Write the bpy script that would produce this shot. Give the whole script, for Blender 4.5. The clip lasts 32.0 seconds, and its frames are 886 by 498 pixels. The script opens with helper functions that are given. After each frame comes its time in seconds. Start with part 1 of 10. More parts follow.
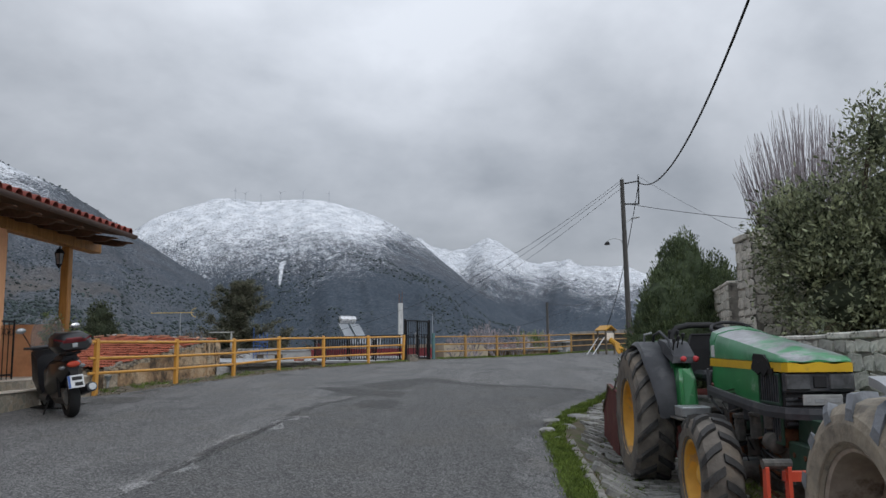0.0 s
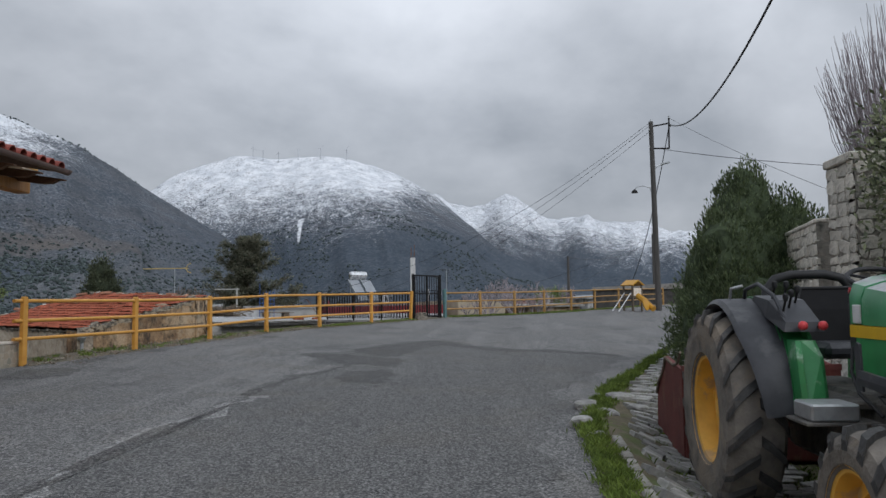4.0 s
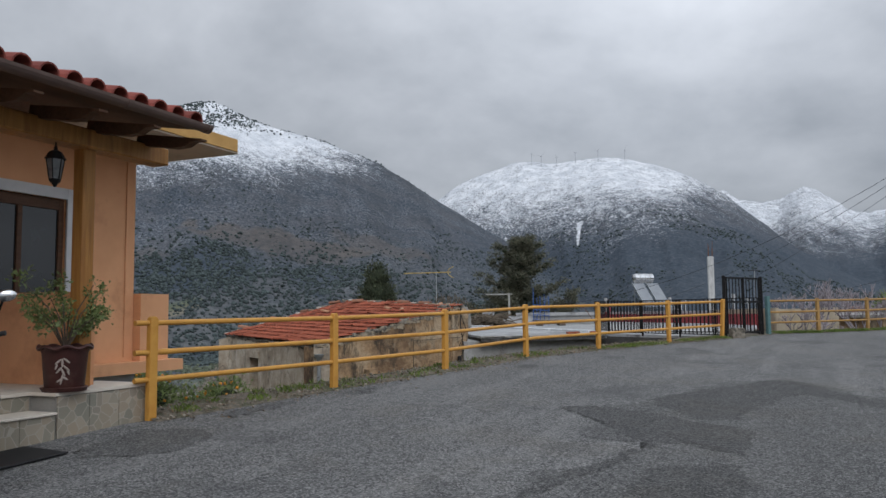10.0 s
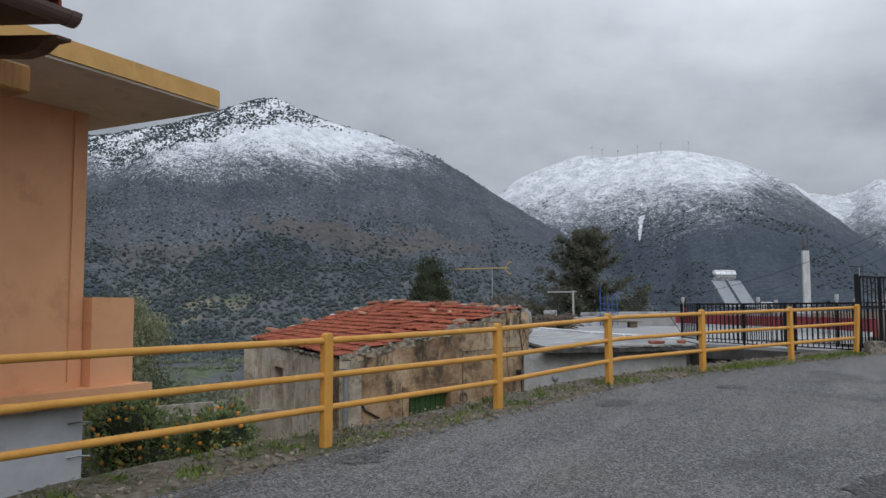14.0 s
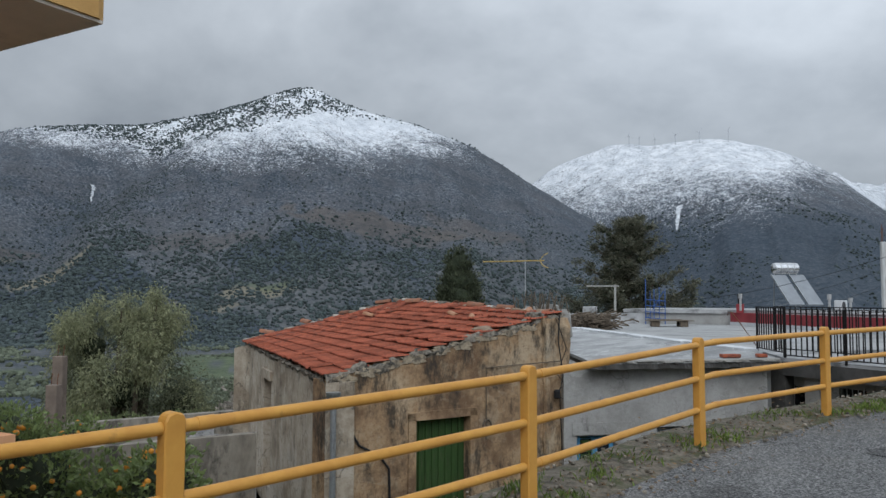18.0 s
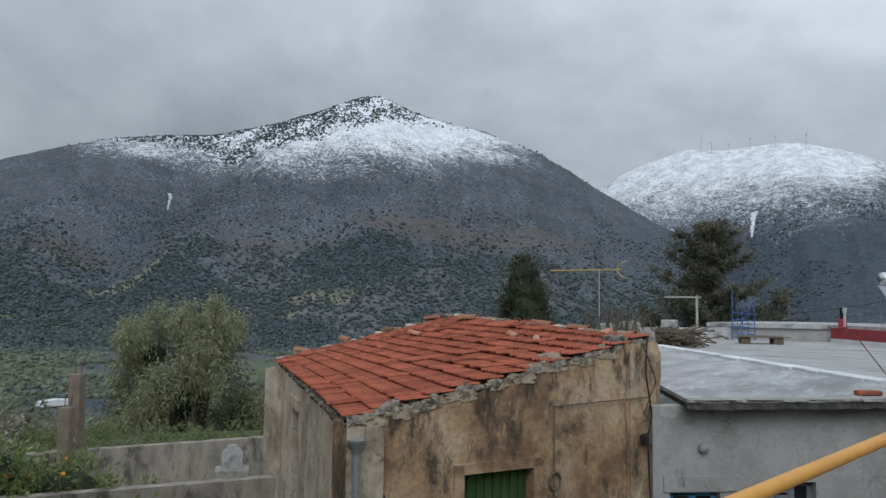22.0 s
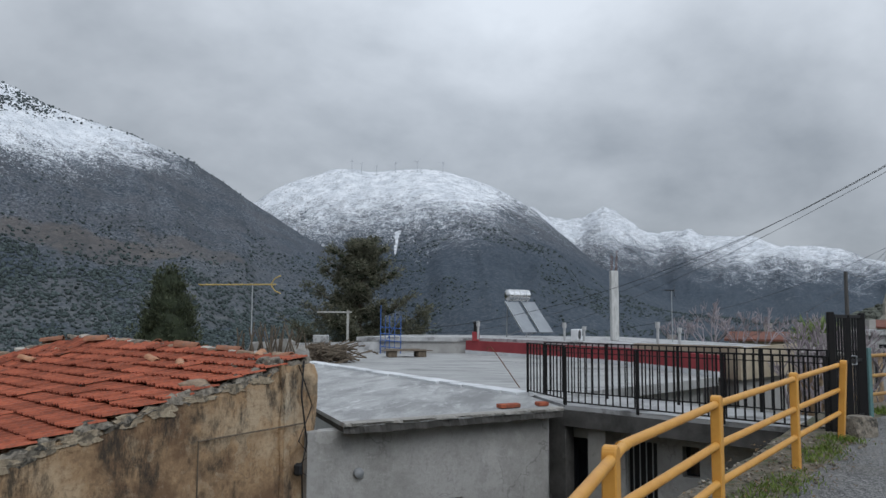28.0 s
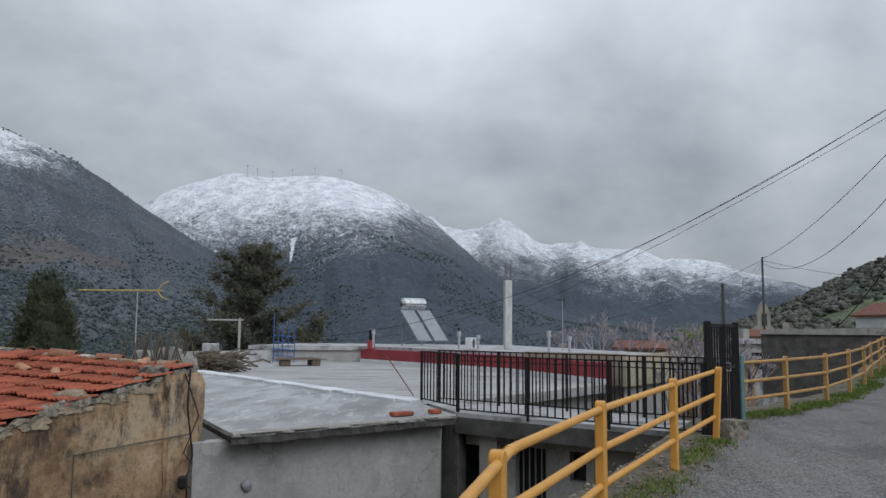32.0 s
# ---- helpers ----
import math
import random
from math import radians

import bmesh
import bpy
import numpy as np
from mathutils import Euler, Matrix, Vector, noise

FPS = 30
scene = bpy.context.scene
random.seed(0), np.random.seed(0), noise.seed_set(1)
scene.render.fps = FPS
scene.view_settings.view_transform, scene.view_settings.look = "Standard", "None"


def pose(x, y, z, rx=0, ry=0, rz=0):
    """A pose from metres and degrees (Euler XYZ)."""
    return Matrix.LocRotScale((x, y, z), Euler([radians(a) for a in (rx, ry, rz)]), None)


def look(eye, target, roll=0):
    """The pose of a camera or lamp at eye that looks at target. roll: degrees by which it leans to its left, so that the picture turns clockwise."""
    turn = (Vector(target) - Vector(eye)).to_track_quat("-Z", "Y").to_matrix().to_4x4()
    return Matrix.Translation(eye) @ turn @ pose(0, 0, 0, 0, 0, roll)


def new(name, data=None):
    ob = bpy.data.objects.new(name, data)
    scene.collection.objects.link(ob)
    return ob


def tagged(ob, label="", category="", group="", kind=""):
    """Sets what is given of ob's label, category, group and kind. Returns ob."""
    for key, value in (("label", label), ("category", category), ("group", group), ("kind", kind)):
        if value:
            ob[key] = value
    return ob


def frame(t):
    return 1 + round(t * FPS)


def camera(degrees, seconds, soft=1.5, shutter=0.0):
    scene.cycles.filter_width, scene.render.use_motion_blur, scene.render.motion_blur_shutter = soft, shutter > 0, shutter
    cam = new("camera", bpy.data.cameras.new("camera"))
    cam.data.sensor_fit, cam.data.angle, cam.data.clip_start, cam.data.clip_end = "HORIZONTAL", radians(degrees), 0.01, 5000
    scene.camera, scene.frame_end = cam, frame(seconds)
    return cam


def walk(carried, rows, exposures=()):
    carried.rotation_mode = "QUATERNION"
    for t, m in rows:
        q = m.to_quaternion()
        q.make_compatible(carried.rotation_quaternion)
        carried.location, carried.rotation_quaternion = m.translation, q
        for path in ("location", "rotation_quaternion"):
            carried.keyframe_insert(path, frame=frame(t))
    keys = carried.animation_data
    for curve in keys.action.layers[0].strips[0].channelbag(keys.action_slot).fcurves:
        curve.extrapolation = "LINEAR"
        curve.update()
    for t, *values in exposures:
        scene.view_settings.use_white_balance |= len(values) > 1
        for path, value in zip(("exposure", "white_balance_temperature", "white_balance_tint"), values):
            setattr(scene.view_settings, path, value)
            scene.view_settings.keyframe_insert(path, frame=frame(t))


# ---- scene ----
cam = camera(58.9, 32.0)
PATH = [
    (0, (0.026, -2.241, 0.903), (-0.029, -0.258, 1.159), -0.7),
    (0.5, (0.08, -2.05, 0.845), (0.065, -0.06, 1.046), -1.2),
    (1, (0.182, -1.8, 0.866), (0.181, 0.192, 1.047), -1.3),
    (1.5, (0.153, -1.532, 0.846), (0.163, 0.46, 1.021), -0.9),
    (2, (0.073, -1.153, 0.914), (0.088, 0.84, 1.086), -0.9),
    (2.5, (0.149, -0.654, 0.895), (0.164, 1.338, 1.066), -0.9),
    (3, (0.194, -0.204, 0.912), (0.206, 1.789, 1.083), -1.1),
    (3.5, (0.192, 0.315, 0.954), (0.132, 2.308, 1.113), -0.9),
    (5.5, (0.111, 2.449, 0.93), (-0.027, 4.44, 1.067), -1.0),
    (6, (0.125, 2.81, 1.014), (-0.028, 4.799, 1.156), -1.7),
    (6.5, (0.102, 3.128, 1.062), (-0.142, 5.106, 1.239), -1.7),
    (7, (0.131, 3.458, 1.04), (-0.239, 5.415, 1.228), -1.0),
    (7.5, (-0.019, 4.078, 1.089), (-0.489, 6.014, 1.273), -1.2),
    (8, (-0.178, 4.667, 1.097), (-0.72, 6.583, 1.279), -1.4),
    (8.5, (-0.354, 5.215, 1.113), (-0.977, 7.108, 1.284), -0.6),
    (9, (-0.53, 5.663, 1.179), (-1.189, 7.545, 1.334), -0.7),
    (9.5, (-0.739, 6.229, 1.2), (-1.465, 8.086, 1.353), -0.8),
    (10, (-0.997, 6.726, 1.226), (-1.783, 8.558, 1.389), -0.6),
    (10.5, (-1.21, 7.176, 1.274), (-2.005, 9.004, 1.435), -0.8),
    (11, (-1.306, 7.635, 1.341), (-2.107, 9.461, 1.5), -0.8),
    (11.5, (-1.564, 8.175, 1.338), (-2.367, 10.0, 1.5), -0.9),
    (12, (-1.7, 8.649, 1.357), (-2.531, 10.461, 1.512), -0.7),
    (12.5, (-1.85, 9.14, 1.388), (-2.745, 10.924, 1.53), -0.1),
    (13, (-2.075, 9.593, 1.44), (-2.986, 11.369, 1.583), -0.2),
    (13.5, (-2.319, 10.025, 1.444), (-3.232, 11.798, 1.591), -0.2),
    (14, (-2.487, 10.406, 1.475), (-3.409, 12.174, 1.625), -0.2),
    (14.5, (-2.776, 10.848, 1.543), (-3.704, 12.613, 1.695), -0.4),
    (16.5, (-3.47, 12.627, 1.674), (-4.436, 14.372, 1.822), 0.0),
    (17, (-3.728, 13.055, 1.68), (-4.695, 14.799, 1.827), -0.0),
    (17.5, (-3.904, 13.51, 1.726), (-4.877, 15.252, 1.867), -0.1),
    (18, (-4.022, 13.981, 1.767), (-5.022, 15.709, 1.89), 0.2),
    (18.5, (-4.25, 14.379, 1.78), (-5.289, 16.085, 1.892), 0.2),
    (19, (-4.41, 14.738, 1.8), (-5.481, 16.423, 1.912), -0.2),
    (19.5, (-4.503, 15.105, 1.862), (-5.624, 16.757, 1.987), 0.2),
    (20, (-4.669, 15.41, 1.86), (-5.802, 17.053, 1.992), 0.4),
    (20.5, (-4.856, 15.811, 1.874), (-5.989, 17.452, 2.012), 0.4),
    (21, (-4.97, 16.153, 1.908), (-6.108, 17.792, 2.046), 0.4),
    (21.5, (-5.19, 16.415, 1.92), (-6.331, 18.052, 2.059), 0.5),
    (22, (-5.386, 16.647, 1.947), (-6.529, 18.283, 2.087), 0.6),
    (22.5, (-5.478, 16.889, 1.955), (-6.624, 18.522, 2.095), 0.7),
    (23, (-5.62, 17.103, 1.961), (-6.716, 18.77, 2.1), 0.8),
    (23.5, (-5.787, 17.268, 1.985), (-6.761, 19.01, 2.115), 0.3),
    (24, (-5.815, 17.453, 1.99), (-6.707, 19.238, 2.126), 0.9),
    (24.5, (-5.829, 17.576, 2.012), (-6.626, 19.402, 2.18), 1.0),
    (25, (-5.868, 17.621, 2.024), (-6.561, 19.488, 2.202), 0.3),
    (25.5, (-5.903, 17.666, 2.022), (-6.53, 19.557, 2.197), 0.1),
    (26, (-5.907, 17.646, 2.03), (-6.475, 19.556, 2.202), 0.0),
    (26.5, (-5.887, 17.623, 2.035), (-6.402, 19.547, 2.209), 0.1),
    (28.5, (-5.865, 17.595, 2.028), (-6.168, 19.564, 2.21), 0.3),
    (29, (-5.868, 17.599, 2.024), (-6.151, 19.571, 2.207), 0.4),
    (29.5, (-5.866, 17.597, 2.028), (-6.129, 19.571, 2.212), 0.4),
    (30, (-5.864, 17.581, 2.026), (-6.095, 19.559, 2.216), 0.5),
    (30.5, (-5.855, 17.575, 2.022), (-6.053, 19.556, 2.219), 0.5),
    (31, (-5.845, 17.589, 2.023), (-6.003, 19.573, 2.224), 0.5),
    (31.5, (-5.839, 17.598, 2.029), (-5.955, 19.584, 2.231), 0.5),
    (32, (-5.837, 17.605, 2.018), (-5.919, 19.593, 2.222), 0.4),
]
walk(cam, [(t, look(e, g, r)) for t, e, g, r in PATH], exposures=[(0.0, 0.0, 6500, 10), (14.0, 0.0, 6500, 10), (18.5, 0.03, 6350, 7), (24.0, 0.0, 6350, 7), (32.0, -0.03, 6420, 9)])

# ---- sky: one overcast dome, brighter overhead, with broken cloud ----
world = bpy.data.worlds.new("overcast_sky")
scene.world = world
world.use_nodes = True
wn, wl = world.node_tree.nodes, world.node_tree.links
wn.clear()


def wnode(kind, **props):
    n = wn.new(kind)
    for k, v in props.items():
        if k == "op":
            n.operation = v
        elif k == "blend":
            n.blend_type = v
    return n


w_out, w_bg = wnode("ShaderNodeOutputWorld"), wnode("ShaderNodeBackground")
w_sky = wnode("ShaderNodeTexSky")
w_sky.sky_type, w_sky.sun_disc = "NISHITA", False
w_sky.sun_elevation, w_sky.sun_rotation = radians(42), radians(150)
w_tc, w_sep = wnode("ShaderNodeTexCoord"), wnode("ShaderNodeSeparateXYZ")
wl.new(w_tc.outputs["Generated"], w_sep.inputs[0])
w_up = wnode("ShaderNodeMath", op="MAXIMUM")
wl.new(w_sep.outputs["Z"], w_up.inputs[0])
w_up.inputs[1].default_value = 0.0
w_den = wnode("ShaderNodeMath", op="ADD")
wl.new(w_up.outputs[0], w_den.inputs[0])
w_den.inputs[1].default_value = 0.62
w_inv = wnode("ShaderNodeMath", op="DIVIDE")
w_inv.inputs[0].default_value = 1.0
wl.new(w_den.outputs[0], w_inv.inputs[1])
w_flat = wnode("ShaderNodeVectorMath", op="SCALE")
wl.new(w_tc.outputs["Generated"], w_flat.inputs[0])
wl.new(w_inv.outputs[0], w_flat.inputs["Scale"])
w_big, w_fine = wnode("ShaderNodeTexNoise"), wnode("ShaderNodeTexNoise")
for n, scale, detail, rough in ((w_big, 1.9, 5.0, 0.5), (w_fine, 5.2, 7.0, 0.55)):
    n.inputs["Scale"].default_value, n.inputs["Detail"].default_value, n.inputs["Roughness"].default_value = scale, detail, rough
    wl.new(w_flat.outputs[0], n.inputs["Vector"])
w_big.inputs["Distortion"].default_value = 0.5
w_mixn = wnode("ShaderNodeMix")
w_mixn.inputs["Factor"].default_value = 0.32
wl.new(w_big.outputs["Fac"], w_mixn.inputs[2])
wl.new(w_fine.outputs["Fac"], w_mixn.inputs[3])
w_ramp = wnode("ShaderNodeValToRGB")
w_ramp.color_ramp.elements[0].position, w_ramp.color_ramp.elements[0].color = 0.37, (0.232, 0.255, 0.290, 1)
w_ramp.color_ramp.elements[1].position, w_ramp.color_ramp.elements[1].color = 0.64, (0.425, 0.452, 0.497, 1)
wl.new(w_mixn.outputs[0], w_ramp.inputs[0])
w_grad = wnode("ShaderNodeMath", op="MULTIPLY_ADD")
wl.new(w_up.outputs[0], w_grad.inputs[0])
w_grad.inputs[1].default_value, w_grad.inputs[2].default_value = 1.9, 0.98
w_mul = wnode("ShaderNodeVectorMath", op="SCALE")
wl.new(w_ramp.outputs[0], w_mul.inputs[0])
wl.new(w_grad.outputs[0], w_mul.inputs["Scale"])
w_skyk = wnode("ShaderNodeVectorMath", op="SCALE")
w_skyk.inputs["Scale"].default_value = 0.05
wl.new(w_sky.outputs[0], w_skyk.inputs[0])
w_mix = wnode("ShaderNodeMix")
w_mix.data_type = "RGBA"
w_mix.inputs["Factor"].default_value = 0.06
wl.new(w_mul.outputs[0], w_mix.inputs[6])
wl.new(w_skyk.outputs[0], w_mix.inputs[7])
w_sidek = None
for azd, eld, spread, gain in ((-7, 17, 0.04, 0.15), (-60, 24, 0.12, -0.16), (26, 14, 0.05, 0.0), (112, 12, 0.30, 0.75), (-28, 22, 0.02, -0.02), (8, 21, 0.006, -0.03)):
    d = (math.sin(radians(azd)) * math.cos(radians(eld)), math.cos(radians(azd)) * math.cos(radians(eld)), math.sin(radians(eld)))
    near_d = wnode("ShaderNodeVectorMath", op="DOT_PRODUCT")
    wl.new(w_tc.outputs["Generated"], near_d.inputs[0])
    near_d.inputs[1].default_value = d
    lobe = wnode("ShaderNodeMath", op="MULTIPLY_ADD")
    wl.new(near_d.outputs["Value"], lobe.inputs[0])
    lobe.inputs[1].default_value, lobe.inputs[2].default_value = 1 / spread, -1 / spread
    bell = wnode("ShaderNodeMath", op="EXPONENT")
    wl.new(lobe.outputs[0], bell.inputs[0])
    add = wnode("ShaderNodeMath", op="MULTIPLY_ADD")
    wl.new(bell.outputs[0], add.inputs[0])
    add.inputs[1].default_value, add.inputs[2].default_value = gain, 1.0
    if w_sidek:
        wl.new(w_sidek.outputs[0], add.inputs[2])
    w_sidek = add
w_lit = wnode("ShaderNodeVectorMath", op="SCALE")
wl.new(w_mix.outputs[2], w_lit.inputs[0])
wl.new(w_sidek.outputs[0], w_lit.inputs["Scale"])
wl.new(w_lit.outputs[0], w_bg.inputs["Color"])
w_bg.inputs["Strength"].default_value = 1.0
wl.new(w_bg.outputs[0], w_out.inputs[0])

sun = new("sun", bpy.data.lights.new("sun", "SUN"))
sun.data.energy, sun.data.angle, sun.data.color = 1.0, radians(35), (0.98, 0.985, 1.0)
sun.matrix_world = pose(0, 0, 50, 48, 0, 30)


# ---- materials ----
MATS = {}


def surf(name, c1, c2=None, scale=3.0, rough=0.8, metal=0.0, bump=0.0, bscale=40.0, stain=None, sscale=0.6, samt=0.5, spos=0.55,
         island=False, obj=False, vary=0.25, spec=0.3, stretch=None):
    """A procedural surface: two base tones by noise, stains of a third, fine relief; vary tones by island or by object."""
    if name in MATS:
        return MATS[name]
    m = bpy.data.materials.new(name)
    MATS[name] = m
    m.use_nodes = True
    n, l = m.node_tree.nodes, m.node_tree.links
    b = n["Principled BSDF"]
    b.inputs["Roughness"].default_value, b.inputs["Metallic"].default_value = rough, metal
    b.inputs["Specular IOR Level"].default_value = spec
    c2 = c2 or tuple(v * 0.75 for v in c1)
    tc = n.new("ShaderNodeTexCoord")
    src = tc.outputs["Object"]
    if stretch:
        mp = n.new("ShaderNodeMapping")
        mp.inputs["Scale"].default_value = stretch
        l.new(src, mp.inputs[0])
        src = mp.outputs[0]
    t = n.new("ShaderNodeTexNoise")
    t.inputs["Scale"].default_value, t.inputs["Detail"].default_value, t.inputs["Roughness"].default_value = scale, 6, 0.62
    l.new(src, t.inputs["Vector"])
    r = n.new("ShaderNodeValToRGB")
    r.color_ramp.elements[0].position, r.color_ramp.elements[0].color = 0.35, (*c2, 1)
    r.color_ramp.elements[1].position, r.color_ramp.elements[1].color = 0.65, (*c1, 1)
    l.new(t.outputs["Fac"], r.inputs[0])
    col = r.outputs[0]
    if stain:
        s = n.new("ShaderNodeTexNoise")
        s.inputs["Scale"].default_value, s.inputs["Detail"].default_value, s.inputs["Roughness"].default_value = sscale, 8, 0.68
        l.new(src, s.inputs["Vector"])
        k = n.new("ShaderNodeMapRange")
        k.inputs[1].default_value, k.inputs[2].default_value, k.inputs[4].default_value = spos, spos + 0.1, samt
        l.new(s.outputs["Fac"], k.inputs[0])
        x = n.new("ShaderNodeMix")
        x.data_type = "RGBA"
        l.new(k.outputs[0], x.inputs[0])
        l.new(col, x.inputs[6])
        x.inputs[7].default_value = (*stain, 1)
        col = x.outputs[2]
    if island or obj:
        i = n.new("ShaderNodeNewGeometry") if island else n.new("ShaderNodeObjectInfo")
        k = n.new("ShaderNodeMapRange")
        k.inputs[3].default_value, k.inputs[4].default_value = 1 - vary, 1 + vary
        l.new(i.outputs["Random Per Island" if island else "Random"], k.inputs[0])
        x = n.new("ShaderNodeVectorMath")
        x.operation = "SCALE"
        l.new(col, x.inputs[0])
        l.new(k.outputs[0], x.inputs["Scale"])
        col = x.outputs[0]
    l.new(col, b.inputs["Base Color"])
    if bump:
        f = n.new("ShaderNodeTexNoise")
        f.inputs["Scale"].default_value, f.inputs["Detail"].default_value = bscale, 4
        l.new(src, f.inputs["Vector"])
        u = n.new("ShaderNodeBump")
        u.inputs["Strength"].default_value, u.inputs["Distance"].default_value = bump, 0.02
        l.new(f.outputs["Fac"], u.inputs["Height"])
        l.new(u.outputs[0], b.inputs["Normal"])
    return m


M_ochre = surf("ochre_paint", (0.60, 0.31, 0.065), (0.52, 0.25, 0.05), 6, 0.45, bump=0.1, stain=(0.22, 0.11, 0.04), sscale=5, samt=0.5, spos=0.62)
M_orange = surf("orange_render", (0.76, 0.40, 0.215), (0.69, 0.355, 0.185), 1.2, 0.9, bump=0.15, bscale=120, stain=(0.42, 0.19, 0.09), sscale=0.9, samt=0.35)
M_cream = surf("ochre_fascia", (0.60, 0.36, 0.13), (0.5, 0.29, 0.1), 3, 0.85, bump=0.2, stain=(0.3, 0.18, 0.08), sscale=4, samt=0.5, spos=0.6)
M_soffit = surf("grey_soffit", (0.72, 0.65, 0.56), (0.62, 0.56, 0.48), 1.5, 0.9, stain=(0.24, 0.22, 0.2), sscale=2, samt=0.3)
M_white = surf("white_render", (0.41, 0.405, 0.392), (0.32, 0.315, 0.303), 1.4, 0.9, bump=0.2, stain=(0.23, 0.215, 0.19), sscale=1.1, samt=0.6, spos=0.57)
M_whitewash = surf("whitewash", (0.68, 0.69, 0.70), (0.5, 0.51, 0.525), 1.0, 0.85, stain=(0.33, 0.33, 0.33), sscale=0.8, samt=0.6, spos=0.56)
M_conc = surf("weathered_concrete", (0.34, 0.325, 0.30), (0.23, 0.22, 0.205), 2, 0.95, bump=0.35, bscale=60, stain=(0.07, 0.068, 0.06), sscale=1.4, samt=0.7, spos=0.55)
M_roofc = surf("screeded_roof", (0.40, 0.40, 0.392), (0.25, 0.252, 0.25), 1.3, 0.65, bump=0.3, bscale=30, stain=(0.12, 0.122, 0.12), sscale=0.8, samt=0.75, spos=0.54, spec=0.25, stretch=(0.6, 2.2, 1))
M_darkc = surf("dark_concrete", (0.10, 0.095, 0.09), (0.05, 0.048, 0.045), 3, 0.95, bump=0.3, stain=(0.25, 0.24, 0.22), sscale=2, samt=0.4, spos=0.62)
M_wood = surf("varnished_wood", (0.42, 0.20, 0.055), (0.29, 0.125, 0.032), 2.2, 0.5, bump=0.15, bscale=30, stretch=(9, 9, 0.7), stain=(0.16, 0.07, 0.02), sscale=1.2, samt=0.5)
M_dwood = surf("dark_stained_wood", (0.12, 0.06, 0.035), (0.07, 0.035, 0.02), 4, 0.6, bump=0.2, stretch=(6, 1, 6))
M_tile = surf("terracotta_tile", (0.37, 0.105, 0.055), (0.20, 0.056, 0.035), 9, 0.9, bump=0.3, bscale=60, stain=(0.10, 0.055, 0.042), sscale=5, samt=0.7, spos=0.53, obj=True, vary=0.25)
M_tilei = surf("terracotta_tile_far", (0.37, 0.105, 0.055), (0.20, 0.056, 0.035), 9, 0.9, bump=0.3, bscale=60, stain=(0.10, 0.055, 0.042), sscale=5, samt=0.7, spos=0.53, island=True, vary=0.25)
M_ptile = surf("porch_tile", (0.27, 0.07, 0.05), (0.19, 0.045, 0.035), 9, 0.75, bump=0.2, obj=True, vary=0.2)
M_brown = surf("brown_gutter", (0.14, 0.09, 0.075), (0.10, 0.065, 0.055), 4, 0.4, metal=0.0, spec=0.5)
M_black = surf("black_iron", (0.009, 0.009, 0.010), (0.013, 0.012, 0.012), 8, 0.6, spec=0.2)
M_rust = surf("rusty_steel", (0.20, 0.085, 0.04), (0.09, 0.04, 0.025), 12, 0.8, metal=0.3, bump=0.2)
M_galv = surf("galvanised_steel", (0.42, 0.44, 0.45), (0.33, 0.34, 0.35), 14, 0.45, metal=0.7)
M_chrome = surf("stainless_steel", (0.72, 0.72, 0.72), (0.6, 0.6, 0.6), 3, 0.22, metal=1.0)
M_glass = surf("dark_glass", (0.02, 0.024, 0.028), (0.012, 0.014, 0.018), 2, 0.08, spec=0.7)
M_red = surf("faded_red_paint", (0.30, 0.05, 0.056), (0.23, 0.038, 0.044), 1.1, 0.9, stain=(0.42, 0.36, 0.34), sscale=0.5, samt=0.35, spos=0.6)
M_timber = surf("grey_timber", (0.17, 0.135, 0.10), (0.09, 0.072, 0.055), 3, 0.9, bump=0.3, stretch=(8, 8, 0.6))
M_cable = surf("cable_rubber", (0.02, 0.02, 0.022), (0.015, 0.015, 0.016), 2, 0.6)
M_bark = surf("bark", (0.13, 0.10, 0.075), (0.07, 0.052, 0.04), 8, 0.95, bump=0.6, bscale=18, stretch=(1, 1, 0.3))
M_twig = surf("grey_twig", (0.34, 0.30, 0.315), (0.21, 0.18, 0.19), 6, 0.9, island=True, vary=0.3)
M_stone = surf("limestone", (0.74, 0.72, 0.66), (0.46, 0.44, 0.4), 5, 0.95, bump=0.8, bscale=22, stain=(0.07, 0.068, 0.06), sscale=3.4, samt=0.9, spos=0.54, obj=True, vary=0.28)
M_mortar = surf("lime_mortar", (0.34, 0.32, 0.28), (0.15, 0.14, 0.125), 5, 1.0, bump=0.6, bscale=30, stain=(0.05, 0.05, 0.045), sscale=4, samt=0.8, spos=0.55)
M_flag = surf("flagstone", (0.33, 0.325, 0.305), (0.14, 0.138, 0.13), 5, 0.6, bump=0.5, bscale=25, stain=(0.08, 0.1, 0.04), sscale=6, samt=0.7, spos=0.56, obj=True, vary=0.3)
M_soil = surf("mossy_soil", (0.13, 0.11, 0.075), (0.075, 0.064, 0.042), 6, 1.0, bump=0.6, bscale=30, stain=(0.06, 0.09, 0.02), sscale=2.2, samt=0.7, spos=0.5)
M_grass = surf("grass_blades", (0.16, 0.22, 0.045), (0.09, 0.135, 0.028), 3, 0.7, island=True, vary=0.45)
M_tyre = surf("muddy_tyre", (0.15, 0.145, 0.14), (0.08, 0.08, 0.08), 7, 0.8, bump=0.5, bscale=30, stain=(0.26, 0.22, 0.175), sscale=3.4, samt=0.7, spos=0.5)
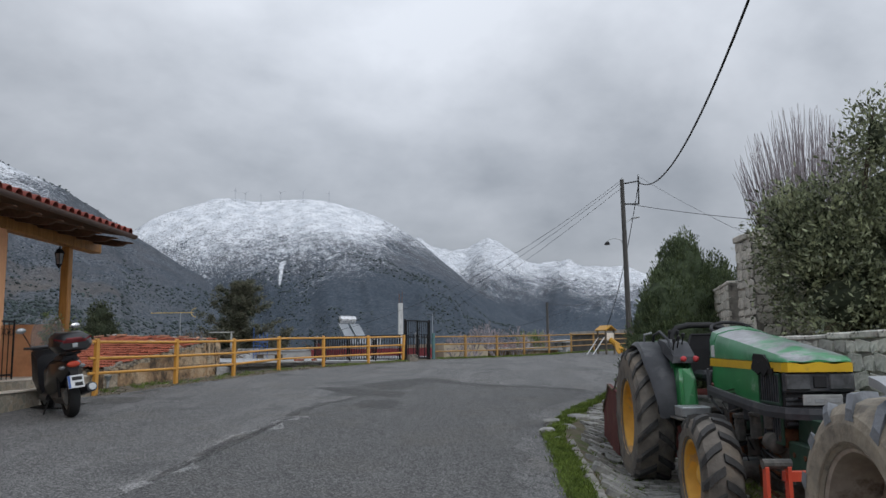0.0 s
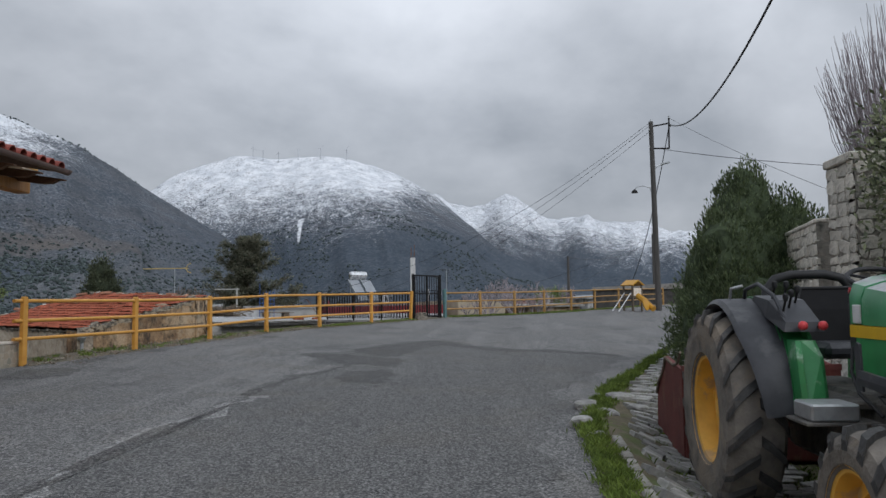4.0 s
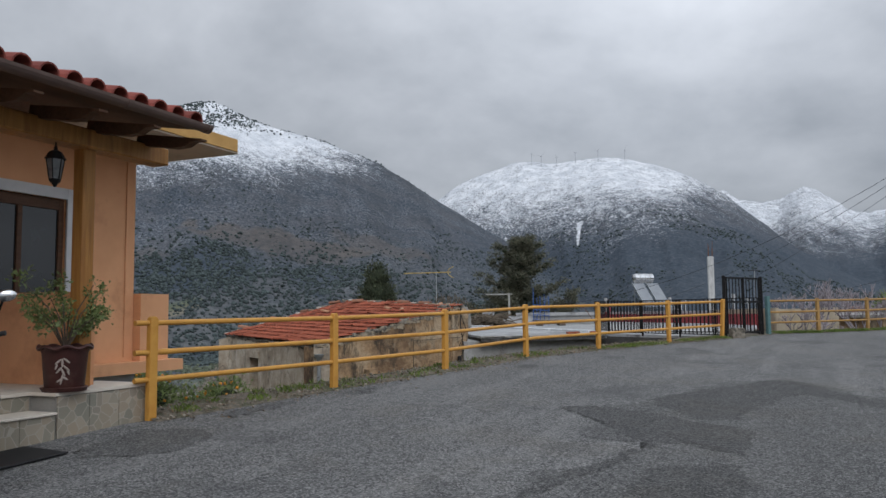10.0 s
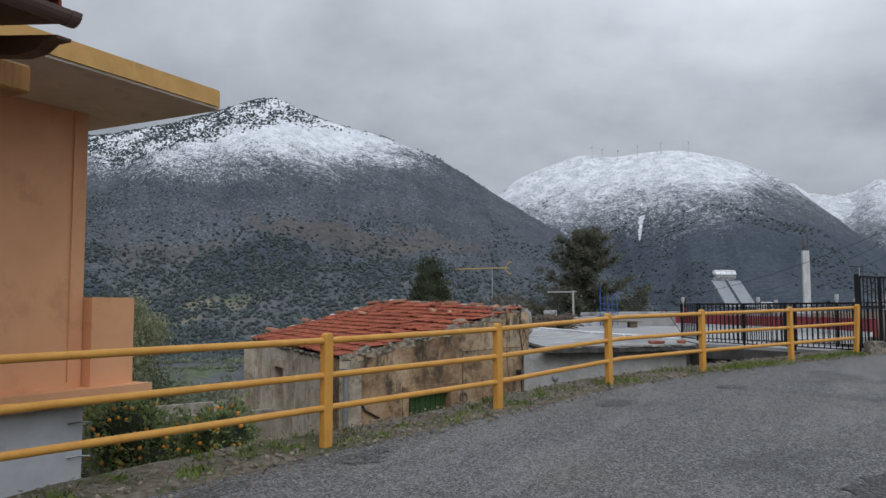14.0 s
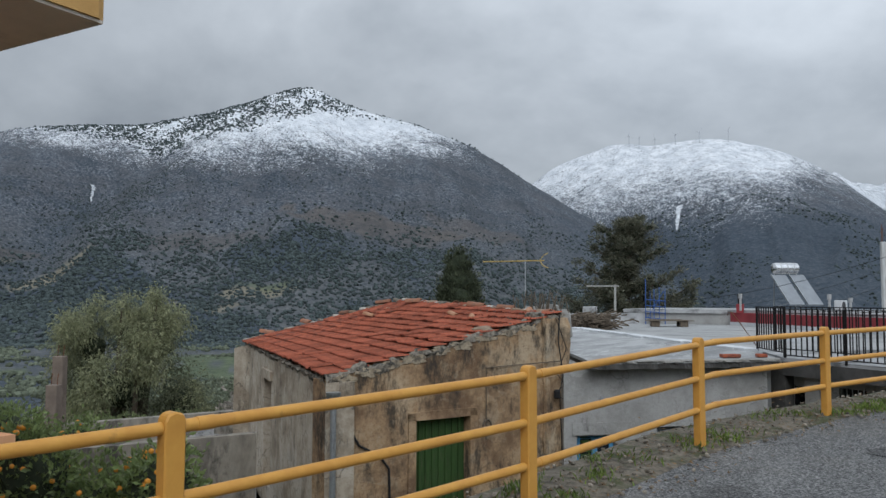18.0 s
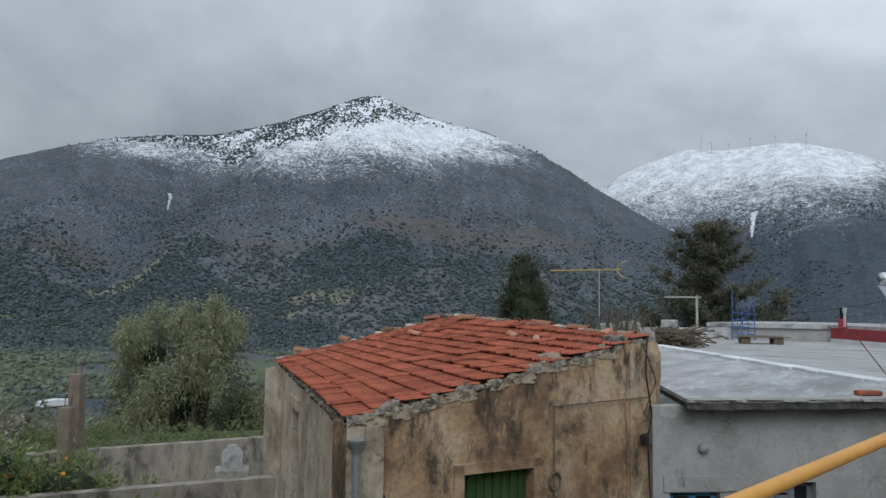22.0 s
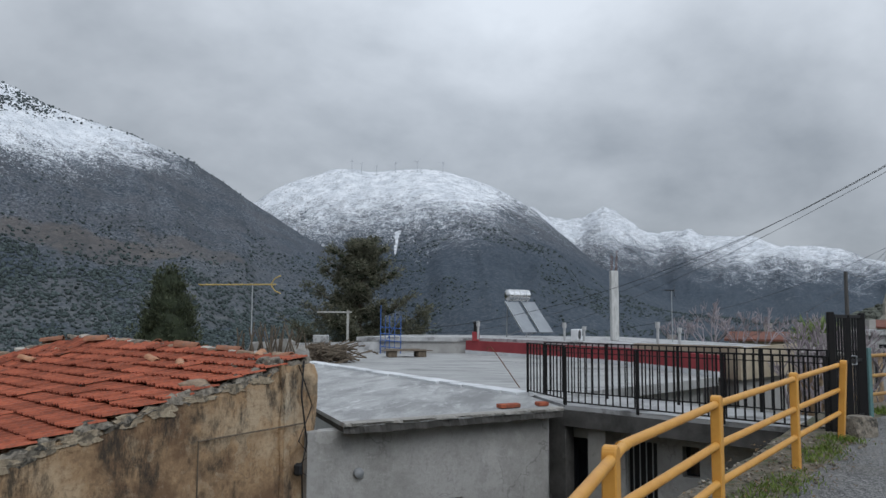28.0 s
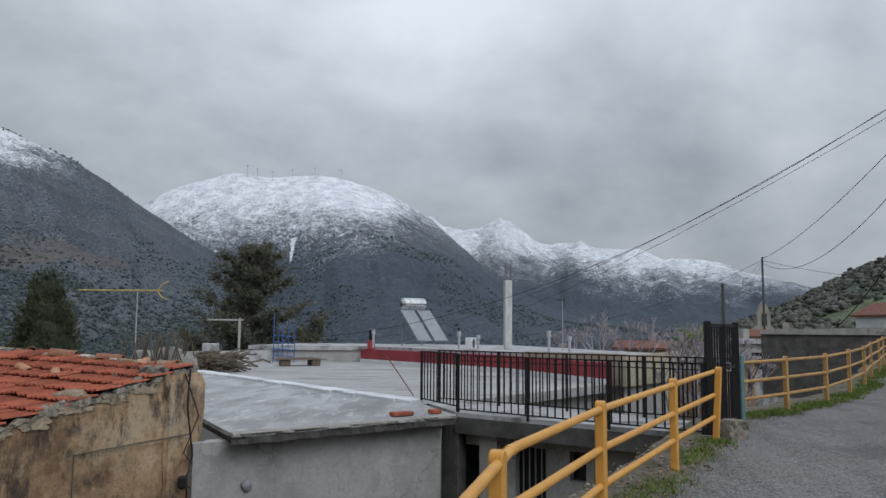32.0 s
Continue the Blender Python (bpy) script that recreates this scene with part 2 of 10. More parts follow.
M_yrim = surf("yellow_rim_paint", (0.78, 0.44, 0.075), (0.64, 0.35, 0.06), 5, 0.5, stain=(0.36, 0.26, 0.17), sscale=4, samt=0.7, spos=0.53)
M_dgreen = surf("dirty_green", (0.024, 0.06, 0.038), (0.014, 0.034, 0.023), 7, 0.7, stain=(0.06, 0.05, 0.04), sscale=5, samt=0.6)
M_yellow = surf("yellow_stripe", (0.66, 0.42, 0.02), (0.58, 0.36, 0.02), 5, 0.5, stain=(0.25, 0.17, 0.05), sscale=8, samt=0.4, spos=0.62)
M_engine = surf("oily_iron", (0.13, 0.122, 0.11), (0.055, 0.053, 0.05), 9, 0.7, bump=0.5, stain=(0.17, 0.135, 0.10), sscale=6, samt=0.5)
M_plastic = surf("grey_black_plastic", (0.05, 0.052, 0.059), (0.03, 0.032, 0.037), 5, 0.5, stain=(0.14, 0.14, 0.14), sscale=4, samt=0.3)
M_redm = surf("red_implement_paint", (0.55, 0.075, 0.035), (0.45, 0.055, 0.03), 5, 0.5, stain=(0.18, 0.07, 0.04), sscale=5, samt=0.6, spos=0.58)
M_maroon = surf("rusted_maroon_steel", (0.13, 0.035, 0.03), (0.085, 0.025, 0.022), 4, 0.75, bump=0.2, stain=(0.16, 0.085, 0.055), sscale=5, samt=0.6)
M_plate = surf("pale_plate", (0.62, 0.63, 0.63), (0.55, 0.56, 0.56), 4, 0.5)
M_lamp = surf("headlamp_glass", (0.25, 0.26, 0.27), (0.12, 0.125, 0.13), 12, 0.15, spec=0.7)


# ---- building blocks ----
def part(name, bm, mat, parent=None, label="", smooth=False, m=None):
    me = bpy.data.meshes.new(name)
    bmesh.ops.recalc_face_normals(bm, faces=bm.faces)
    bm.to_mesh(me)
    bm.free()
    if smooth:
        me.shade_smooth()
        me.set_sharp_from_angle(angle=radians(42))
    me.materials.append(mat)
    ob = new(name, me)
    if parent:
        ob.parent = parent
    if m:
        ob.matrix_basis = m
    if label:
        ob["label"] = label
    return ob


def thing(name, label, category, m=None, group="", kind=""):
    ob = new(name)
    ob.empty_display_size = 0.1
    if m:
        ob.matrix_basis = m
    return tagged(ob, label, category, group, kind)


def grid_mesh(name, verts, faces, mat, smooth=True, parent=None):
    me = bpy.data.meshes.new(name)
    me.from_pydata(verts, [], faces)
    if smooth:
        me.shade_smooth()
    me.materials.append(mat)
    ob = new(name, me)
    if parent:
        ob.parent = parent
    return ob


def box(bm, lo, hi, m=None, bevel=0.0):
    """A box from corner lo to corner hi, with edges cut by bevel."""
    c, s = [(a + b) / 2 for a, b in zip(lo, hi)], [abs(b - a) for a, b in zip(lo, hi)]
    mat = Matrix.Translation(c) @ Matrix.Diagonal((*s, 1))
    r = bmesh.ops.create_cube(bm, size=1.0, matrix=(m @ mat) if m else mat)
    if bevel:
        vs = set(r["verts"])
        es = [e for e in bm.edges if e.verts[0] in vs and e.verts[1] in vs]
        bmesh.ops.bevel(bm, geom=es, offset=bevel, segments=1, affect="EDGES", clamp_overlap=True)
    return bm


def rod(bm, p, q, r0, r1=None, n=10):
    """A round bar from p to q."""
    p, q = Vector(p), Vector(q)
    d = q - p
    m = Matrix.Translation((p + q) / 2) @ d.to_track_quat("Z", "Y").to_matrix().to_4x4()
    bmesh.ops.create_cone(bm, cap_ends=True, segments=n, radius1=r0, radius2=r0 if r1 is None else r1, depth=d.length, matrix=m)
    return bm


def bar(bm, p, q, w, h, up=(0, 0, 1)):
    """A rectangular bar from p to q."""
    p, q = Vector(p), Vector(q)
    y = (q - p).normalized()
    x = y.cross(Vector(up)).normalized()
    z = x.cross(y)
    m = Matrix((x, y, z)).transposed().to_4x4()
    m.translation = (p + q) / 2
    bmesh.ops.create_cube(bm, size=1.0, matrix=m @ Matrix.Diagonal((w, (q - p).length, h, 1)))
    return bm


def tube(bm, pts, r, n=8, closed=False):
    """A round tube through points."""
    pts = [Vector(p) for p in pts]
    rings = []
    for i, p in enumerate(pts):
        a, b = pts[(i - 1) % len(pts)] if closed or i else p, pts[(i + 1) % len(pts)] if closed or i < len(pts) - 1 else p
        q = (b - a).to_track_quat("Z", "Y")
        rr = r[i] if isinstance(r, (list, tuple)) else r
        rings.append([bm.verts.new(p + q @ Vector((rr * math.cos(k * math.tau / n), rr * math.sin(k * math.tau / n), 0))) for k in range(n)])
    for i in range(len(rings) if closed else len(rings) - 1):
        a, b = rings[i], rings[(i + 1) % len(rings)]
        for k in range(n):
            bm.faces.new((a[k], a[(k + 1) % n], b[(k + 1) % n], b[k]))
    if not closed:
        bm.faces.new(rings[0][::-1])
        bm.faces.new(rings[-1])
    return bm


def lathe(bm, profile, n=24, m=None, cap=True):
    """A turned form about z from (radius, z) pairs."""
    rings = []
    for r, z in profile:
        rings.append([bm.verts.new((m or Matrix()) @ Vector((r * math.cos(k * math.tau / n), r * math.sin(k * math.tau / n), z))) for k in range(n)])
    for a, b in zip(rings, rings[1:]):
        for k in range(n):
            bm.faces.new((a[k], a[(k + 1) % n], b[(k + 1) % n], b[k]))
    if cap and profile[0][0] > 0.001:
        bm.faces.new(rings[0][::-1])
    if cap and profile[-1][0] > 0.001:
        bm.faces.new(rings[-1])
    return bm


def prism(bm, outline, lo, hi, m=None):
    """An outline in x, y drawn up from lo to hi; lo and hi may be lists, one height a corner."""
    k = len(outline)
    lows, highs = (v if isinstance(v, (list, tuple)) else [v] * k for v in (lo, hi))
    m = m or Matrix()
    a = [bm.verts.new(m @ Vector((x, y, z))) for (x, y), z in zip(outline, lows)]
    b = [bm.verts.new(m @ Vector((x, y, z))) for (x, y), z in zip(outline, highs)]
    bm.faces.new(a[::-1]), bm.faces.new(b)
    for i in range(k):
        bm.faces.new((a[i], a[(i + 1) % k], b[(i + 1) % k], b[i]))
    return bm


def smooth01(v):
    v = np.clip(v, 0, 1)
    return v * v * (3 - 2 * v)


def vnoise(x, y, seed=0):
    """Smooth value noise on a unit lattice, for arrays."""
    xi, yi = np.floor(x), np.floor(y)
    fx, fy = smooth01(x - xi), smooth01(y - yi)

    def h(a, b):
        v = np.sin(a * 127.1 + b * 311.7 + seed * 74.7) * 43758.5453
        return v - np.floor(v)

    return (h(xi, yi) * (1 - fx) + h(xi + 1, yi) * fx) * (1 - fy) + (h(xi, yi + 1) * (1 - fx) + h(xi + 1, yi + 1) * fx) * fy


def fbm(x, y, octaves=4, seed=0):
    s, a, t = 0.0, 0.5, 0.0
    for o in range(octaves):
        s, t = s + a * vnoise(x * 2**o, y * 2**o, seed + o), t + a
        a *= 0.5
    return s / t


EDGE_E = [(0.9, -20.0), (0.9, 0.0), (0.95, 5.5), (1.2, 9.3), (1.75, 11.8), (2.95, 15.1), (3.8, 17.6), (5.0, 20.6), (6.6, 23.8), (9.0, 28.0), (11.8, 32.5), (15.5, 38.0), (20.0, 44.0), (25.0, 50.0), (33.0, 58.0)]


def pave_drop(x, y):
    """How far the pavement falls away from the kerb towards the wall, beside the tractors."""
    edge = np.interp(y, [p[1] for p in EDGE_E], [p[0] for p in EDGE_E])
    return 0.27 * smooth01((x - edge - 0.2) / 0.75) * smooth01((y - 2.6) / 1.4) * (1 - smooth01((y - 8.6) / 3.0))


def road_z(x, y):
    """The tarmac's height: it climbs ahead and leans to the east."""
    return -0.607 + 0.035 * y - 0.03 * x


# ---- land: one sheet out to the mountains ----
CENTRE = (-5.0, 15.0)
FENCE_LINE = ((-8.0, -20.0), (-7.4, 13.5), (-5.7, 21.9), (-2.5, 28.9), (2.8, 36.4), (11.4, 51.0), (24.0, 66.0), (60.0, 110.0))
WEST_RIDGE = ((-55.9, 19.9, 10.62), (-42.6, 6.35, 1.72), (-40.0, 2.6, 1.0), (-28.9, 16.7, 4.28), (-32.5, 13.5, 5.71))
NORTH_RIDGE = ((-19.57, 7.86, 6.26), (-32.97, 24.06, 2.46), (-9.3, 6.77, 4.39), (2.3, 1.7, 1.35), (3.6, 4.6, 0.23), (3.1, 20.87, 6.03), (14.0, 8.0, 0.45), (7.7, 1.2, 0.3), (18.5, 5.0, 0.4))


def crest(az, peaks):
    return sum(h * np.exp(-(((az - c) / w) ** 2)) for c, w, h in peaks)


def ravine(az, r, knots, width):
    """1 on a line of (distance, azimuth) knots over the slope, falling off to its sides."""
    return np.exp(-(((az - np.interp(r, [k[0] for k in knots], [k[1] for k in knots])) / width) ** 2))


GULLY = ((1300, -60.0), (1700, -57.5), (2000, -54.5), (2300, -50.0))
SPUR = ((1300, -55.0), (1700, -52.0), (2000, -49.0), (2300, -44.0))


def land_parts(x, y):
    """Height of the land, and where the western mountain makes it."""
    dx, dy = x - CENTRE[0], y - CENTRE[1]
    r, az = np.hypot(dx, dy), np.degrees(np.arctan2(dx, dy))
    front = np.clip((az + 100) / 30, 0, 1) * np.clip((75 - az) / 30, 0, 1)
    line = np.array(FENCE_LINE)
    west = smooth01((np.interp(y, line[:, 1], line[:, 0]) + 4.5 - x) / 3)
    near = road_z(x, np.minimum(y, 60)) - 0.5
    low = -3.0 - 0.02 * r - 0.22 * np.clip(r - 30, 0, 15) * smooth01((az + 70) / 6) * smooth01((-40 - az) / 6)
    base = near * (1 - west) + low * west
    fall = np.clip((r - 36) / 460, 0, 1)
    valley = -4 - 62 * fall * (1.25 - 0.25 * fall) + 16 * (fbm(x / 260, y / 260, 4, 3) - 0.5) * smooth01((r - 90) / 300)
    rightside = smooth01((az - 2) / 16) * np.clip((75 - az) / 30, 0, 1)
    valley = valley * (1 - 0.85 * rightside)
    z = base * (1 - smooth01((r - 38) / 60)) + valley * smooth01((r - 38) / 60)
    rough = fbm(x / 150, y / 150, 4, 17) - 0.5
    rill = 0.22 - np.abs(fbm(az / 3.4 + r / 2600, r / 1300, 3, 11) - 0.5)
    ew, en = crest(az, WEST_RIDGE), crest(az, NORTH_RIDGE)
    past = np.maximum(az + 3.5, 0)
    ea, eb = np.where(az < -3.5, en, crest(-3.5, NORTH_RIDGE) * np.exp(-((past / 6.2) ** 1.3))), en * smooth01((az + 9) / 6)
    hw, hn, hb = 2500 * np.tan(np.radians(ew)) + 10, 3000 * np.tan(np.radians(ea)) + 6, 4300 * np.tan(np.radians(eb)) + 6
    foot = 1250 + 800 * smooth01((-4 - az) / 18)
    uw, un, ub = (r - 1180) / 1320, (r - foot) / (3000 - foot), (r - 2900) / 1400
    gw, gn = np.where(uw < 1, np.clip(uw, 0, 1) ** 1.22, np.clip(1.9 - 0.9 * uw, 0, 1)), np.where(un < 1, np.clip(un, 0, 1) ** 1.25, np.clip(2.0 - un, 0, 1))
    gb = np.where(ub < 1, np.clip(ub, 0, 1) ** 1.1, np.clip(2.0 - ub, 0, 1))
    inw, inn = np.sin(np.pi * np.clip(uw, 0, 1)), np.sin(np.pi * np.clip(un, 0, 1))
    knolls = 22 * (fbm(x / 130, y / 130, 3, 23) - 0.5)
    hw, hn = hw + knolls * np.clip(gw * 1.5, 0, 1), hn + 1.3 * knolls * np.clip(gn * 1.5, 0, 1)
    shape = -48 * ravine(az, r, GULLY, 3.4) + 34 * ravine(az, r, SPUR, 3.6) + 36 * np.exp(-(((az + 60.5) / 3.2) ** 2) - ((r - 1950) / 260) ** 2)
    west_m = (hw * gw + inw * (shape + 70 * rill + 34 * rough) * np.clip(hw / 300, 0, 1)) * front
    north_m = (hn * gn + inn * (110 * rill + 50 * rough) * np.clip(hn / 300, 0, 1)) * front
    spur = np.abs(fbm(az / 2.6 + r / 3000, r / 1500, 3, 37) - 0.5)
    hb = hb * (0.9 + 0.2 * fbm(az / 1.7 + 5, r / 900, 4, 43))
    back_m = (hb * gb + np.sin(np.pi * np.clip(ub, 0, 1)) * (120 * (0.2 - spur) + 90 * rough) * np.clip(hb / 300, 0, 1)) * front
    north_m = np.maximum(north_m, back_m)
    hill = 35 * np.exp(-(((az - 34) / 14) ** 2)) * np.exp(-(((r - 250) / 80) ** 2))
    z = z + hill + 5 * hill / 35 * (fbm(x / 14, y / 14, 3, 31) - 0.5)
    return z * (1 - 0.9 * smooth01((r - 1200) / 1500)) + np.maximum(west_m, 0) + np.maximum(north_m - west_m, 0), west_m > north_m, az, r


def land_z(x, y):
    return land_parts(x, y)[0]


def slope_at(azd, el):
    """The distance at which the land first stands el degrees high in the direction azd."""
    r = np.arange(900.0, 3000.0, 4.0)
    z = land_z(CENTRE[0] + r * math.sin(radians(azd)), CENTRE[1] + r * math.cos(radians(azd)))
    up = np.degrees(np.arctan2(z - 2.0, r))
    return float(r[np.argmax(up >= el)])


az = np.concatenate([np.arange(-180, -72, 4.0), np.arange(-72, 36, 0.16), np.arange(36, 180, 4.0)])
rr = np.concatenate([np.geomspace(5, 60, 26), np.geomspace(64, 900, 44), np.geomspace(920, 1180, 14), np.arange(1192, 3020, 13), np.geomspace(3050, 4850, 60)])
A2, R2 = np.meshgrid(np.radians(az), rr)
X2, Y2 = CENTRE[0] + R2 * np.sin(A2), CENTRE[1] + R2 * np.cos(A2)
Z2 = land_z(X2, Y2)
V = np.stack([X2, Y2, Z2], -1).reshape(-1, 3)
na, nr = len(az), len(rr)
I0 = (np.arange(nr - 1)[:, None] * na + np.arange(na)[None]).ravel()
J0 = (np.arange(nr - 1)[:, None] * na + (np.arange(na)[None] + 1) % na).ravel()
faces = np.stack([I0, I0 + na, J0 + na, J0], 1).tolist()
verts = V.tolist()
verts.append((CENTRE[0], CENTRE[1], float(land_z(np.array(CENTRE[0]), np.array(CENTRE[1])))))
faces += [[len(verts) - 1, k, (k + 1) % na] for k in range(na)]

# hillside: scrub and rock below, broken snow above the snow line
m_land = bpy.data.materials.new("hazy_mountain_land")
m_land.use_nodes = True
ln, ll = m_land.node_tree.nodes, m_land.node_tree.links
lb = ln["Principled BSDF"]
lb.inputs["Roughness"].default_value, lb.inputs["Specular IOR Level"].default_value = 0.95, 0.1
lpos = ln.new("ShaderNodeNewGeometry").outputs["Position"]


def lnoise(scale, detail=5, rough=0.6, vec=None):
    t = ln.new("ShaderNodeTexNoise")
    t.inputs["Scale"].default_value, t.inputs["Detail"].default_value, t.inputs["Roughness"].default_value = scale, detail, rough
    ll.new(vec or lpos, t.inputs["Vector"])
    return t.outputs["Fac"]


def lramp(fac, *stops):
    t = ln.new("ShaderNodeValToRGB")
    while len(t.color_ramp.elements) < len(stops):
        t.color_ramp.elements.new(0.5)
    for e, (p, c) in zip(t.color_ramp.elements, stops):
        e.position, e.color = p, (*c, 1)
    ll.new(fac, t.inputs[0])
    return t.outputs[0]


def lmix(fac, a, b):
    t = ln.new("ShaderNodeMix")
    t.data_type = "RGBA"
    ll.new(fac, t.inputs[0])
    for k, v in ((6, a), (7, b)):
        if isinstance(v, tuple):
            t.inputs[k].default_value = (*v, 1)
        else:
            ll.new(v, t.inputs[k])
    return t.outputs[2]


def lmath(op, a, b, c=None):
    t = ln.new("ShaderNodeMath")
    t.operation = op
    for k, v in enumerate((a, b, c)):
        if v is None:
            continue
        if isinstance(v, (int, float)):
            t.inputs[k].default_value = v
        else:
            ll.new(v, t.inputs[k])
    return t.outputs[0]


def lstep(v, lo, hi):
    t = ln.new("ShaderNodeMapRange")
    t.inputs[1].default_value, t.inputs[2].default_value = lo, hi
    ll.new(v, t.inputs[0])
    return t.outputs[0]


def lattr(name):
    t = ln.new("ShaderNodeAttribute")
    t.attribute_name = name
    return t.outputs["Fac"]


# what grows and lies where: snow, dark scrub, brown slopes, cleared fields, green terraces
_, IS_W, AZ2, RR2 = land_parts(X2, Y2)
line_w = 12 + np.interp(AZ2, (-68, -62, -57, -53, -48, -42, -36, -31, -27, -24), (560, 470, 385, 345, 322, 330, 345, 385, 440, 520))
drift = fbm(X2 / 110, Y2 / 110, 4, 81) - 0.5
snow_w = np.clip((Z2 + 120 * drift - line_w + 45) / 230, 0, 0.86)
snow_n = np.clip((Z2 + 150 * drift - 150 - 90 * smooth01((AZ2 + 8) / 4)) / 400, 0, 0.76)
snow_b = np.clip((Z2 + 160 * (fbm(X2 / 75, Y2 / 75, 4, 83) - 0.5) + 90 * (fbm(AZ2 / 1.3, RR2 / 700, 3, 84) - 0.5) - 185 + 95 * smooth01((AZ2 - 6) / 6)) / 400, 0, 0.66)
SNOW = np.where(IS_W, snow_w, np.where(RR2 > 3120, snow_b, snow_n))
patchy = fbm(X2 / 170, Y2 / 170, 4, 85)
belt = smooth01((1800 + 260 * (patchy - 0.5) - RR2) / 330) * smooth01((RR2 - 850) / 250)
WOOD = np.where(IS_W, np.clip(belt * smooth01((patchy - 0.36) / 0.14) + 0.5 * ravine(AZ2, RR2, GULLY, 1.6) * smooth01((2050 - RR2) / 200), 0, 1), 1.0 * smooth01((330 - Z2) / 200))
WOOD = np.where(IS_W, np.maximum(WOOD, 0.65 * smooth01((AZ2 + 27) / 9) * smooth01((300 - Z2) / 150)), WOOD)
WOOD = np.where(RR2 < 1180, smooth01((fbm(X2 / 120, Y2 / 120, 4, 86) - 0.42) / 0.12), WOOD)


def patch(azc, el, wa, wr):
    """A soft patch on the slope about a direction and a height angle."""
    rc = slope_at(azc, el)
    wob = fbm(X2 / 45, Y2 / 45, 3, 88) - 0.5
    return smooth01((1.1 - ((AZ2 - azc) / wa) ** 2 - ((RR2 - rc) / wr) ** 2 + 1.6 * wob) / 0.35)


BROWN = np.maximum.reduce([0.9 * patch(-35.0, 5.3, 6.5, 70), patch(-60.5, 3.2, 3.5, 28), 0.6 * patch(-28, 5.0, 4, 40), 0.5 * patch(-47, 3.6, 5, 40)])
FIELD = np.maximum.reduce([patch(-56.6, 1.0, 2.4, 26), patch(-43.6, 0.25, 3.0, 22), 0.7 * patch(-60.5, 2.6, 2.0, 12), 0.6 * patch(-50.0, -0.6, 1.5, 16), 0.8 * patch(-46.5, -0.9, 2.4, 18)])
RAVINE = np.clip(smooth01((0.105 - np.abs(fbm(AZ2 / 2.3 + RR2 / 2600, RR2 / 1500, 4, 97) - 0.5)) / 0.09) * smooth01((fbm(X2 / 200, Y2 / 200, 3, 98) - 0.36) / 0.2), 0, 1)
RAVINE = np.where(IS_W, RAVINE, 0.45 * RAVINE)
GREEN = np.maximum.reduce([patch(-62.5, -1.1, 2.2, 16), patch(-59.5, -2.3, 3.2, 16), 0.7 * patch(-42.5, 0.6, 2.4, 14), smooth01((fbm(X2 / 90, Y2 / 60, 3, 89) - 0.56) / 0.06) * smooth01((1150 - RR2) / 200)])

lsep = ln.new("ShaderNodeSeparateXYZ")
ll.new(lpos, lsep.inputs[0])
lz = lsep.outputs[2]
far_out = ln.new("ShaderNodeVectorMath")
far_out.operation = "LENGTH"
ll.new(lpos, far_out.inputs[0])
# blue-grey slope tones: distance haze is painted into the base colour
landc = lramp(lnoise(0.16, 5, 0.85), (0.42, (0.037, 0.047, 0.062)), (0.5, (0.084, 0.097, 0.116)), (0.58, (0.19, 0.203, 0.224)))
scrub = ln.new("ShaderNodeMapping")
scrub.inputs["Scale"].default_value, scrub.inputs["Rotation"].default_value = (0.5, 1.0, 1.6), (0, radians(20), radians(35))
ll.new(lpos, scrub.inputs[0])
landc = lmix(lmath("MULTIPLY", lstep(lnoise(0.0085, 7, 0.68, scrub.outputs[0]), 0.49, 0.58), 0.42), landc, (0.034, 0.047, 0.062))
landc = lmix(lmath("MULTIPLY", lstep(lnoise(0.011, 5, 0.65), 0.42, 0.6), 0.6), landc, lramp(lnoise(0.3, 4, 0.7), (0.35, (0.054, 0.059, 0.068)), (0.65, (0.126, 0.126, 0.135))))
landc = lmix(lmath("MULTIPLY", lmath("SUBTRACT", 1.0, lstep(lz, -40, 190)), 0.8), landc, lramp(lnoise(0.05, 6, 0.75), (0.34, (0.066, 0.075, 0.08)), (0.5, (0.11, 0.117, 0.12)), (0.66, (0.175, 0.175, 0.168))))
landc = lmix(lmath("MULTIPLY", lattr("brown"), 0.7), landc, lramp(lnoise(0.05, 6, 0.7), (0.35, (0.09, 0.078, 0.07)), (0.65, (0.15, 0.127, 0.108))))
cellv = ln.new("ShaderNodeTexVoronoi")
cellv.inputs["Scale"].default_value = 0.12
ll.new(lpos, cellv.inputs["Vector"])
wood = lattr("wood")
dots = lmath("LESS_THAN", cellv.outputs["Distance"], lmath("MULTIPLY_ADD", wood, 0.42, 0.16))
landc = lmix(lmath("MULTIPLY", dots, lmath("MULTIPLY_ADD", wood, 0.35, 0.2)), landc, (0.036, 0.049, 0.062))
# wooded slopes: dark woods, with haze mixed in as a bluer tone
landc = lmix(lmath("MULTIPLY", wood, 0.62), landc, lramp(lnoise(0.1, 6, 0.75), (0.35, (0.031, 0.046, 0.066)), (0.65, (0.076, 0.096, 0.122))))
landc = lmix(lmath("MULTIPLY", lattr("field"), 0.85), landc, lramp(lnoise(0.06, 5, 0.7), (0.35, (0.17, 0.158, 0.118)), (0.65, (0.26, 0.235, 0.18))))
landc = lmix(lmath("MULTIPLY", lattr("green"), 0.8), landc, lramp(lnoise(0.09, 5, 0.7), (0.38, (0.075, 0.1, 0.055)), (0.62, (0.15, 0.18, 0.095))))
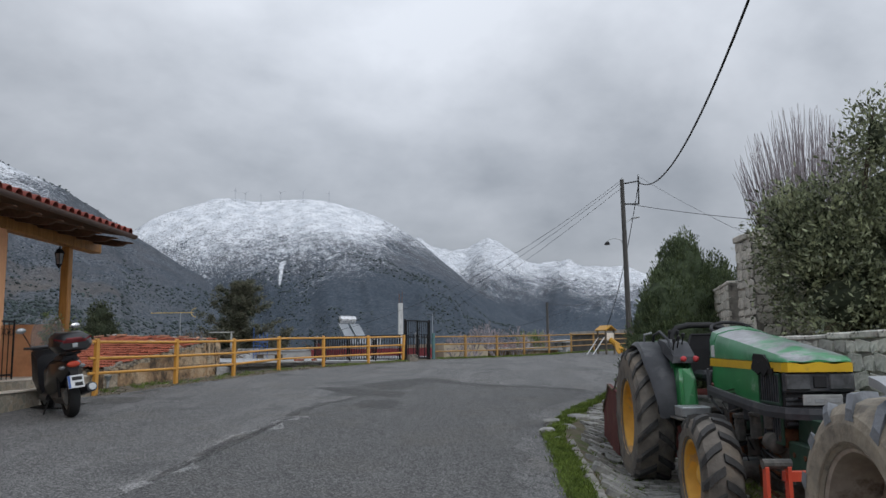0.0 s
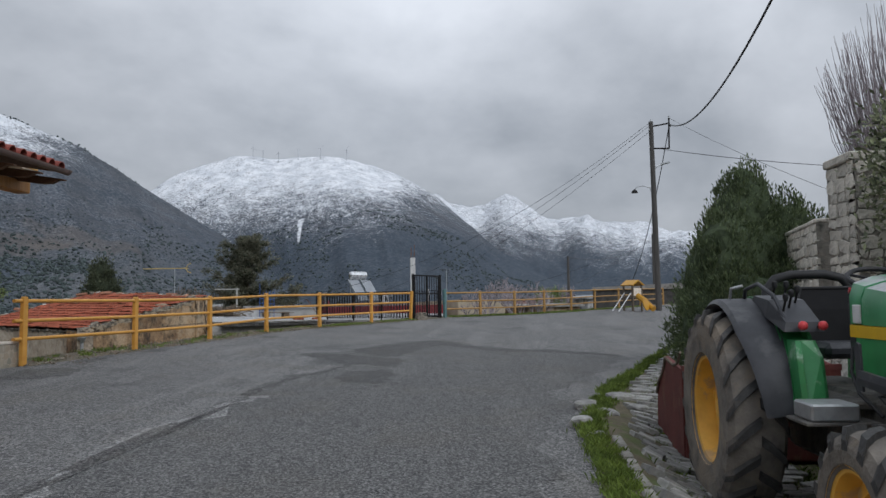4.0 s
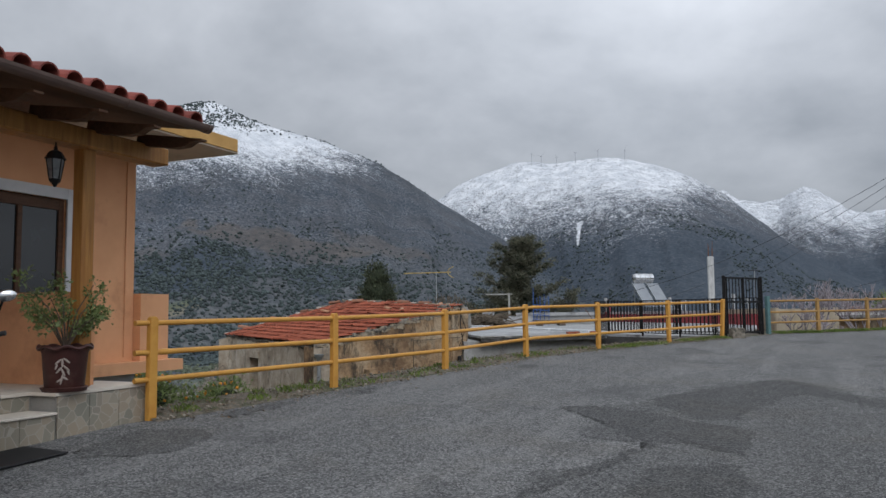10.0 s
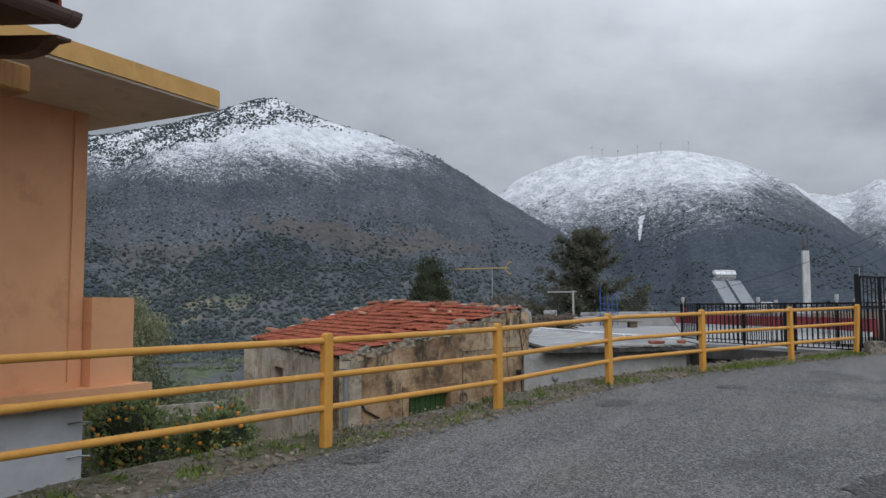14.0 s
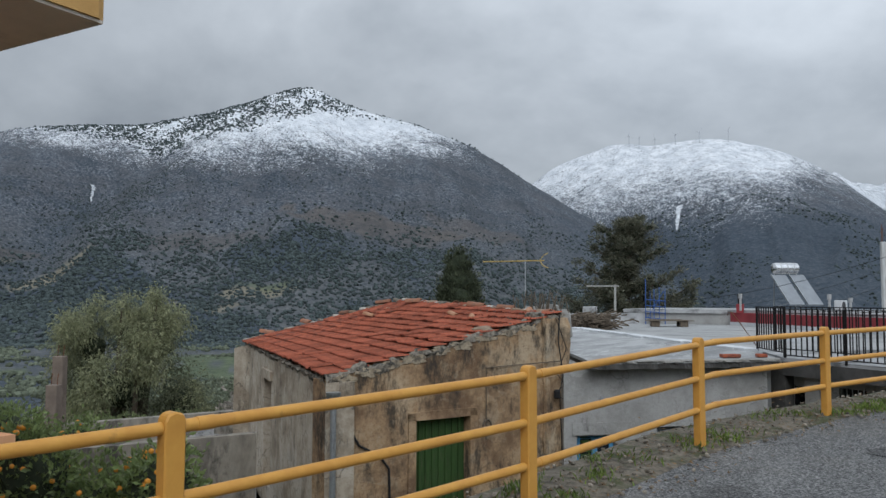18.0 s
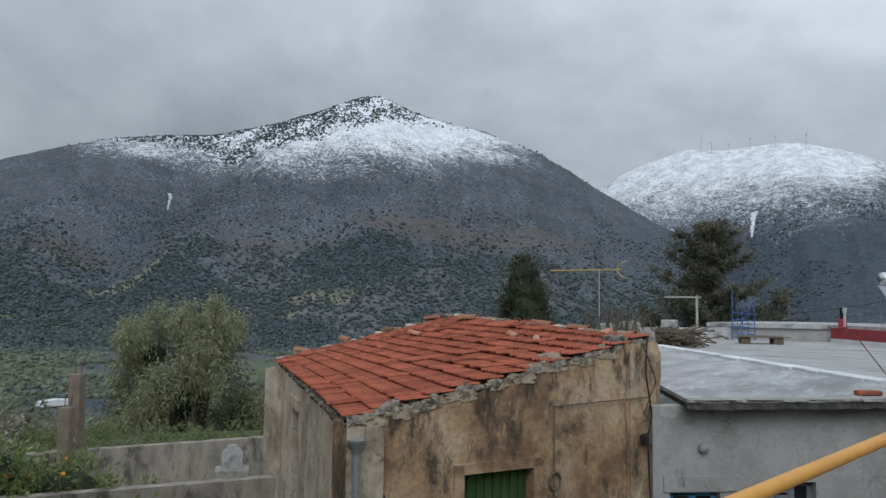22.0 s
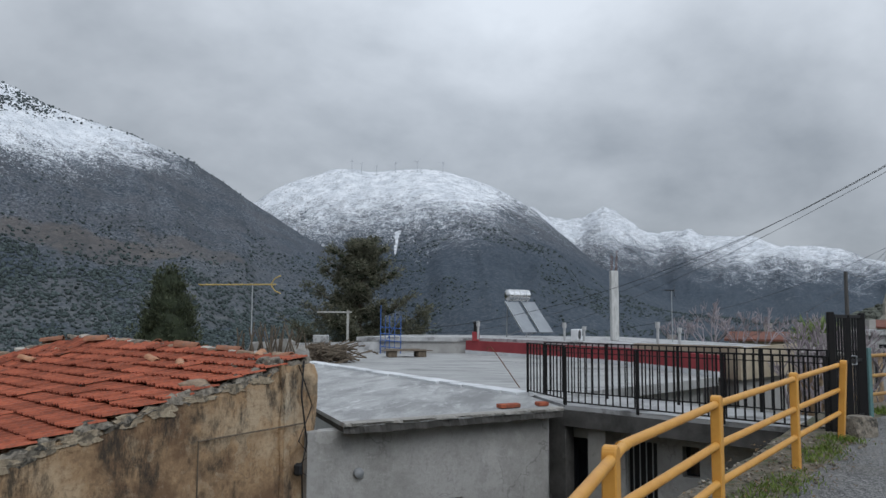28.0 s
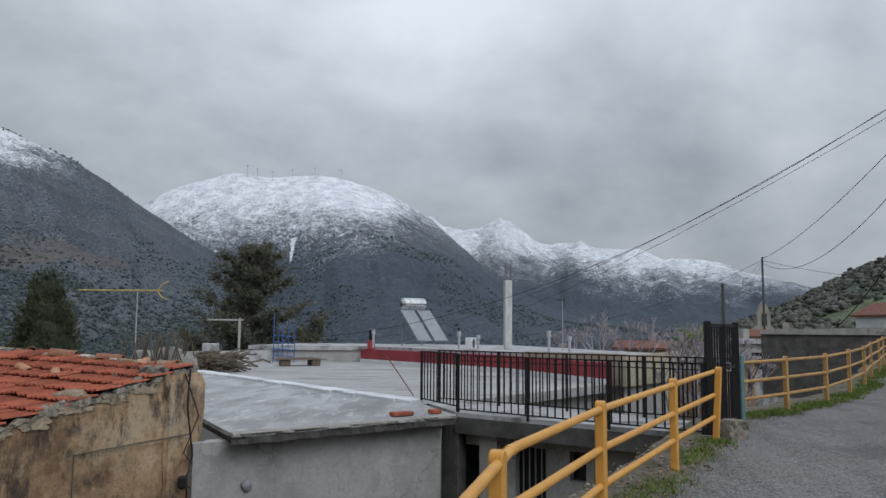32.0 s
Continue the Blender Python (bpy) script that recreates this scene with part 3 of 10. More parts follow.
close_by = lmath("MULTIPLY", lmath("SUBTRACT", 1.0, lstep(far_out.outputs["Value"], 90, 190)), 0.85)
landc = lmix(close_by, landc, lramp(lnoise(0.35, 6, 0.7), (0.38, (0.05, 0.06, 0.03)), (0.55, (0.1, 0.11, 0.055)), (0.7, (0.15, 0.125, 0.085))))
landc = lmix(lmath("MULTIPLY", lmath("MULTIPLY", lattr("ravine"), lstep(lnoise(0.07, 5, 0.75), 0.4, 0.58)), 0.38), landc, (0.034, 0.044, 0.052))
# snow breaks into specks of bush and rock towards its lower edge
cover = lattr("snow")
grainy = lmath("ADD", lmath("MULTIPLY", lnoise(0.2, 4, 0.8), 0.75), lmath("MULTIPLY", lnoise(0.045, 4, 0.65), 0.25))
grainy = lmath("MULTIPLY_ADD", lmath("SUBTRACT", grainy, 0.5), 4.6, 0.5)
snowf = lmath("MULTIPLY_ADD", lmath("SUBTRACT", lmath("MULTIPLY_ADD", cover, 1.22, -0.12), grainy), 2.6, 0.5)
snowf = lmath("MULTIPLY", lmath("MINIMUM", lmath("MAXIMUM", snowf, 0.0), 0.95), lstep(cover, 0.0, 0.1))
landc = lmix(snowf, landc, lramp(lnoise(0.02, 5, 0.65), (0.38, (0.58, 0.61, 0.65)), (0.6, (0.79, 0.81, 0.84))))
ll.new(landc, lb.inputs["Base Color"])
lbump = ln.new("ShaderNodeBump")
lbump.inputs["Strength"].default_value, lbump.inputs["Distance"].default_value = 0.6, 8.0
ll.new(lnoise(0.06, 6, 0.72), lbump.inputs["Height"])
ll.new(lbump.outputs[0], lb.inputs["Normal"])
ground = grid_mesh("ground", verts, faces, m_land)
for key, layer in (("snow", SNOW), ("wood", WOOD), ("brown", BROWN), ("field", FIELD), ("green", GREEN), ("ravine", RAVINE)):
    at = ground.data.attributes.new(key, "FLOAT", "POINT")
    at.data.foreach_set("value", np.append(layer.ravel(), 0.0).astype(np.float32))
tagged(ground, "scrub-covered valley and mountains with snow on their tops", "ground", kind="structure")


# ---- road, verge and pavement ----
POSTS = [(-7.42, 13.49), (-6.9, 16.49), (-6.285, 19.1), (-5.71, 21.86), (-4.785, 24.32), (-3.57, 26.79), (-2.48, 28.91)]
POSTS_FAR = [(-1.37, 31.35), (0.0, 32.75), (1.45, 34.4), (2.85, 36.4), (4.3, 38.7), (5.8, 41.4), (7.5, 44.3), (9.3, 47.6), (11.4, 51.0)]
EDGE_W = [(-8.5, -20.0), (-8.2, 0.0), (-7.9, 11.6), *POSTS, *POSTS_FAR, (16.0, 57.0), (24.0, 66.0)]


def along(line, n):
    """n points at even steps along a line of corners, rounded."""
    p = np.array(line)
    s = np.r_[0, np.cumsum(np.hypot(*np.diff(p, axis=0).T))]
    u = np.linspace(0, s[-1], n)
    return np.stack([np.interp(u, s, p[:, k]) for k in (0, 1)], 1)


def asphalt(name, k, pale, dampness):
    """Tarmac with visible chippings, worn paler streaks and damp blotches; k scales its tone."""
    global ln, ll, lpos
    m = bpy.data.materials.new(name)
    m.use_nodes = True
    ln, ll = m.node_tree.nodes, m.node_tree.links
    b = ln["Principled BSDF"]
    lpos = ln.new("ShaderNodeNewGeometry").outputs["Position"]
    fine = lnoise(38, 4, 0.85)
    grit = ln.new("ShaderNodeTexVoronoi")
    grit.inputs["Scale"].default_value = 70
    ll.new(lpos, grit.inputs["Vector"])
    streak = ln.new("ShaderNodeMapping")
    streak.inputs["Scale"].default_value, streak.inputs["Rotation"].default_value = (1.0, 0.16, 1.0), (0, 0, radians(24))
    ll.new(lpos, streak.inputs[0])
    worn = lnoise(1.1, 7, 0.7, streak.outputs[0])
    chip = lmath("MULTIPLY_ADD", grit.outputs["Color"], 0.42, lmath("MULTIPLY", fine, 0.62))
    tone = lramp(chip, (0.36, (0.036 * k, 0.037 * k, 0.038 * k)), (0.53, (0.12 * k, 0.12 * k, 0.119 * k)), (0.70, (0.295 * k, 0.292 * k, 0.285 * k)))
    light = lramp(chip, (0.36, (0.10 * k, 0.10 * k, 0.099 * k)), (0.7, (0.32 * k, 0.316 * k, 0.308 * k)))
    tone = lmix(lmath("MULTIPLY", lstep(worn, 0.5, 0.58), pale), tone, light)
    pit = lnoise(13, 5, 0.8)
    tone = lmix(lmath("MULTIPLY", lstep(pit, 0.54, 0.62), 0.32), tone, light)
    tone = lmix(lmath("MULTIPLY", lstep(lmath("SUBTRACT", 1.0, pit), 0.55, 0.63), 0.42), tone, (0.035 * k, 0.036 * k, 0.037 * k))
    tone = lmix(lmath("MULTIPLY", lstep(lnoise(0.8, 6, 0.7), 0.5, 0.62), 0.3), tone, lramp(chip, (0.36, (0.075 * k, 0.067 * k, 0.056 * k)), (0.7, (0.21 * k, 0.195 * k, 0.17 * k))))
    damp = lmath("MULTIPLY", lstep(lnoise(0.55, 6, 0.66), 0.55, 0.64), dampness)
    tone = lmix(damp, tone, lramp(chip, (0.36, (0.028, 0.029, 0.031)), (0.7, (0.11, 0.11, 0.112))))
    ll.new(tone, b.inputs["Base Color"])
    b.inputs["Roughness"].default_value, b.inputs["Specular IOR Level"].default_value = 0.88, 0.3
    rb = ln.new("ShaderNodeBump")
    rb.inputs["Strength"].default_value, rb.inputs["Distance"].default_value = 0.8, 0.015
    ll.new(chip, rb.inputs["Height"])
    ll.new(rb.outputs[0], b.inputs["Normal"])
    return m


m_road = asphalt("worn_asphalt", 0.98, 0.5, 0.55)
NS, NC = 150, 26
le, ri = along(EDGE_W, NS), along(EDGE_E, NS)
verts, faces = [], []
for i in range(NS):
    for k in range(NC):
        f = k / (NC - 1)
        x, y = le[i] * (1 - f) + ri[i] * f
        verts.append((x, y, road_z(x, y)))
for i in range(NS - 1):
    for k in range(NC - 1):
        a = i * NC + k
        faces.append((a, a + 1, a + NC + 1, a + NC))
road = grid_mesh("road", verts, faces, m_road)
tagged(road, "worn grey village road with damp dark patches and loose grit", "road", kind="structure")


def strip(name, line, wid, top, bottom, mat, label, rough=0.03, n=90, cross=6, side=1.0):
    """A raised strip of ground along a line: wid metres to the west (side 1) of it, with a face down to bottom."""
    p = along(line, n)
    d = np.gradient(p, axis=0)
    d /= np.hypot(*d.T)[:, None]
    nrm = np.stack([-d[:, 1], d[:, 0]], 1) * side
    verts, faces = [], []
    for i in range(n):
        ww = wid * (0.85 + 0.3 * float(vnoise(np.array(i * 0.35), np.array(1.0), 4)))
        for k in range(cross + 1):
            f = min(k, cross - 1) / (cross - 1)
            x, y = p[i] + nrm[i] * ww * f
            z = road_z(x, y) + top + rough * (float(vnoise(np.array(x * 3), np.array(y * 3), 2)) - 0.5)
            verts.append((x, y, bottom if k == cross else road_z(x, y) + 0.002 if k == 0 else max(z, road_z(x, y) + 0.006)))
    for i in range(n - 1):
        for k in range(cross):
            a = i * (cross + 1) + k
            faces.append((a, a + 1, a + cross + 2, a + cross + 1))
    ob = grid_mesh(name, verts, faces, mat, smooth=False)
    return tagged(ob, label, "verge", kind="structure")


EAST_OF_POSTS = [(x + 0.16, y - 0.06) for x, y in EDGE_W]
M_verge = surf("mossy_gravel_edge", (0.21, 0.18, 0.14), (0.085, 0.076, 0.06), 14, 1.0, bump=0.8, bscale=40, stain=(0.055, 0.07, 0.025), sscale=2.6, samt=0.8, spos=0.5)
strip("verge", EAST_OF_POSTS[3:], 0.75, 0.02, -4.2, M_verge, "crumbling concrete road edge with moss under the fence", n=150)


# ---- yellow tube fences ----
def post_mesh(h):
    """A flat post with a rounded head."""
    bm = bmesh.new()
    w, d = 0.052, 0.04
    out = [(-w, 0), (w, 0), (w, h - 0.04), (w * 0.72, h - 0.012), (0, h), (-w * 0.72, h - 0.012), (-w, h - 0.04)]
    m = Matrix(((1, 0, 0, 0), (0, 0, 1, 0), (0, 1, 0, 0), (0, 0, 0, 1)))
    prism(bm, out, -d, d, m)
    bmesh.ops.bevel(bm, geom=list(bm.edges), offset=0.008, segments=1, affect="EDGES", clamp_overlap=True)
    return bm


M_ochre_far = surf("weathered_ochre_paint", (0.40, 0.235, 0.075), (0.29, 0.165, 0.06), 6, 0.6, bump=0.1, stain=(0.14, 0.085, 0.045), sscale=5, samt=0.6, spos=0.56)


def fence(posts, heights, label, kink=None, ends=(0.0, 0.0), paint=None):
    paint = paint or M_ochre
    f = thing("fence", label, "fence", pose(posts[0][0], posts[0][1], 0))
    o = Vector((posts[0][0], posts[0][1], 0))
    tops = []
    for i, (x, y) in enumerate(posts):
        a, b = Vector(posts[max(i - 1, 0)]), Vector(posts[min(i + 1, len(posts) - 1)])
        ang = math.degrees(math.atan2((b - a).y, (b - a).x))
        z = road_z(x, y)
        lean = 3.5 if (kink and i == len(posts) - 1) else random.uniform(-0.6, 0.6)
        p = part("post", post_mesh(heights[i] + 0.1), paint, f, m=pose(x - o.x, y - o.y, z - 0.1, lean, 0, ang))
        tops.append(Vector((x - o.x, y - o.y, z + heights[i])))
    for dz in (0.075, 0.40, 0.70):
        pts = [t - Vector((0, 0, dz)) for t in tops]
        for i in range(len(pts) - 1):
            a, b = pts[i], pts[i + 1]
            d = (b - a).normalized()
            run = [a, b]
            if kink and i == kink:
                back = (pts[i] - pts[i - 1]).normalized()
                kp = a + back * 0.42
                run = [a, kp - back * 0.05, kp + (b - kp).normalized() * 0.05, b]
            if i == 0 and ends[0]:
                run[0] = a - d * ends[0]
            if i == len(pts) - 2 and ends[1]:
                run[-1] = b + d * ends[1]
            part("rail", tube(bmesh.new(), run, 0.031, 12), paint, f, smooth=True)
            if random.random() < 0.6 or i == kink:
                bm = bmesh.new()
                c = run[1] if len(run) > 2 else a + d * 0.17
                rod(bm, c - d * 0.045, c + d * 0.045, 0.0345, n=12)
                part("sleeve", bm, paint, f, smooth=True)
    return f


fence(POSTS, [1.14, 1.07, 1.045, 1.06, 1.05, 1.045, 1.05], "ochre-yellow painted tube fence with three rails beside the road", kink=3, ends=(0.22, 0.0))
fence(POSTS_FAR, [1.02, 1.03, 1.03, 1.05, 1.06, 1.08, 1.1, 1.1, 1.1], "weathered ochre tube fence curving up the road beyond the gate", paint=M_ochre_far)


# ---- old stone house with a tiled lean-to roof ----
HB, HC, HA, HD = Vector((-12.3, 24.4, 0.40)), Vector((-9.95, 29.1, 1.42)), Vector((-19.9, 30.4, 0.52)), Vector((-15.0, 30.85, 1.68))
def old_plaster(name, pale, mid, brown, scabs=(0.46, 0.40, 0.31), soot_from=0.49, sooty=0.43, run_z=0.6, crack=0.5):
    """Old plaster: broad blotches, flaked pale scabs, hairline cracks and black streaks that run down it."""
    global ln, ll, lpos
    m = bpy.data.materials.new(name)
    m.use_nodes = True
    ln, ll = m.node_tree.nodes, m.node_tree.links
    b = ln["Principled BSDF"]
    lpos = ln.new("ShaderNodeNewGeometry").outputs["Position"]
    tone = lramp(lnoise(0.75, 8, 0.7), (0.40, brown), (0.5, mid), (0.6, pale))
    flake = ln.new("ShaderNodeTexVoronoi")
    flake.inputs["Scale"].default_value = 2.3
    bend = ln.new("ShaderNodeVectorMath")
    bend.operation = "MULTIPLY_ADD"
    wob = ln.new("ShaderNodeTexNoise")
    wob.inputs["Scale"].default_value, wob.inputs["Detail"].default_value = 2.5, 6
    ll.new(lpos, wob.inputs["Vector"])
    ll.new(wob.outputs["Color"], bend.inputs[0])
    bend.inputs[1].default_value = (0.8, 0.8, 0.8)
    ll.new(lpos, bend.inputs[2])
    ll.new(bend.outputs[0], flake.inputs["Vector"])
    scab = lmath("MULTIPLY", lmath("GREATER_THAN", flake.outputs["Color"], 0.68), lstep(lnoise(0.8, 4, 0.6), 0.48, 0.6))
    tone = lmix(lmath("MULTIPLY", scab, 0.55), tone, scabs)
    fine = lnoise(14, 6, 0.75)
    tone = lmix(lmath("MULTIPLY", lstep(fine, 0.5, 0.62), 0.5), tone, brown)
    tone = lmix(lmath("MULTIPLY", lstep(lnoise(5, 7, 0.8), 0.55, 0.63), 0.4), tone, scabs)
    split = ln.new("ShaderNodeTexVoronoi")
    split.feature = "DISTANCE_TO_EDGE"
    split.inputs["Scale"].default_value = 0.9
    ll.new(bend.outputs[0], split.inputs["Vector"])
    line = lmath("MULTIPLY", lmath("LESS_THAN", split.outputs["Distance"], 0.011), lstep(lnoise(0.7, 3, 0.5), 0.45, 0.55))
    tone = lmix(lmath("MULTIPLY", line, crack), tone, (0.05, 0.045, 0.04))
    run = ln.new("ShaderNodeMapping")
    run.inputs["Scale"].default_value = (2.2, 2.2, run_z)
    ll.new(lpos, run.inputs[0])
    soot = lmath("MULTIPLY", lstep(lnoise(1.0, 8, 0.8, run.outputs[0]), soot_from, soot_from + 0.11), lstep(lnoise(0.9, 6, 0.7), sooty, sooty + 0.12))
    tone = lmix(lmath("MULTIPLY", soot, 0.85), tone, (0.035, 0.033, 0.03))
    ll.new(tone, b.inputs["Base Color"])
    b.inputs["Roughness"].default_value, b.inputs["Specular IOR Level"].default_value = 0.95, 0.2
    rb = ln.new("ShaderNodeBump")
    rb.inputs["Strength"].default_value, rb.inputs["Distance"].default_value = 0.7, 0.03
    ll.new(lmath("ADD", fine, lmath("MULTIPLY", scab, 0.6)), rb.inputs["Height"])
    ll.new(rb.outputs[0], b.inputs["Normal"])
    return m


M_oldwall = old_plaster("peeling_ochre_plaster", (0.50, 0.40, 0.28), (0.39, 0.275, 0.17), (0.22, 0.14, 0.085))
M_gable = old_plaster("sooty_ochre_plaster", (0.48, 0.355, 0.23), (0.375, 0.25, 0.145), (0.19, 0.12, 0.072), (0.44, 0.355, 0.25), 0.465, 0.415, 0.75, 0.22)
M_crackw = old_plaster("cracked_white_render", (0.40, 0.392, 0.378), (0.35, 0.343, 0.33), (0.28, 0.273, 0.26), (0.45, 0.442, 0.428), 0.56, 0.5, 0.5, 0.3)
M_scab = surf("pale_plaster_scab", (0.46, 0.385, 0.28), (0.25, 0.2, 0.14), 16, 0.95, bump=0.8, bscale=30, stain=(0.06, 0.053, 0.045), sscale=8, samt=0.8, spos=0.5)
M_oldgrey = old_plaster("bare_grey_plaster", (0.52, 0.465, 0.39), (0.44, 0.375, 0.295), (0.27, 0.22, 0.165), (0.5, 0.45, 0.37), 0.52, 0.46, 0.8)
M_lichen = surf("lichened_mortar", (0.30, 0.265, 0.215), (0.12, 0.105, 0.088), 16, 1.0, bump=0.9, bscale=26, stain=(0.035, 0.035, 0.032), sscale=7, samt=0.9, spos=0.5)
M_gdoor = surf("green_shutter_paint", (0.04, 0.085, 0.022), (0.025, 0.055, 0.015), 5, 0.75, stain=(0.1, 0.085, 0.06), sscale=6, samt=0.5, stretch=(6, 6, 0.5))
M_bdoor = surf("blue_frame_paint", (0.09, 0.27, 0.46), (0.06, 0.2, 0.36), 5, 0.7, stain=(0.3, 0.32, 0.33), sscale=6, samt=0.5)


def wall_run(bm, p, q, lo, hi0, hi1, thick, holes=(), side=1):
    """A wall from p to q with a top from hi0 to hi1 and rectangular holes (s0, s1, z0, z1) in metres along it; thick to one side."""
    p, q = Vector((p[0], p[1])), Vector((q[0], q[1]))
    L = (q - p).length
    d = (q - p) / L
    n = Vector((-d.y, d.x)) * thick * side

    def block(s0, s1, z0, z1a, z1b):
        o = [p + d * s0, p + d * s1, p + d * s1 + n, p + d * s0 + n]
        prism(bm, [(v.x, v.y) for v in o], z0, [z1a, z1b, z1b, z1a])

    def top(s):
        return hi0 + (hi1 - hi0) * s / L

    s = 0.0
    for s0, s1, z0, z1 in sorted(holes):
        block(s, s0, lo, top(s), top(s0))
        if z0 > lo:
            block(s0, s1, lo, z0, z0)
        block(s0, s1, z1, top(s0), top(s1))
        s = s1
    block(s, L, lo, top(s), top(L))
    bmesh.ops.remove_doubles(bm, verts=bm.verts, dist=0.0005)
    return bm


def rock_bm(sx, sy, sz, seed=0, sub=2):
    bm = bmesh.new()
    bmesh.ops.create_icosphere(bm, subdivisions=sub, radius=1.0)
    for v in bm.verts:
        k = 1 + 0.35 * (noise.noise(v.co * 1.3 + Vector((seed * 3.1, seed, 0))))
        v.co = Vector((max(min(v.co.x * k, 0.78), -0.78) * sx, max(min(v.co.y * k, 0.78), -0.78) * sy, max(min(v.co.z * k, 0.72), -0.72) * sz))
    return bm


house = thing("stone_house", "old stone house with peeling ochre plaster and sagging tile roof", "house", pose(0, 0, 0))
GZ = -3.1
# gable wall to the road, with the green door
part("gable_wall", wall_run(bmesh.new(), HB, HC, GZ, HB.z - 0.03, HC.z - 0.03, 0.5, [(1.75, 2.95, -2.7, -0.42)], 1), M_gable, house, "ochre plaster streaked with soot and bare patches")
part("eave_wall", wall_run(bmesh.new(), HA, HB, GZ, HA.z - 0.06, HB.z - 0.06, 0.5, [(3.3, 4.3, -2.6, -0.15)], 1), M_oldgrey, house, "grey plaster stained brown in long streaks")
part("back_wall", wall_run(bmesh.new(), HC, HD, GZ, HC.z - 0.17, HD.z - 0.17, 0.5, (), 1), M_oldwall, house)
part("rear_wall", wall_run(bmesh.new(), HD, HA, GZ, HD.z - 0.17, HA.z - 0.17, 0.5, (), 1), M_oldgrey, house)
gd = (HC.xy - HB.xy).normalized()
gn = Vector((gd.y, -gd.x))
# ragged mortar bands along the gable top and the eave, with a few stones bedded in
def mortar_band(p, q, away, reach, inner, rise, label, seed):
    bm = bmesh.new()
    rows = []
    n = int((q - p).length / 0.045)
    for k in range(n + 1):
        c = p.lerp(q, k / n)
        j1, j2, j3, j4 = (float(fbm(np.array(k * 0.31), np.array(i * 7.0), 4, seed)) - 0.5 for i in range(4))
        out, inn, top = reach + 0.1 * j1, inner - 0.2 * j2, rise + 0.2 * j3
        j1, j3 = j1 + random.uniform(-0.12, 0.12), j3 + random.uniform(-0.1, 0.1)
        rows.append([bm.verts.new((c.x + away.x * o, c.y + away.y * o, c.z + h)) for o, h in ((0.004, -0.06 + 0.34 * j4), (out, -0.03 + 0.12 * j2), (out - 0.03, top - 0.03), (out * 0.3 + inn * 0.3, top + 0.05 * j4), (inn + 0.1, top - 0.03), (inn, -0.1))])
    for a, b in zip(rows, rows[1:]):
        for k in range(5):
            bm.faces.new((a[k], a[k + 1], b[k + 1], b[k]))
    part("coping", bm, M_lichen, house, label)


mortar_band(HB, HC, gn, 0.02, -0.24, 0.055, "ragged grey mortar coping with black lichen", 61)
eo_ = Vector(((HB - HA).y, -(HB - HA).x)).normalized()
mortar_band(HA, HB, eo_, 0.06, -0.3, -0.035, "pale broken mortar under the eave tiles", 67)


def on_gable(s, z, out=0.0):
    v = HB.xy + gd * s + gn * out
    return Vector((v.x, v.y, z))


GROT = math.degrees(math.atan2(gd.y, gd.x))


def flake(s0, z0, w, h, seed):
    """A ragged scab of plaster still clinging to the wall, thin and broken at its edge."""
    rng = random.Random(seed)
    bm = bmesh.new()
    ring = []
    for k in range(22):
        a = math.tau * k / 22
        r = rng.uniform(0.55, 1.1)
        ring.append((s0 + w * r * math.cos(a), z0 + h * r * math.sin(a)))
    front = [bm.verts.new(on_gable(u, v, 0.012 + 0.01 * rng.random())) for u, v in ring]
    rear = [bm.verts.new(on_gable(u, v, -0.02)) for u, v in ring]
    mid = bm.verts.new(on_gable(s0, z0, 0.016))
    for k in range(22):
        j = (k + 1) % 22
        bm.faces.new((front[k], front[j], mid))
        bm.faces.new((front[k], rear[k], rear[j], front[j]))
    return bm


def gable_top(s):
    return HB.z + (HC.z - HB.z) * s / (HC.xy - HB.xy).length


for k, (u, drop, w, h) in enumerate(((0.35, 0.1, 0.24, 0.12), (0.8, 0.08, 0.3, 0.09), (1.3, 0.06, 0.26, 0.08), (1.75, 0.07, 0.3, 0.1), (2.3, 0.05, 0.26, 0.08), (2.75, 0.07, 0.26, 0.1), (3.3, 0.05, 0.3, 0.06), (3.85, 0.06, 0.25, 0.08), (0.45, 0.45, 0.1, 0.16), (4.35, 0.08, 0.25, 0.07))):
    part("plaster_scab", flake(u, gable_top(u) - drop, w, h, k), M_scab, house, "pale flaking plaster edge")
# the crumbling corner of rubble at the upper end of the gable
bm = bmesh.new()
side_n, tall = 7, 26
loops = []
for i in range(tall + 1):
    z = GZ + (1.36 - GZ) * i / tall
    loop = []
    for e, (u0, o0, u1, o1) in enumerate(((4.72, 0.03, 5.4, 0.03), (5.4, 0.03, 5.4, -0.5), (5.4, -0.5, 4.72, -0.5), (4.72, -0.5, 4.72, 0.03))):
        for k in range(side_n):
            f = k / side_n
            p = on_gable(u0 + (u1 - u0) * f, z, o0 + (o1 - o0) * f)
            n = noise.noise(p * 3.4) * 0.07 + noise.noise(p * 9) * 0.035
            c = on_gable(5.06, z, -0.23)
            loop.append(bm.verts.new(p + (p - c).normalized() * n + Vector((0, 0, noise.noise(p * 5) * 0.05))))
    loops.append(loop)
for a, b in zip(loops, loops[1:]):
    for k in range(len(a)):
        j = (k + 1) % len(a)
        bm.faces.new((a[k], a[j], b[j], b[k]))
bm.faces.new(loops[-1])
part("corner_pier", bm, M_gable, house, "crumbling rubble corner black with soot")
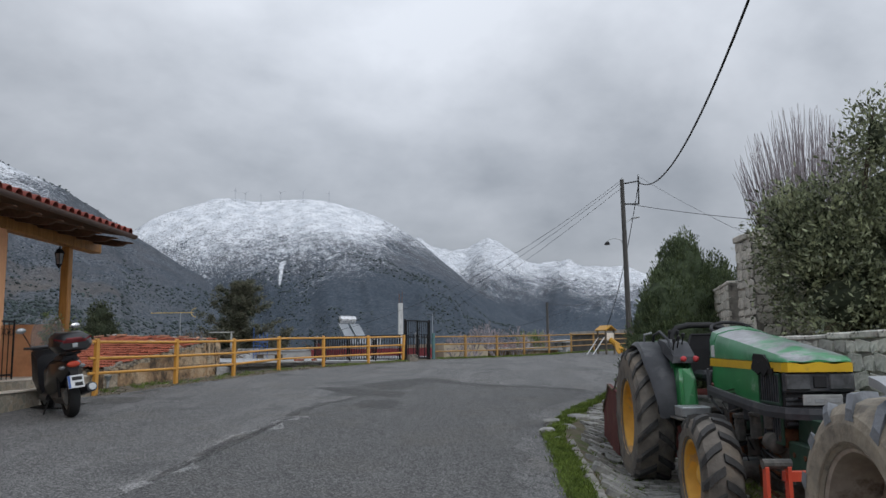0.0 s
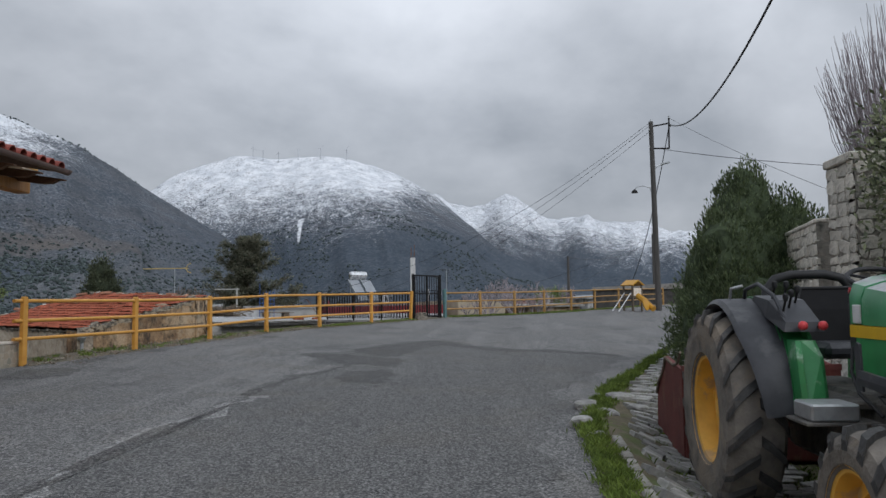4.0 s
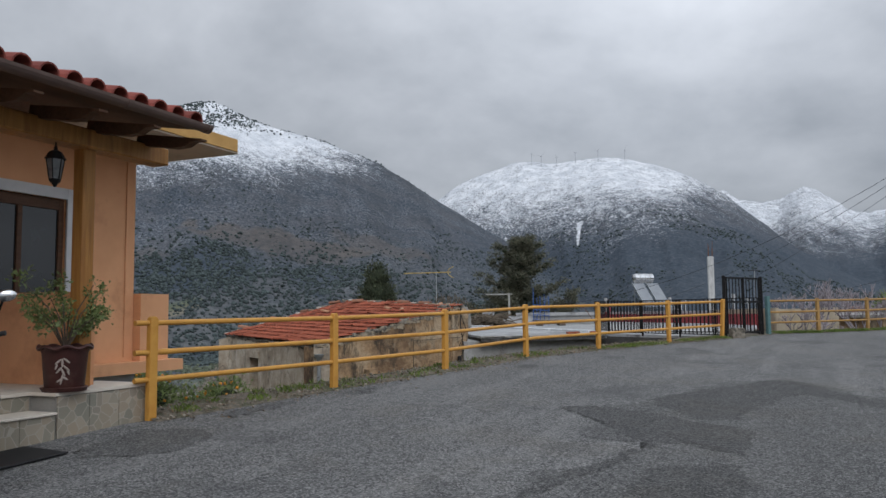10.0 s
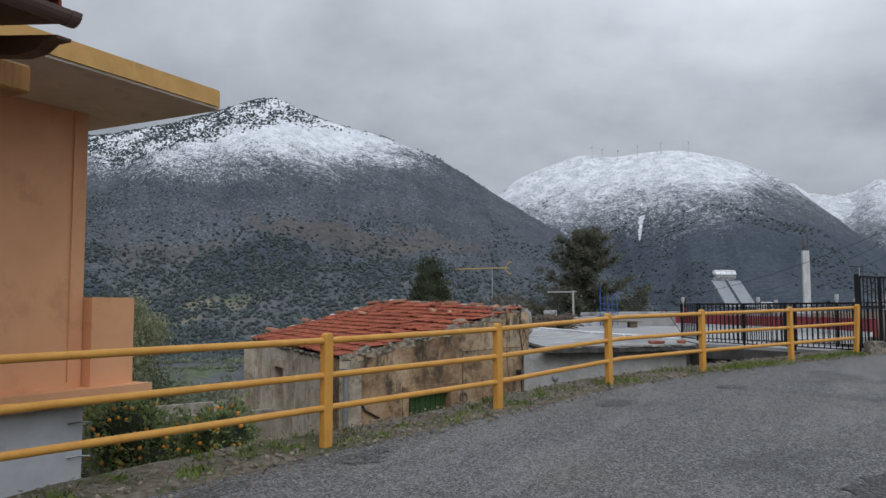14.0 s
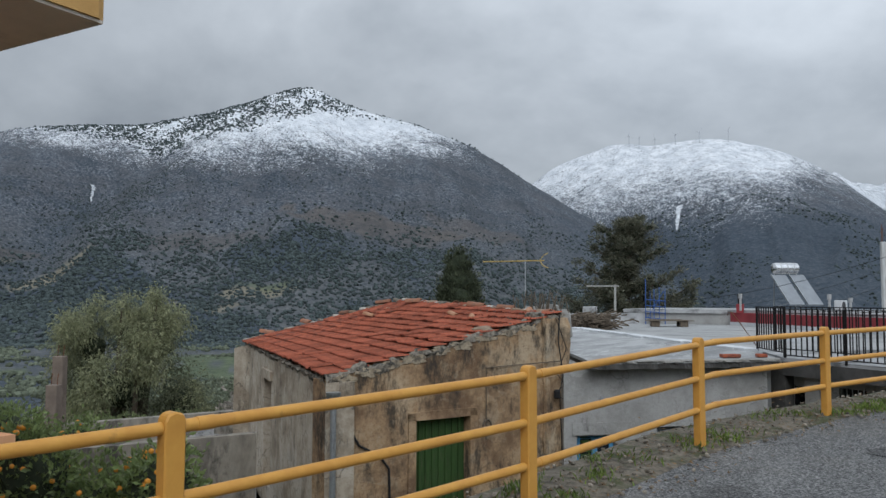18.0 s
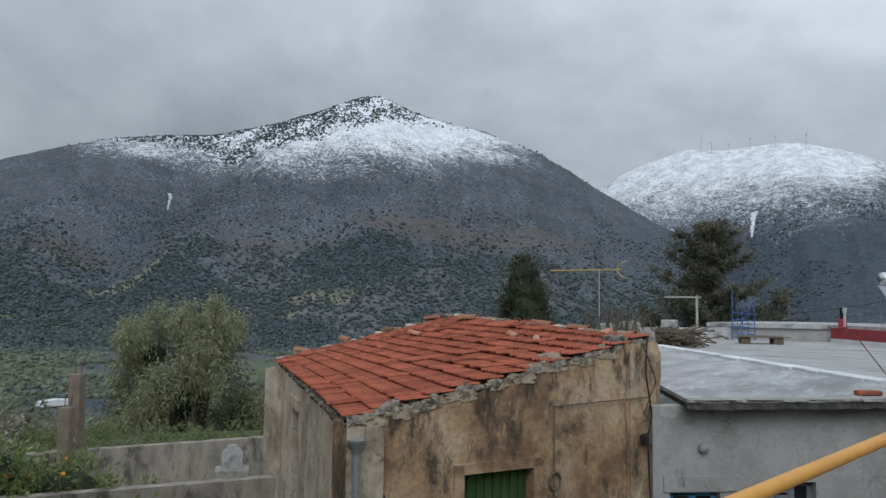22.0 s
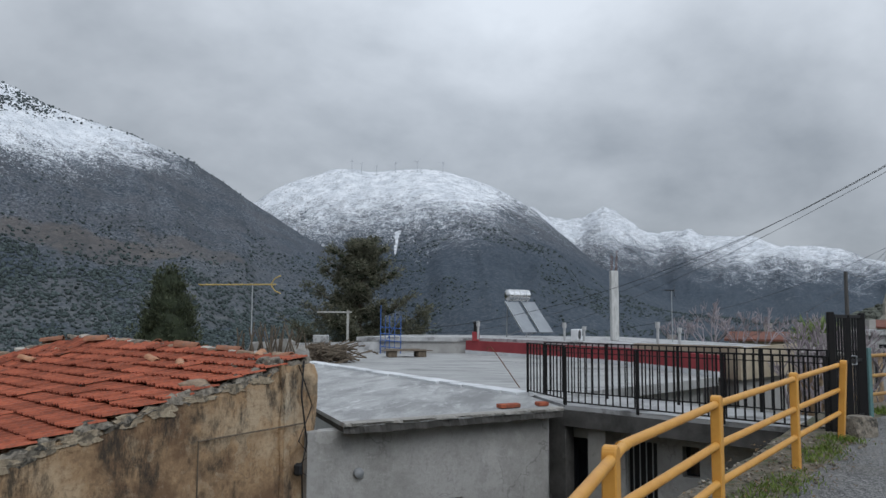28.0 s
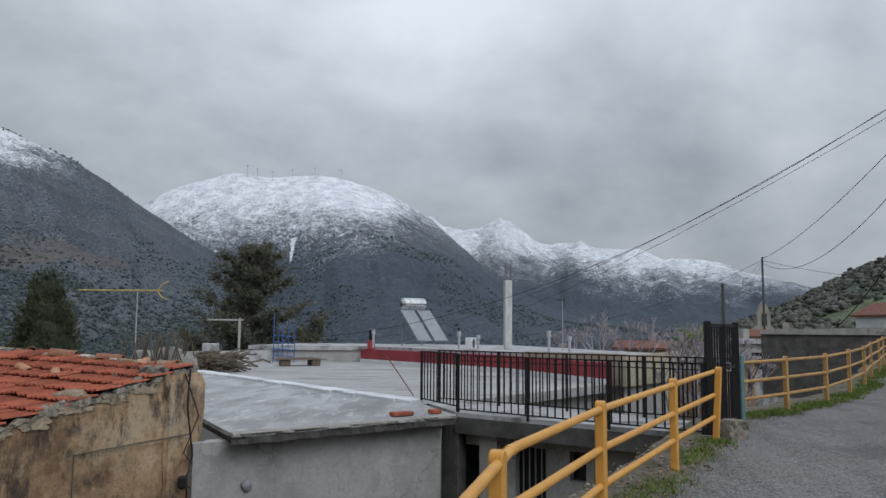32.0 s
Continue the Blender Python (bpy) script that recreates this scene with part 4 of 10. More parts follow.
for k in range(12):
    p = on_gable(random.uniform(4.6, 5.35), 1.36 + random.uniform(-0.02, 0.08), random.uniform(-0.45, 0.0))
    part("corner_stone", rock_bm(random.uniform(0.08, 0.16), random.uniform(0.08, 0.14), random.uniform(0.05, 0.1), 40 + k, 2), M_lichen, house, m=Matrix.Translation(p) @ pose(0, 0, 0, 10, -8, 31 * k))
# door: frame, two leaves of boards and a louvred panel
for s0, s1, z0, z1 in ((1.60, 1.76, -2.7, -0.30), (2.94, 3.1, -2.7, -0.30), (1.6, 3.1, -0.43, -0.28)):
    part("door_surround", wall_run(bmesh.new(), on_gable(s0, 0, 0.03), on_gable(s1, 0, 0.03), z0, z1, z1, 0.12), M_gable, house)
gdoor = part("door", box(bmesh.new(), (0, 0, 0), (1.19, 0.05, 2.28)), M_gdoor, house, "weathered green louvred shutter door", m=Matrix.Translation(on_gable(1.755, -2.7, -0.2)) @ pose(0, 0, 0, 0, 0, GROT))
for k in range(8):
    part("board", box(bmesh.new(), (0.03 + k * 0.145, -0.025, 0.04), (0.03 + k * 0.145 + 0.118, 0, 2.22), bevel=0.008), M_gdoor, gdoor)
# conduit, drain pipe with hopper, hanging cable
part("conduit", tube(bmesh.new(), [on_gable(3.3, -0.9, 0.03), on_gable(3.3, 0.44, 0.03), on_gable(5.1, 0.5, 0.11)], 0.012, 6), M_timber, house)
part("cable", tube(bmesh.new(), [on_gable(0.42, 0.1, 0.02), on_gable(0.43, -0.45, 0.03), on_gable(0.62, -0.75, 0.04), on_gable(1.0, -0.95, 0.04), on_gable(1.2, -1.2, 0.04), on_gable(1.25, -2.6, 0.03)], 0.022, 6), M_cable, house)
bm = bmesh.new()
rod(bm, on_gable(0.1, 0.05, 0.1), on_gable(0.1, GZ, 0.1), 0.05, n=12)
lathe(bm, [(0.05, -0.08), (0.055, 0.0), (0.12, 0.08), (0.125, 0.13)], 12, Matrix.Translation(on_gable(0.1, 0.06, 0.1)))
part("drain_pipe", bm, M_galv, house, "grey plastic drain pipe with a hopper", smooth=True)
bm = bmesh.new()
tube(bm, [on_gable(5.12, 1.42, 0.06), on_gable(5.02, 0.9, 0.13), on_gable(5.14, 0.2, 0.14), on_gable(5.05, -0.1, 0.13), on_gable(5.12, -1.4, 0.12)], 0.013, 6)
tube(bm, [on_gable(5.0, 1.36, 0.08), on_gable(5.24, 0.75, 0.13), on_gable(4.98, 0.25, 0.13), on_gable(5.2, 0.02, 0.13), on_gable(4.99, -0.1, 0.12)], 0.009, 6)
tube(bm, [on_gable(5.05, -0.2, 0.12), on_gable(5.25, -0.34, 0.14), on_gable(5.3, -0.18, 0.14), on_gable(5.2, 0.3, 0.13)], 0.008, 6)
box(bm, (-0.06, -0.09, -0.1), (0.06, 0.02, 0.08), Matrix.Translation(on_gable(5.0, -0.14, 0.13)), 0.03)
part("junction_box", bm, M_cable, house, "black cable junction box with trailing wires")
part("wire_coil", tube(bmesh.new(), [on_gable(3.32 + 0.1 * math.cos(a), -0.66 + 0.13 * math.sin(a), 0.03) for a in np.linspace(0, math.tau, 19)[:-1]], 0.018, 7, True), M_timber, house, "coil of old wire hanging on a nail")
# side door and lintel in the eave wall
ed = (HB.xy - HA.xy).normalized()
bm = bmesh.new()
wall_run(bm, HA.xy + ed * 3.3 + Vector((0.2, 0.25)), HA.xy + ed * 4.3 + Vector((0.2, 0.25)), -2.6, -0.15, -0.15, 0.05)
part("side_door", bm, M_timber, house, "grey plank door")
bm = bmesh.new()
eo = Vector((ed.y, -ed.x)) * 0.06
wall_run(bm, HA.xy + ed * 3.15 + eo, HA.xy + ed * 4.5 + eo, -0.15, 0.06, 0.06, 0.12)
part("lintel", bm, M_oldgrey, house)

# roof: interlocking tiles, course by course, each a ribbed plate
bm = bmesh.new()
deck = [[bm.verts.new(HB.lerp(HC, i / 8).lerp(HA.lerp(HD, i / 8), k / 8) - Vector((0, 0, 0.13))) for k in range(9)] for i in range(9)]
for i in range(8):
    for k in range(8):
        bm.faces.new((deck[i][k], deck[i][k + 1], deck[i + 1][k + 1], deck[i + 1][k]))
bmesh.ops.solidify(bm, geom=list(bm.faces), thickness=0.05)
roof = part("roof", bm, M_dwood, house)


def tile_bm():
    """A ribbed interlocking tile, 0.225 wide (x) and 0.42 long (y, down the slope)."""
    bm = bmesh.new()
    prof = [(0.0, 0.008), (0.018, 0.03), (0.04, 0.03), (0.058, 0.006), (0.095, 0.006), (0.112, 0.024), (0.13, 0.024), (0.148, 0.006), (0.2, 0.006), (0.218, 0.028), (0.232, 0.03)]
    cols = []
    for x, z in prof:
        cols.append([bm.verts.new((x, y, z + dz + up)) for y, dz, up in ((0, 0.0, 0), (0.445, 0.0, 0.0), (0.44, -0.02, 0.0))])
    for a, b in zip(cols, cols[1:]):
        for k in range(2):
            bm.faces.new((a[k], b[k], b[k + 1], a[k + 1]))
    return bm


tile_me = bpy.data.meshes.new("tile")
_b = tile_bm()
bmesh.ops.recalc_face_normals(_b, faces=_b.faces)
_b.to_mesh(tile_me)
_b.free()
tile_me.materials.append(M_tile)
TILE_POSES = []
NCOURSE = 13
for j in range(NCOURSE):
    v = (j + 0.0) / NCOURSE
    p, q = HB.lerp(HC, v), HA.lerp(HD, v)
    p2, q2 = HB.lerp(HC, v + 1 / NCOURSE), HA.lerp(HD, v + 1 / NCOURSE)
    L = (q - p).length
    n = int(L / 0.226)
    for i in range(n):
        f = (i + 0.5) / n
        c, up = p.lerp(q, f), (p2.lerp(q2, f) - p.lerp(q, f))
        x = (q - p).normalized()
        y = -(up - x * up.dot(x)).normalized()
        z = x.cross(y)
        if z.z < 0:
            x, z = -x, -z
        sag = -0.02 * math.sin(math.pi * f) * math.sin(math.pi * min(v + 0.1, 1)) + random.uniform(-0.006, 0.006)
        m = Matrix((x, y, z)).transposed().to_4x4()
        tw = random.gauss(0, 1.1) if random.random() < 0.93 else random.gauss(0, 6)
        up_z = sag + 0.012 + (0.03 if random.random() < 0.04 else 0)
        m.translation = c + up.normalized() * 0.42 + z * up_z
        TILE_POSES.append((m @ pose(-0.113, 0, 0.008, 6.6 + random.uniform(-0.8, 0.8), 0, tw), j, i))
near_tiles = sorted(TILE_POSES, key=lambda t: (t[0].translation - Vector((-9, 22, 1))).length)
roof_far = bmesh.new()
for k, (m, j, i) in enumerate(near_tiles):
    if k < 300:
        o = new("tile", tile_me)
        o.parent, o.matrix_basis = roof, m
    else:
        one = tile_bm()
        bmesh.ops.transform(one, matrix=m, verts=one.verts)
        tmp = bpy.data.meshes.new("t")
        one.to_mesh(tmp)
        one.free()
        roof_far.from_mesh(tmp)
        bpy.data.meshes.remove(tmp)
tagged(part("far_tiles", roof_far, M_tilei, roof), kind="stuff")
# half-round ridge and verge tiles set in mortar, loose stones on the roof
def barrel_bm(length=0.4, r=0.09, n=7):
    bm = bmesh.new()
    rows = []
    for rad in (r, r - 0.015):
        rows.append([[bm.verts.new((rad * math.cos(math.pi * k / n), y, rad * math.sin(math.pi * k / n))) for k in range(n + 1)] for y in (0, length)])
    for a, b in rows:
        for k in range(n):
            bm.faces.new((a[k], a[k + 1], b[k + 1], b[k]))
    for e in (0, 1):
        for k in range(n):
            bm.faces.new((rows[0][e][k], rows[0][e][k + 1], rows[1][e][k + 1], rows[1][e][k]))
    return bm


barrel_me = bpy.data.meshes.new("ridge_tile")
_b = barrel_bm()
bmesh.ops.recalc_face_normals(_b, faces=_b.faces)
_b.to_mesh(barrel_me)
_b.free()
barrel_me.materials.append(surf("old_ridge_tile", (0.33, 0.15, 0.09), (0.2, 0.095, 0.06), 8, 0.9, bump=0.3, stain=(0.13, 0.12, 0.11), sscale=6, samt=0.6, obj=True, vary=0.3))
M_ridge = [surf("pale_ridge_stone", (0.52, 0.49, 0.43), (0.27, 0.25, 0.22), 9, 0.95, bump=0.6, bscale=25, stain=(0.06, 0.055, 0.05), sscale=5, samt=0.7),
           surf("ochre_ridge_stone", (0.34, 0.255, 0.18), (0.18, 0.13, 0.095), 9, 0.95, bump=0.6, bscale=25, stain=(0.1, 0.09, 0.075), sscale=5, samt=0.6), M_lichen]
for a, b, cnt in ((HC, HD, 26), (HD, HA, 20)):
    d = (b - a).normalized()
    turn = math.degrees(math.atan2(d.y, d.x))
    for k in range(cnt):
        c = a.lerp(b, (k + random.uniform(0.1, 0.8)) / cnt) + Vector((random.uniform(-0.1, 0.1), random.uniform(-0.08, 0.08), 0.02))
        if k % 5 == 1:
            o = new("ridge_tile", barrel_me)
            o.parent = roof
            o.matrix_basis = Matrix.Translation(c) @ pose(0, 0, 0, random.uniform(-8, 8), random.uniform(-14, 14), turn - 90 + random.uniform(-40, 40))
        else:
            part("ridge_stone", rock_bm(random.uniform(0.09, 0.24), random.uniform(0.07, 0.13), random.uniform(0.035, 0.075), 70 + k, 2), M_ridge[(k * 7 + cnt) % 3], roof, m=Matrix.Translation(c) @ pose(0, 0, 0, random.uniform(-10, 10), random.uniform(-10, 10), turn + random.uniform(-35, 35)))


def roof_at(v, f):
    return HB.lerp(HC, v).lerp(HA.lerp(HD, v), f)


M_loose = surf("sunbleached_clay", (0.50, 0.27, 0.16), (0.33, 0.16, 0.09), 8, 0.9, bump=0.4, stain=(0.16, 0.14, 0.12), sscale=6, samt=0.5)
for k, (v, f, s, brick) in enumerate(((0.66, 0.05, 0.17, 0), (0.40, 0.30, 0.07, 0), (0.86, 0.12, 0.1, 0), (0.94, 0.13, 0.2, 1), (0.78, 0.24, 0.17, 1), (0.8, 0.36, 0.13, 1), (0.66, 0.75, 0.13, 1), (0.55, 0.33, 0.08, 0))):
    c = roof_at(v, f)
    if brick:
        o = part("loose_tile", barrel_bm(0.36, 0.07), M_loose, m=Matrix.Translation(c + Vector((0, 0, 0.05))) @ pose(0, 0, 0, 10, 4, -60 + 23 * k))
        tagged(o, "loose half-round clay tile lying on the old roof", "roof tile", "loose tiles on the roof")
    else:
        o = part("roof_stone", rock_bm(s * 1.4, s, s * 0.6, k), M_ridge[1] if k == 0 else M_lichen, m=Matrix.Translation(c + Vector((0, 0, s * 0.3))) @ pose(0, 0, 0, 8, -5, k * 50))
        tagged(o, "rough stone weighing down the roof tiles", "stone", "stones on the roof")

# ---- flat-roofed white building below the road ----
SL = [(-9.3, 28.88), (-6.19, 31.68), (-6.95, 33.85), (-15.4, 44.2), (-15.6, 39.7)]
flat = thing("flat_roofed_house", "white flat-roofed house with a grey cement roof slab", "house", pose(0, 0, 0))
def slab_screed(name):
    """Grey screed scraped pale in long streaks, with damp dark runs and fine grit."""
    global ln, ll, lpos
    m = bpy.data.materials.new(name)
    m.use_nodes = True
    ln, ll = m.node_tree.nodes, m.node_tree.links
    b = ln["Principled BSDF"]
    lpos = ln.new("ShaderNodeNewGeometry").outputs["Position"]
    swept = ln.new("ShaderNodeMapping")
    swept.inputs["Scale"].default_value, swept.inputs["Rotation"].default_value = (1.0, 0.28, 1.0), (0, 0, radians(-39))
    ll.new(lpos, swept.inputs[0])
    grit = lnoise(16, 6, 0.8)
    tone = lramp(lnoise(1.2, 8, 0.72, swept.outputs[0]), (0.38, (0.22, 0.222, 0.222)), (0.5, (0.32, 0.322, 0.32)), (0.62, (0.42, 0.422, 0.42)))
    pale = lmath("MULTIPLY", lstep(lnoise(4.5, 9, 0.85, swept.outputs[0]), 0.53, 0.58), lstep(lnoise(0.5, 4, 0.6), 0.42, 0.55))
    tone = lmix(lmath("MULTIPLY", pale, 0.75), tone, (0.58, 0.585, 0.59))
    tone = lmix(lmath("MULTIPLY", lstep(grit, 0.53, 0.62), 0.35), tone, (0.12, 0.12, 0.12))
    damp = lmath("MULTIPLY", lstep(lnoise(0.8, 7, 0.7, swept.outputs[0]), 0.56, 0.62), 0.6)
    tone = lmix(damp, tone, (0.14, 0.14, 0.14))
    ll.new(tone, b.inputs["Base Color"])
    ll.new(lmath("MULTIPLY_ADD", damp, -0.35, 0.8), b.inputs["Roughness"])
    rb = ln.new("ShaderNodeBump")
    rb.inputs["Strength"].default_value, rb.inputs["Distance"].default_value = 0.5, 0.02
    ll.new(grit, rb.inputs["Height"])
    ll.new(rb.outputs[0], b.inputs["Normal"])
    return m


M_slab = slab_screed("scraped_roof_screed")
part("slab_underside", prism(bmesh.new(), [(x + 0.01 * (x > -12), y + 0.05) for x, y in SL], 0.36, 0.452), M_darkc, flat, "dark underside of the slab")
part("roof_slab", prism(bmesh.new(), SL, 0.455, 0.52), M_slab, flat, "grey screeded slab with pale worn streaks")


def ragged_edge(p, q, z, away, seed, depth=0.05):
    """A broken cement edge: one strip, chipped along its lip and thin below."""
    bm = bmesh.new()
    rows = []
    n = int((q - p).length / 0.04)
    for k in range(n + 1):
        c = p.lerp(q, k / n)
        j = [float(fbm(np.array(k * 0.27), np.array(i * 5.0), 4, seed)) - 0.5 + random.uniform(-0.1, 0.1) for i in range(3)]
        rows.append([bm.verts.new((c.x + away.x * o, c.y + away.y * o, z + h)) for o, h in ((-0.14, 0.006), (0.0 + 0.07 * j[0], 0.012 + 0.01 * j[1]), (0.03 + 0.09 * j[0], -0.01 + 0.02 * j[1]), (0.025 + 0.08 * j[1], -depth + 0.04 * j[2]), (-0.08, -depth))])
    for a, b in zip(rows, rows[1:]):
        for k in range(4):
            bm.faces.new((a[k], a[k + 1], b[k + 1], b[k]))
    return bm


edge_n = Vector((SL[1][1] - SL[0][1], SL[0][0] - SL[1][0])).normalized()
part("slab_edge", ragged_edge(Vector(SL[0]), Vector(SL[1]), 0.52, edge_n, 71), M_conc, flat, "chipped slab edge with dark drips")
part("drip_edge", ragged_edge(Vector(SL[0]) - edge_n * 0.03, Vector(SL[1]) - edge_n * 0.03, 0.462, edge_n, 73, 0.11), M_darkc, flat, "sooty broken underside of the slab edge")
bm = bmesh.new()
for k in range(24):
    a, b = Vector((-15.3, 44.15, 0.55)).lerp(Vector((-6.98, 33.82, 0.535)), k / 24), Vector((-15.3, 44.15, 0.55)).lerp(Vector((-6.98, 33.82, 0.535)), (k + 1) / 24)
    w = 0.36 + 0.2 * random.random()
    part("upstand", bar(bmesh.new(), a, b, w, 0.06 + 0.03 * random.random()), M_whitewash, flat, "whitewashed upstand")
for w, m in ((0.2, pose(-7.1, 31.35, 0.53, 0, 0, 38)), (0.1, pose(-6.55, 31.8, 0.53, 0, 0, 30))):
    tagged(part("brick", box(bmesh.new(), (-w, -0.09, 0), (w, 0.09, 0.07), m, 0.012), M_tilei), "broken red brick lying on the slab edge", "brick", "bricks on the slab")
WP, WQ = Vector((-9.66, 29.1)), Vector((-6.45, 31.86))
wd = (WQ - WP).normalized()
wn2 = Vector((wd.y, -wd.x))


def on_white(s, z, out=0.0):
    v = WP + wd * s + wn2 * out
    return Vector((v.x, v.y, z))


part("front_wall", wall_run(bmesh.new(), WP, WQ, GZ, 0.36, 0.36, 0.3, [(0.0, 0.83, -2.7, -1.0), (1.72, 2.45, -1.6, -0.86)], 1), M_crackw, flat, "patched and cracked white render")
part("corner_wall", wall_run(bmesh.new(), on_white(-0.27, 0, -0.003), on_white(0, 0, -0.003), GZ, 0.36, 0.36, 0.2, (), 1), M_crackw, flat)
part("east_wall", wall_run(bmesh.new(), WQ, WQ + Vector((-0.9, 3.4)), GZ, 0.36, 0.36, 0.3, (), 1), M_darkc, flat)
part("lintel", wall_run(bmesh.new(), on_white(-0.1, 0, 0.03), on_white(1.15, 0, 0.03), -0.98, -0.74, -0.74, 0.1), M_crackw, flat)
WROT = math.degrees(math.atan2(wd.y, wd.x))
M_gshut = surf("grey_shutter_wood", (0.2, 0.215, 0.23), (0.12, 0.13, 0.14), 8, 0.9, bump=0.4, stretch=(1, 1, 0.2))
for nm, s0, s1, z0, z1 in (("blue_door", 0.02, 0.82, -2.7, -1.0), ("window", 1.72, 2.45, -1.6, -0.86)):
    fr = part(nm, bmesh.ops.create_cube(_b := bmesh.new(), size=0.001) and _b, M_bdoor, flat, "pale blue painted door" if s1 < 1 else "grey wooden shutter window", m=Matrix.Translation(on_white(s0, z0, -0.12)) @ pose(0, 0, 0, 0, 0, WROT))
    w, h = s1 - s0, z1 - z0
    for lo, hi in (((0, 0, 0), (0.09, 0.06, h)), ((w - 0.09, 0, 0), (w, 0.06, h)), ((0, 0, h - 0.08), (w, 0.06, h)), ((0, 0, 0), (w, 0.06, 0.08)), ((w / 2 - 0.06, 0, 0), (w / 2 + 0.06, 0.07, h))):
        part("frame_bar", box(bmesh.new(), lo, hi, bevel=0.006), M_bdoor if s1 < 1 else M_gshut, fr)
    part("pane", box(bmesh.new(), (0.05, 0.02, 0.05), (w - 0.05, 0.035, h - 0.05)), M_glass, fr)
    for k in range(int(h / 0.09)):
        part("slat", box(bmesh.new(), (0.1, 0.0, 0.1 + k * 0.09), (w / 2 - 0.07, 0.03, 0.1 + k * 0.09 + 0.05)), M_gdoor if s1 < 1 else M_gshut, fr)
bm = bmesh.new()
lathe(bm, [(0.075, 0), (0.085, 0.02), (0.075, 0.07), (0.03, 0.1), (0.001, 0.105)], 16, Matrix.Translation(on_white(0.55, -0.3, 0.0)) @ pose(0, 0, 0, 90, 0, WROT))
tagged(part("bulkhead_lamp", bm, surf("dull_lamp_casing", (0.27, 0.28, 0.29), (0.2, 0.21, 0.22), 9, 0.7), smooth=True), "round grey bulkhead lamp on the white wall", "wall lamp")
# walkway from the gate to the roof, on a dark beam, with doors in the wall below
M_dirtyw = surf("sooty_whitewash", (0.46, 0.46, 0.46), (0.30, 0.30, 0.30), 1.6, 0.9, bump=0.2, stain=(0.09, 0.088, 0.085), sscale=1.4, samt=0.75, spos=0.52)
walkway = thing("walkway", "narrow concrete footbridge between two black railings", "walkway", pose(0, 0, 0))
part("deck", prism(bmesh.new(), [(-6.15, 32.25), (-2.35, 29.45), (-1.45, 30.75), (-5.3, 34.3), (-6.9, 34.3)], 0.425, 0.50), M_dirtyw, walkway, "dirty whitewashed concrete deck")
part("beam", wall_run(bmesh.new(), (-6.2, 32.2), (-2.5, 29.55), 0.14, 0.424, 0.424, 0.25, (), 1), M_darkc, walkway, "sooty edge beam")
lower = thing("lower_wall", "white and soot-stained ground floor wall under the footbridge", "wall", pose(0, 0, 0))
part("wall", wall_run(bmesh.new(), (-6.4, 32.75), (-2.6, 30.5), GZ, 0.36, 0.36, 0.25, [(0.35, 0.8, -2.6, -0.1), (1.5, 2.1, -2.6, -0.05), (2.55, 2.85, -0.55, -0.05)], 1), M_crackw, lower)
part("pier", prism(bmesh.new(), [(-6.45, 32.4), (-6.15, 32.2), (-6.0, 32.45), (-6.3, 32.65)], GZ, 0.36), M_darkc, lower)
part("pier", prism(bmesh.new(), [(-5.75, 32.05), (-5.45, 31.85), (-5.3, 32.1), (-5.6, 32.3)], GZ, 0.36), M_conc, lower)
ld = (Vector((-2.6, 30.5)) - Vector((-6.4, 32.75))).normalized()
for s0, s1, z0, z1, mt in ((0.35, 0.8, -2.6, -0.1, M_glass), (1.5, 2.1, -2.6, -0.05, M_black), (2.55, 2.85, -0.55, -0.05, M_glass)):
    a, b = Vector((-6.4, 32.75)) + ld * s0 + Vector((0.08, 0.15)), Vector((-6.4, 32.75)) + ld * s1 + Vector((0.08, 0.15))
    part("opening_panel", wall_run(bmesh.new(), a, b, z0, z1, z1, 0.04), mt, lower)
for k in range(5):
    s = 1.55 + k * 0.12
    a = Vector((-6.4, 32.75)) + ld * s
    part("grille_bar", rod(bmesh.new(), (a.x, a.y + 0.08, -2.6), (a.x, a.y + 0.08, -0.05), 0.012, n=6), M_galv, lower)


def railing(p, q, z0, h, label, posts=3, gap=0.15):
    """Black iron balusters between two rails, with thicker posts."""
    p, q = Vector((*p, z0)), Vector((*q, z0))
    t = thing("railing", label, "railing", Matrix.Translation(p))
    d = q - p
    L = d.length
    u = d / L
    for dz, w in ((h, 0.045), (0.10, 0.03)):
        part("rail", bar(bmesh.new(), Vector((0, 0, dz)) - u * 0.03, d + Vector((0, 0, dz)) + u * 0.03, w, 0.022), M_black, t)
    part("rail", bar(bmesh.new(), Vector((0, 0, h - 0.09)), d + Vector((0, 0, h - 0.09)), 0.02, 0.014), M_black, t)
    for k in range(posts):
        c = u * (L * k / (posts - 1))
        part("post", box(bmesh.new(), (c.x - 0.025, c.y - 0.025, 0.0), (c.x + 0.025, c.y + 0.025, h), bevel=0.004), M_black, t)
    me = bpy.data.meshes.new("baluster")
    b = box(bmesh.new(), (-0.0125, -0.0125, 0.1), (0.0125, 0.0125, h))
    b.to_mesh(me)
    b.free()
    me.materials.append(M_black)
    n = int(L / gap)
    for k in range(1, n):
        o = new("baluster", me)
        o.parent, o.matrix_basis = t, Matrix.Translation(u * (L * k / n))
    return t


railing((-6.93, 33.9), (-6.16, 32.35), 0.51, 1.06, "black iron railing at the roof's edge", 2)
railing((-6.14, 32.3), (-2.5, 29.4), 0.46, 1.08, "black iron railing along the footbridge", 4)
railing((-6.6, 34.5), (-1.6, 30.9), 0.47, 1.1, "black iron railing along the far side of the footbridge", 5)
